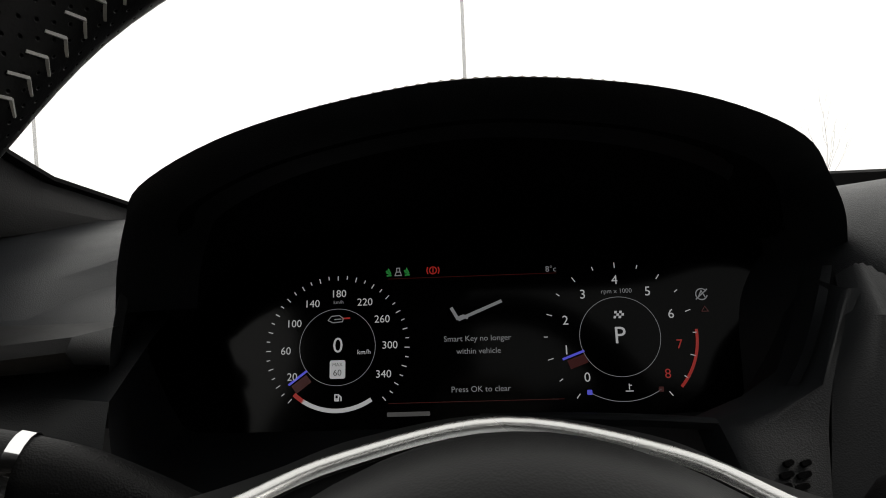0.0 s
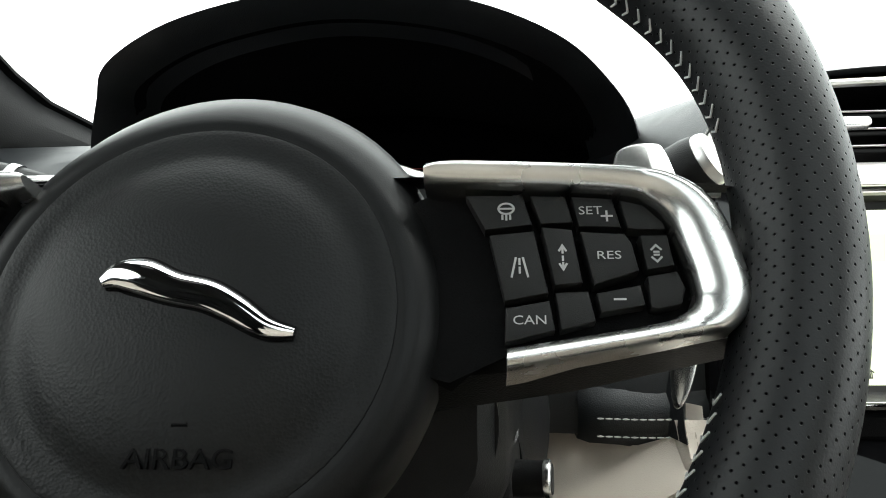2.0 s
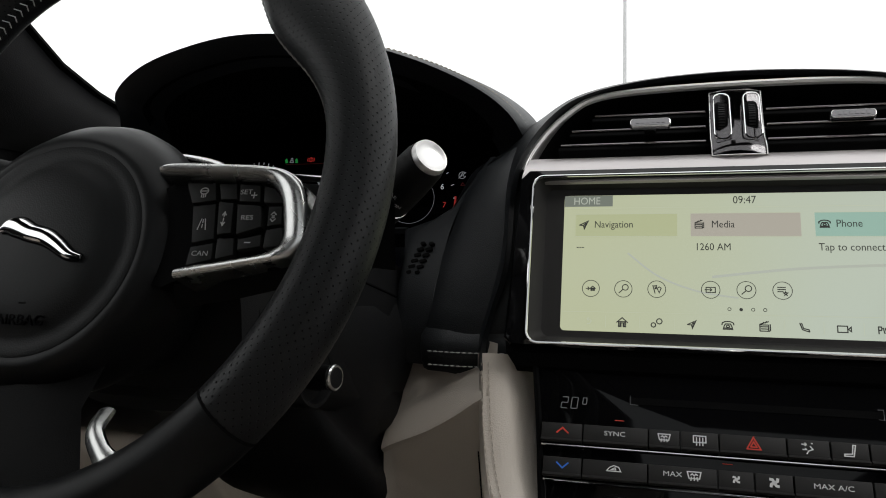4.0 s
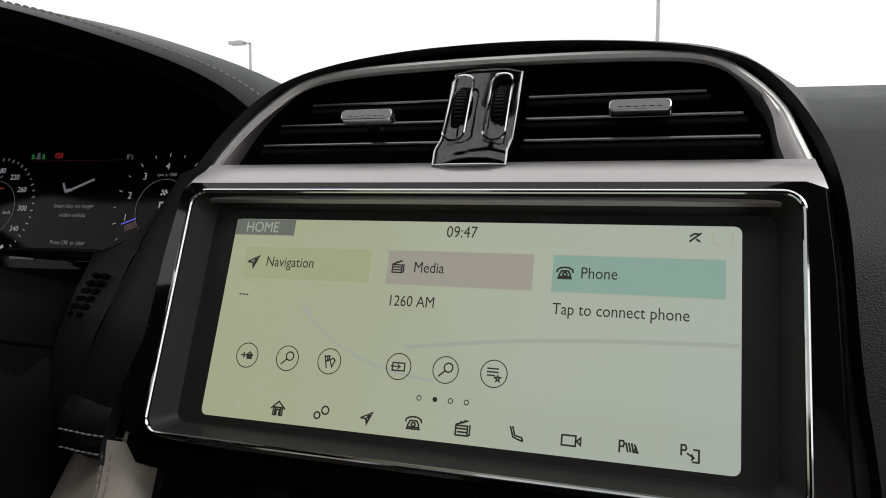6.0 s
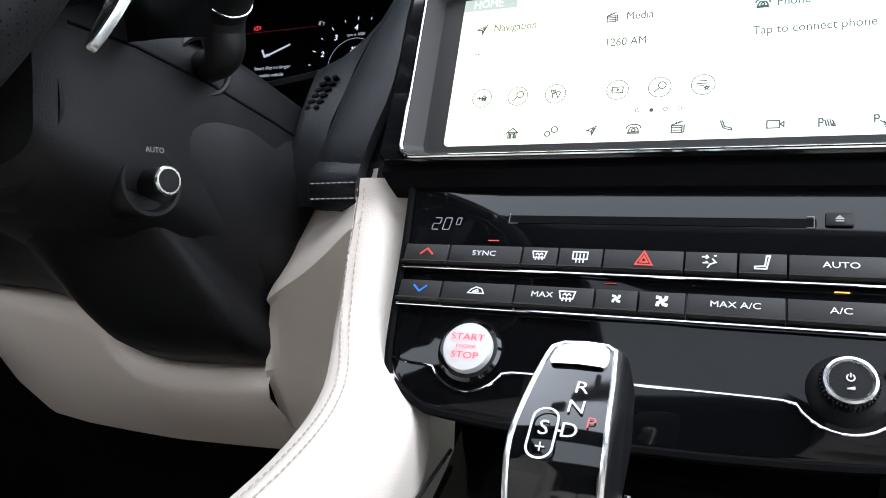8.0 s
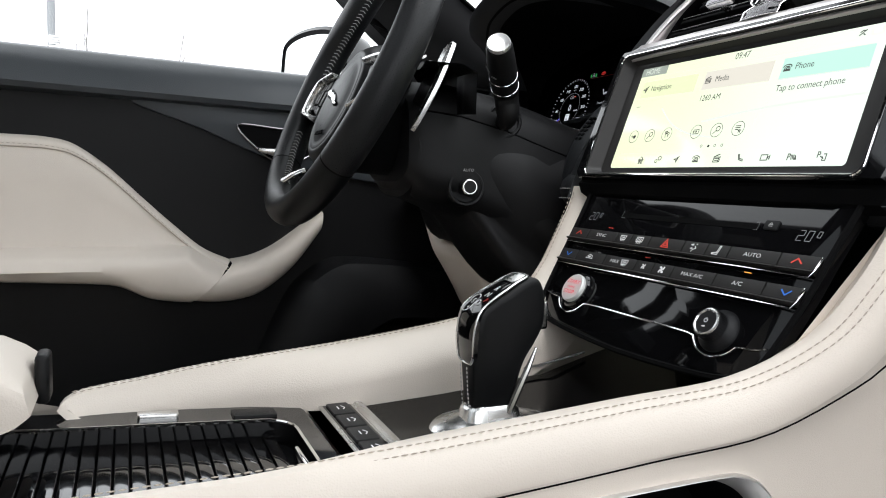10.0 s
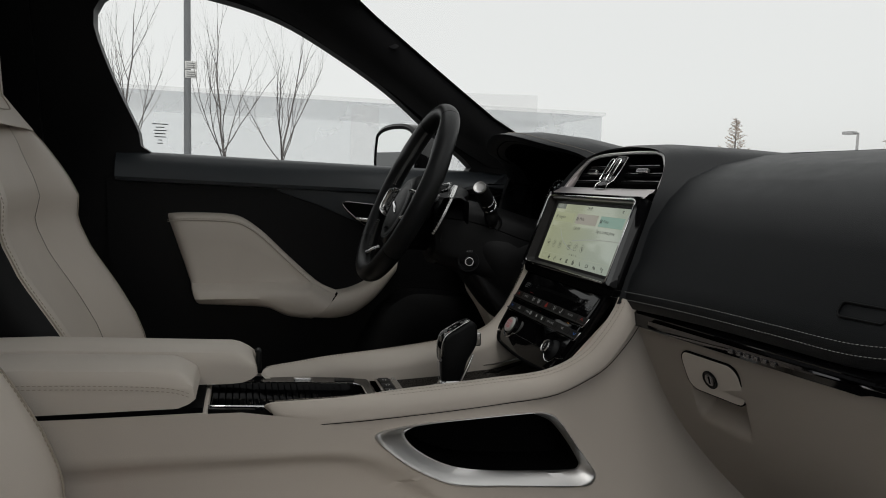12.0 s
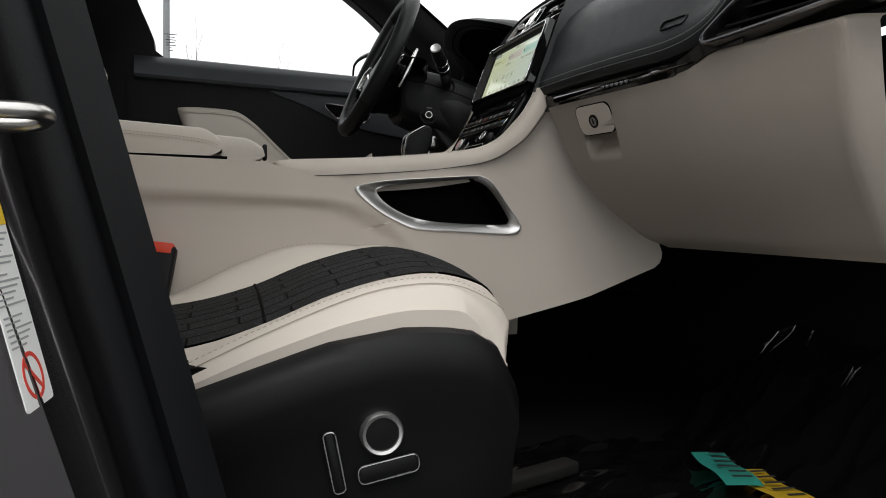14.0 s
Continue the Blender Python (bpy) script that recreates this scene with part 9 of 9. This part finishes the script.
# rear-view mirror and sun visor tag
rv = thing("rear_view_mirror", "black rear-view mirror under the headliner", "mirror")
rvm = Matrix.Translation((0.0, -0.036, 1.437)) @ Matrix.Rotation(radians(12), 4, "Z")
bm = bmesh.new()
box(bm, (-0.112, -0.016, -0.036), (0.112, 0.022, 0.036), 0.015, rvm)
under(part("housing", bm, PLASTIC), rv)
bm = bmesh.new()
prism(bm, rrect(0.206, 0.056, 0.014), 0.0, 0.001, 0, rvm @ face((0, -0.0165, 0), 0))
under(part("mirror_pane", bm, MIRROR), rv)
bm = bmesh.new()
tube(bm, [(0.0, -0.025, 1.45), (0.0, 0.01, 1.47), (0.0, 0.02, 1.50)], 0.016, 12)
under(part("stem", bm, PLASTIC), rv)
bm = bmesh.new()
box(bm, (-0.20, -0.115, 1.430), (-0.135, -0.06, 1.50), 0.010)
under(part("sensor_pod", bm, PLASTIC), rv)
vs = thing("sun_visor", "black sun visor with a printed tag", "sun visor")
bm = bmesh.new()
box(bm, (-0.62, -0.42, 1.505), (-0.22, -0.26, 1.520), 0.006)
under(part("panel", bm, SUEDE), vs)
bm = bmesh.new()
box(bm, (-0.56, -0.36, 1.5035), (-0.46, -0.31, 1.5048))
under(part("tag", bm, PRINT_GREY, label="grey printed tag"), vs)

# ---- door opening: pillar, seal, outer skin ----
def pil(z):
    return 0.832 + 0.10 * (z - 0.8), -0.625 - 0.255 * (z - 0.8)


bpil = thing("door_pillar", "graphite-painted door pillar with black rubber seal and latch striker", "pillar")
ZP = list(np.linspace(0.22, 1.50, 18))
bm = bmesh.new()
rows = []
for z in ZP:
    x, y = pil(z)
    rows.append([(x - 0.10, y - 0.10, z), (x - 0.045, y - 0.035, z), (x - 0.012, y - 0.006, z), (x, y, z), (x + 0.008, y - 0.010, z), (x + 0.012, y - 0.024, z), (x + 0.004, y - 0.034, z)])
loft(bm, rows)
under(part("rubber_seal", bm, RUBBER, label="black rubber door seal"), bpil)
bm = bmesh.new()
rows = []
for z in ZP:
    x, y = pil(z)
    e = min(y - 0.046, -0.7125 - 0.35 * max(0.0, z - 0.935)) if z > 0.84 else y - 0.066
    m = (y - 0.030 + e) / 2
    rows.append([(x + 0.004, y - 0.030, z), (x + 0.014, y - 0.033, z), (x + 0.022, m + 0.004, z), (x + 0.022, m - 0.004, z), (x + 0.015, e + 0.003, z), (x + 0.006, e, z)])
loft(bm, rows)
under(part("seal_lip", bm, RUBBER), bpil)
bm = bmesh.new()
rows = []
for z in ZP:
    x, y = pil(z)
    s = 0.002 * math.sin(z * 9)
    e = 0.006 * (z - 0.67) / 0.33
    f = smooth01(0.72, 0.86, z)
    g = smooth01(0.95, 0.925, z) * smooth01(0.84, 0.87, z)
    oy = -0.757 - 0.10 * max(0.0, z - 0.90)
    y1, y2, y3, y4 = (y - p - e + f * (p - q) for p, q in ((0.074, 0.056), (0.079, 0.067), (0.079, 0.077), (0.077, 0.086)))
    rows.append([(x + 0.004, y1 + 0.012, z), (x + 0.014, y1 + 0.004 + 0.003 * g, z), (x + 0.022, y1 - 0.002 * g, z), (x + 0.026, y1 - 0.005 - 0.004 * g, z), (x + 0.034 + s, y2 - 0.002 * g, z), (x + 0.060 + s, y3, z), (x + 0.088, y4, z), (0.946, min(y4 - 0.004, oy - 0.006), z), (0.954, oy - 0.004, z), (0.958, oy + 0.008, z), (0.961, oy + 0.0115, z), (0.965, oy + 0.011, z), (0.968, oy + 0.002, z), (0.970, oy - 0.016, z)])
loft(bm, rows)
under(part("jamb", bm, PAINT, label="graphite painted jamb"), bpil)
bm = bmesh.new()
loft(bm, [[(0.966, -0.764 - 0.10 * max(0.0, z - 0.90), z), (0.976, -0.766 - 0.10 * max(0.0, z - 0.90), z), (0.984, -0.775 - 0.10 * max(0.0, z - 0.90), z)] for z in ZP])
under(part("panel_gap", bm, MATTE), bpil)
bm = bmesh.new()
tube(bm, spline([(0.868, -0.700, 0.772), (0.872, -0.668, 0.772), (0.876, -0.655, 0.775), (0.890, -0.653, 0.777), (0.902, -0.662, 0.777), (0.905, -0.70, 0.776)], 5), 0.0050, 10)
under(part("striker", bm, STEEL, label="bright steel latch striker"), bpil)
bm = bmesh.new()
tube(bm, spline([(0.874, -0.690, 0.806), (0.876, -0.692, 0.788), (0.874, -0.700, 0.776), (0.872, -0.700, 0.756)], 4), 0.0045, 8)
under(part("striker_leg", bm, STEEL), bpil)
BM = face((0.910, -0.7465, 0.990), -4, 158)
lobe = spline([(0.0235, 0.002), (0.020, 0.013), (0.010, 0.021), (-0.004, 0.0235), (-0.016, 0.026), (-0.030, 0.034), (-0.046, 0.036), (-0.046, -0.020), (-0.030, -0.0225), (-0.014, -0.0235), (0.004, -0.0235), (0.017, -0.017)], 5, True)
bm = bmesh.new()
prism(bm, lobe, -0.006, 0.0030, 0.0016, BM)
leaf = under(part("hinge_leaf", bm, PAINT, label="painted hinge leaf"), bpil)
bm = bmesh.new()
tube(bm, [(x, y, 0.0012) for x, y in offset(lobe, -0.0010)], 0.0011, 6, True, BM)
under(part("leaf_edge", bm, MATTE), leaf)
bm = bmesh.new()
lathe(bm, [(0.0150, 0.0028), (0.0148, 0.0042), (0.0128, 0.0048), (0.0120, 0.0080), (0.0106, 0.0098), (0.0070, 0.0102), (0.0064, 0.0090), (0.0060, 0.0050), (0.0, 0.0045)], BM)
bolt = under(part("bolt", bm, DARK_CHROME, label="dark bolt with a socket head"), bpil)
bm = bmesh.new()
prism(bm, circle(0.0057, 6), 0.0046, 0.0052, 0, BM)
under(part("bolt_socket", bm, MATTE), bolt)
SM = face((0.8965, -0.6685, 0.668), 14, 174)
bm = bmesh.new()
prism(bm, rrect(0.042, 0.120, 0.003), 0.0, 0.0008, 0, SM)
under(part("warning_sticker", bm, WHITE, label="white and yellow warning sticker"), bpil)
bm = bmesh.new()
prism(bm, [(-0.021, 0.046), (0.021, 0.046), (0.021, 0.060), (-0.021, 0.060)], 0.0008, 0.0012, 0, SM)
under(part("sticker_head", bm, YELLOW), bpil)
bm = bmesh.new()
for k in range(20):
    if k in (6, 13):
        continue
    w = 0.036 - 0.005 * (k % 4)
    prism(bm, [(-0.018, 0.0405 - 0.0034 * k), (-0.018 + w, 0.0405 - 0.0034 * k), (-0.018 + w, 0.0417 - 0.0034 * k), (-0.018, 0.0417 - 0.0034 * k)], 0.0008, 0.0011, 0, SM)
under(part("sticker_lines", bm, PRINT_GREY, kind="stuff"), bpil)
bm = bmesh.new()
ringplate(bm, circle(0.014, 28, 0, -0.042), circle(0.0115, 28, 0, -0.042), 0.0008, 0.0012, SM)
box(bm, (-0.014, -0.0013, 0.0009), (0.014, 0.0013, 0.0013), 0, SM @ Matrix.Translation((0, -0.042, 0)) @ Matrix.Rotation(radians(-45), 4, "Z"))
under(part("sticker_sign", bm, PRINT_RED), bpil)

rd = thing("rear_door", "closed graphite-painted rear door beside the pillar", "car door")
bm = bmesh.new()
rows = []
for z in np.linspace(0.25, 1.16, 14):
    b = 0.055 * math.sin((z - 0.25) / 0.91 * math.pi)
    oy = -0.757 - 0.10 * max(0.0, z - 0.90)
    rows.append([(0.974, oy - 0.016, z), (0.974, oy - 0.004, z), (0.977, oy, z), (0.983, oy - 0.001, z), (0.988 + b * 0.2, oy - 0.008, z), (0.996 + b * 0.6, oy - 0.035, z), (1.003 + b, -0.95, z), (1.0 + b, -1.4, z), (0.98 + b, -1.9, z)])
loft(bm, rows)
under(part("skin", bm, PAINT), rd)
bm = bmesh.new()
rows = []
for z in np.linspace(1.16, 1.50, 6):
    rows.append([(0.975 - 0.3 * (z - 1.16), -0.790 - 0.12 * (z - 0.8), z), (0.985 - 0.3 * (z - 1.16), -0.80 - 0.12 * (z - 0.8), z), (0.985 - 0.3 * (z - 1.16), -0.90, z)])
loft(bm, rows)
under(part("window_frame", bm, GLOSS), rd)

bm = bmesh.new()
rows = []
for y in np.linspace(-0.62, 0.55, 14):
    rows.append([(0.72, y, 0.30), (0.74, y, 0.345), (0.80, y, 0.36), (0.84, y, 0.35), (0.86, y, 0.32), (0.95, y, 0.30), (0.97, y, 0.20)])
loft(bm, rows)
tagged(part("sill", bm, PLASTIC), "black sill trim of the door opening", "sill", kind="structure")

# ---- passenger footwell: crumpled film, paper tags, mat ----
film = bmesh.new()
nx, ny = 130, 150
grid = []
for i in range(nx + 1):
    row = []
    for j in range(ny + 1):
        x, y = 0.17 + 0.57 * i / nx, -0.16 + 0.68 * j / ny
        p = Vector((x * 9 + y * 2.5, y * 4.2, 0.3))
        h = 0.030 * (1 - abs(noise.noise(p)) * 2.2) * 0.5 + 0.018 * (1 - abs(noise.noise(p * 2.3 + Vector((3, 1, 0)))) * 2) * 0.6
        h += 0.006 * (0.5 - abs(noise.noise(Vector((p.x * 2.2 + p.y, p.y * 4.4, 7)))))
        z = 0.296 + max(0.0, h) + 0.20 * max(0, (y - 0.26) / 0.26) ** 1.3
        row.append(film.verts.new((x, y, z)))
    grid.append(row)
for i in range(nx):
    for j in range(ny):
        film.faces.new((grid[i][j], grid[i + 1][j], grid[i + 1][j + 1], grid[i][j + 1]))
tagged(part("floor_film", film, FILM, smooth=60), "crumpled shiny black plastic film over the footwell carpet", "plastic film")
for name, col_m, cx, cy, w, h, yaw, lab in (("paper_tag", TEAL, 0.428, 0.203, 0.056, 0.150, -107, "teal printed paper tag lying on black film"), ("paper_tag", YELLOW, 0.520, 0.222, 0.056, 0.165, -98, "yellow printed paper tag lying on black film")):
    tg = thing(name, lab, "paper tag", group="paper tags", at=(cx, cy, 0.332))
    m = Matrix.Translation((cx, cy, 0.334 if col_m is TEAL else 0.3315)) @ Matrix.Rotation(radians(yaw), 4, "Z")
    bm = bmesh.new()
    loft(bm, [[(-w / 2, q, 0.004 * math.sin(q * 40)), (0, q, 0.004 * math.sin(q * 40) + 0.001), (w / 2, q, 0.004 * math.sin(q * 40))] for q in np.linspace(-h / 2, h / 2, 9)], m=m)
    bmesh.ops.solidify(bm, geom=bm.faces, thickness=0.0006)
    under(part("card", bm, col_m), tg)
    bm = bmesh.new()
    for k in range(6):
        q = -h * 0.4 + k * h * 0.14
        box(bm, (-w * 0.38, q, 0.0050), (w * (0.1 + 0.05 * (k % 4)), q + h * 0.035, 0.0056), 0, m)
    under(part("print_bars", bm, INK, kind="stuff"), tg)

# ---- outside: bare trees, posts, far buildings, their fog put into the materials ----
def grow(bm, rng, p, d, length, r, depth):
    """One limb of a bare tree, bending upwards, with finer limbs leaving it."""
    n = 6
    pts, rad = [tuple(p)], [r]
    q, w = Vector(p), Vector(d).normalized()
    for k in range(n):
        w = (w + Vector((rng.uniform(-1, 1), rng.uniform(-1, 1), rng.uniform(0.0, 0.9))) * 0.16).normalized()
        q = q + w * (length / n)
        pts.append(tuple(q))
        rad.append(r * (1 - 0.70 * (k + 1) / n))
        if depth and k >= 1:
            a = rng.uniform(0, 2 * math.pi)
            side = Vector((math.cos(a), math.sin(a), rng.uniform(0.6, 1.2)))
            grow(bm, rng, q, w * 0.75 + side * 0.5, length * rng.uniform(0.34, 0.56), rad[-1] * 0.66, depth - 1)
    tube(bm, pts, rad, 5 if r > 0.012 else 3, caps=False)


def bare_tree(x, y, h, seed, label="bare leafless grey-brown tree at the car park edge", bark=BARK):
    rng = random.Random(seed)
    t = thing("tree", label, "tree", group="bare trees", at=(x, y, -0.08))
    bm = bmesh.new()
    base = h * 0.36
    tube(bm, [(x, y, -0.1), (x + 0.01, y, base * 0.5), (x, y + 0.01, base)], [0.05, 0.040, 0.034], 8)
    under(part("trunk", bm, bark), t)
    bm = bmesh.new()
    grow(bm, rng, Vector((x, y, base)), Vector((rng.uniform(-0.05, 0.05), rng.uniform(-0.05, 0.05), 1)), h * 0.60, 0.024, 2)
    for k in range(6):
        a = k * 2.4 + rng.uniform(-0.3, 0.3)
        up = rng.uniform(1.1, 2.2)
        grow(bm, rng, Vector((x, y, base * (0.88 + 0.05 * k))), Vector((math.cos(a), math.sin(a), up)), h * rng.uniform(0.36, 0.54), 0.013, 2)
    under(part("crown", bm, bark), t)
    return t


bare_tree(-14.0, -0.90, 4.3, 4)
bare_tree(-14.0, 0.22, 3.9, 9)
bare_tree(-14.0, -2.62, 4.3, 15)
bare_tree(11.4, 25.0, 5.2, 21, "bare tree hardly showing in the fog", BARK_FOGGED)


def conifer(x, y, h, seed):
    rng = random.Random(seed)
    t = thing("conifer", "young brownish conifer in the fog", "tree", group="conifers", at=(x, y, -0.08))
    bm = bmesh.new()
    tube(bm, [(x, y, -0.1), (x, y, h)], [0.09, 0.015], 6)
    under(part("trunk", bm, BARK), t)
    bm = bmesh.new()
    for k in range(110):
        f = k / 110
        z = h * (0.10 + 0.88 * f)
        a = k * 2.399
        reach = (1 - f) ** 0.75 * h * 0.33 * rng.uniform(0.45, 1.2) + 0.05
        d = Vector((math.cos(a), math.sin(a), 0.35))
        s = Vector((x, y, z))
        tube(bm, [tuple(s), tuple(s + d * reach * 0.6 + Vector((0, 0, -0.05 * reach))), tuple(s + d * reach + Vector((0, 0, 0.10 * reach)))], [0.012, 0.008, 0.003], 3, caps=False)
        for _ in range(14):
            g = rng.uniform(0.2, 1.0)
            c = s + d * reach * g
            e = Vector((rng.uniform(-1, 1), rng.uniform(-1, 1), rng.uniform(-0.6, 0.8))).normalized() * rng.uniform(0.08, 0.2)
            w = e.orthogonal().normalized() * 0.018
            bm.faces.new([bm.verts.new(c - w), bm.verts.new(c + w), bm.verts.new(c + e)])
    under(part("crown", bm, NEEDLE), t)


conifer(-32.6, 25.0, 5.0, 3)
conifer(-22.4, 25.2, 4.35, 5)


def lamp_post(x, y, h, arm, label="grey lamp post with a flat head in the fog", paint=POST_FOGGED):
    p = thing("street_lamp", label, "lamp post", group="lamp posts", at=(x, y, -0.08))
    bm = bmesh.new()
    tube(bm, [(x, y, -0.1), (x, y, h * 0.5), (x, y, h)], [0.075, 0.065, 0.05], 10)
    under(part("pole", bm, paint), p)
    if arm:
        bm = bmesh.new()
        tube(bm, [(x, y, h - 0.05), (x + arm * 0.4, y, h + 0.02)], 0.03, 8)
        under(part("arm", bm, paint), p)
        bm = bmesh.new()
        box(bm, (min(x + arm * 0.3, x + arm), y - 0.2, h - 0.06), (max(x + arm * 0.3, x + arm), y + 0.2, h + 0.08), 0.04)
        under(part("lamp_head", bm, paint), p)
    return p


lp = lamp_post(-14.0, -1.58, 8.5, 0, "grey painted post with two small sign plates", POST)
for z in (3.20, 3.03):
    bm = bmesh.new()
    box(bm, (-13.94, -1.62, z - 0.075), (-13.93, -1.40, z + 0.075), 0.004)
    under(part("sign_plate", bm, WHITE), lp)
    bm = bmesh.new()
    for k in range(3):
        box(bm, (-13.929, -1.59, z + 0.03 - 0.04 * k), (-13.926, -1.43, z + 0.045 - 0.04 * k))
    under(part("sign_bars", bm, PRINT_GREY), lp)
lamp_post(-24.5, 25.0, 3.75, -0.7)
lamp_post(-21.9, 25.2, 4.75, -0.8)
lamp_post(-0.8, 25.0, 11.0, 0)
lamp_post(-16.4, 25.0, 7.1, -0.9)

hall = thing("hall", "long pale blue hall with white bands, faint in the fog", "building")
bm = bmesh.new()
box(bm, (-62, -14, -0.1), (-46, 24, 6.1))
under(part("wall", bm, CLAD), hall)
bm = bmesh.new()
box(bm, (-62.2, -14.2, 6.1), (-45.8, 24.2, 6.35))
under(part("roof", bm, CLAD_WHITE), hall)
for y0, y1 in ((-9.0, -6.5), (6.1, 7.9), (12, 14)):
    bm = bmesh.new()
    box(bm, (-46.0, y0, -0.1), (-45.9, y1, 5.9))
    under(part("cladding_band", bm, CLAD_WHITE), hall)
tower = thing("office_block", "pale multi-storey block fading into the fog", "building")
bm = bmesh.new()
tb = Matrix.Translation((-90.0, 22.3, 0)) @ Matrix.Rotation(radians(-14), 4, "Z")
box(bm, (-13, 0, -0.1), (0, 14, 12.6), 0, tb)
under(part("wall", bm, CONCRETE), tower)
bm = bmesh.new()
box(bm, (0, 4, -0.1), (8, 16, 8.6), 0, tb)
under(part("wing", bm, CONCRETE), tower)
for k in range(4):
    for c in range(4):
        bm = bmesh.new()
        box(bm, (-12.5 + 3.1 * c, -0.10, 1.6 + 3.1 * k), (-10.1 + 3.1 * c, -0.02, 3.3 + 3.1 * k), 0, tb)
        under(part("window", bm, WINDOW_FOGGED), tower)
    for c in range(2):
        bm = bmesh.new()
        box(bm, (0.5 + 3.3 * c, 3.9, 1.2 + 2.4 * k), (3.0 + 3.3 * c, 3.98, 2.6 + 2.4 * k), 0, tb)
        under(part("window", bm, WINDOW_FOGGED), tower)
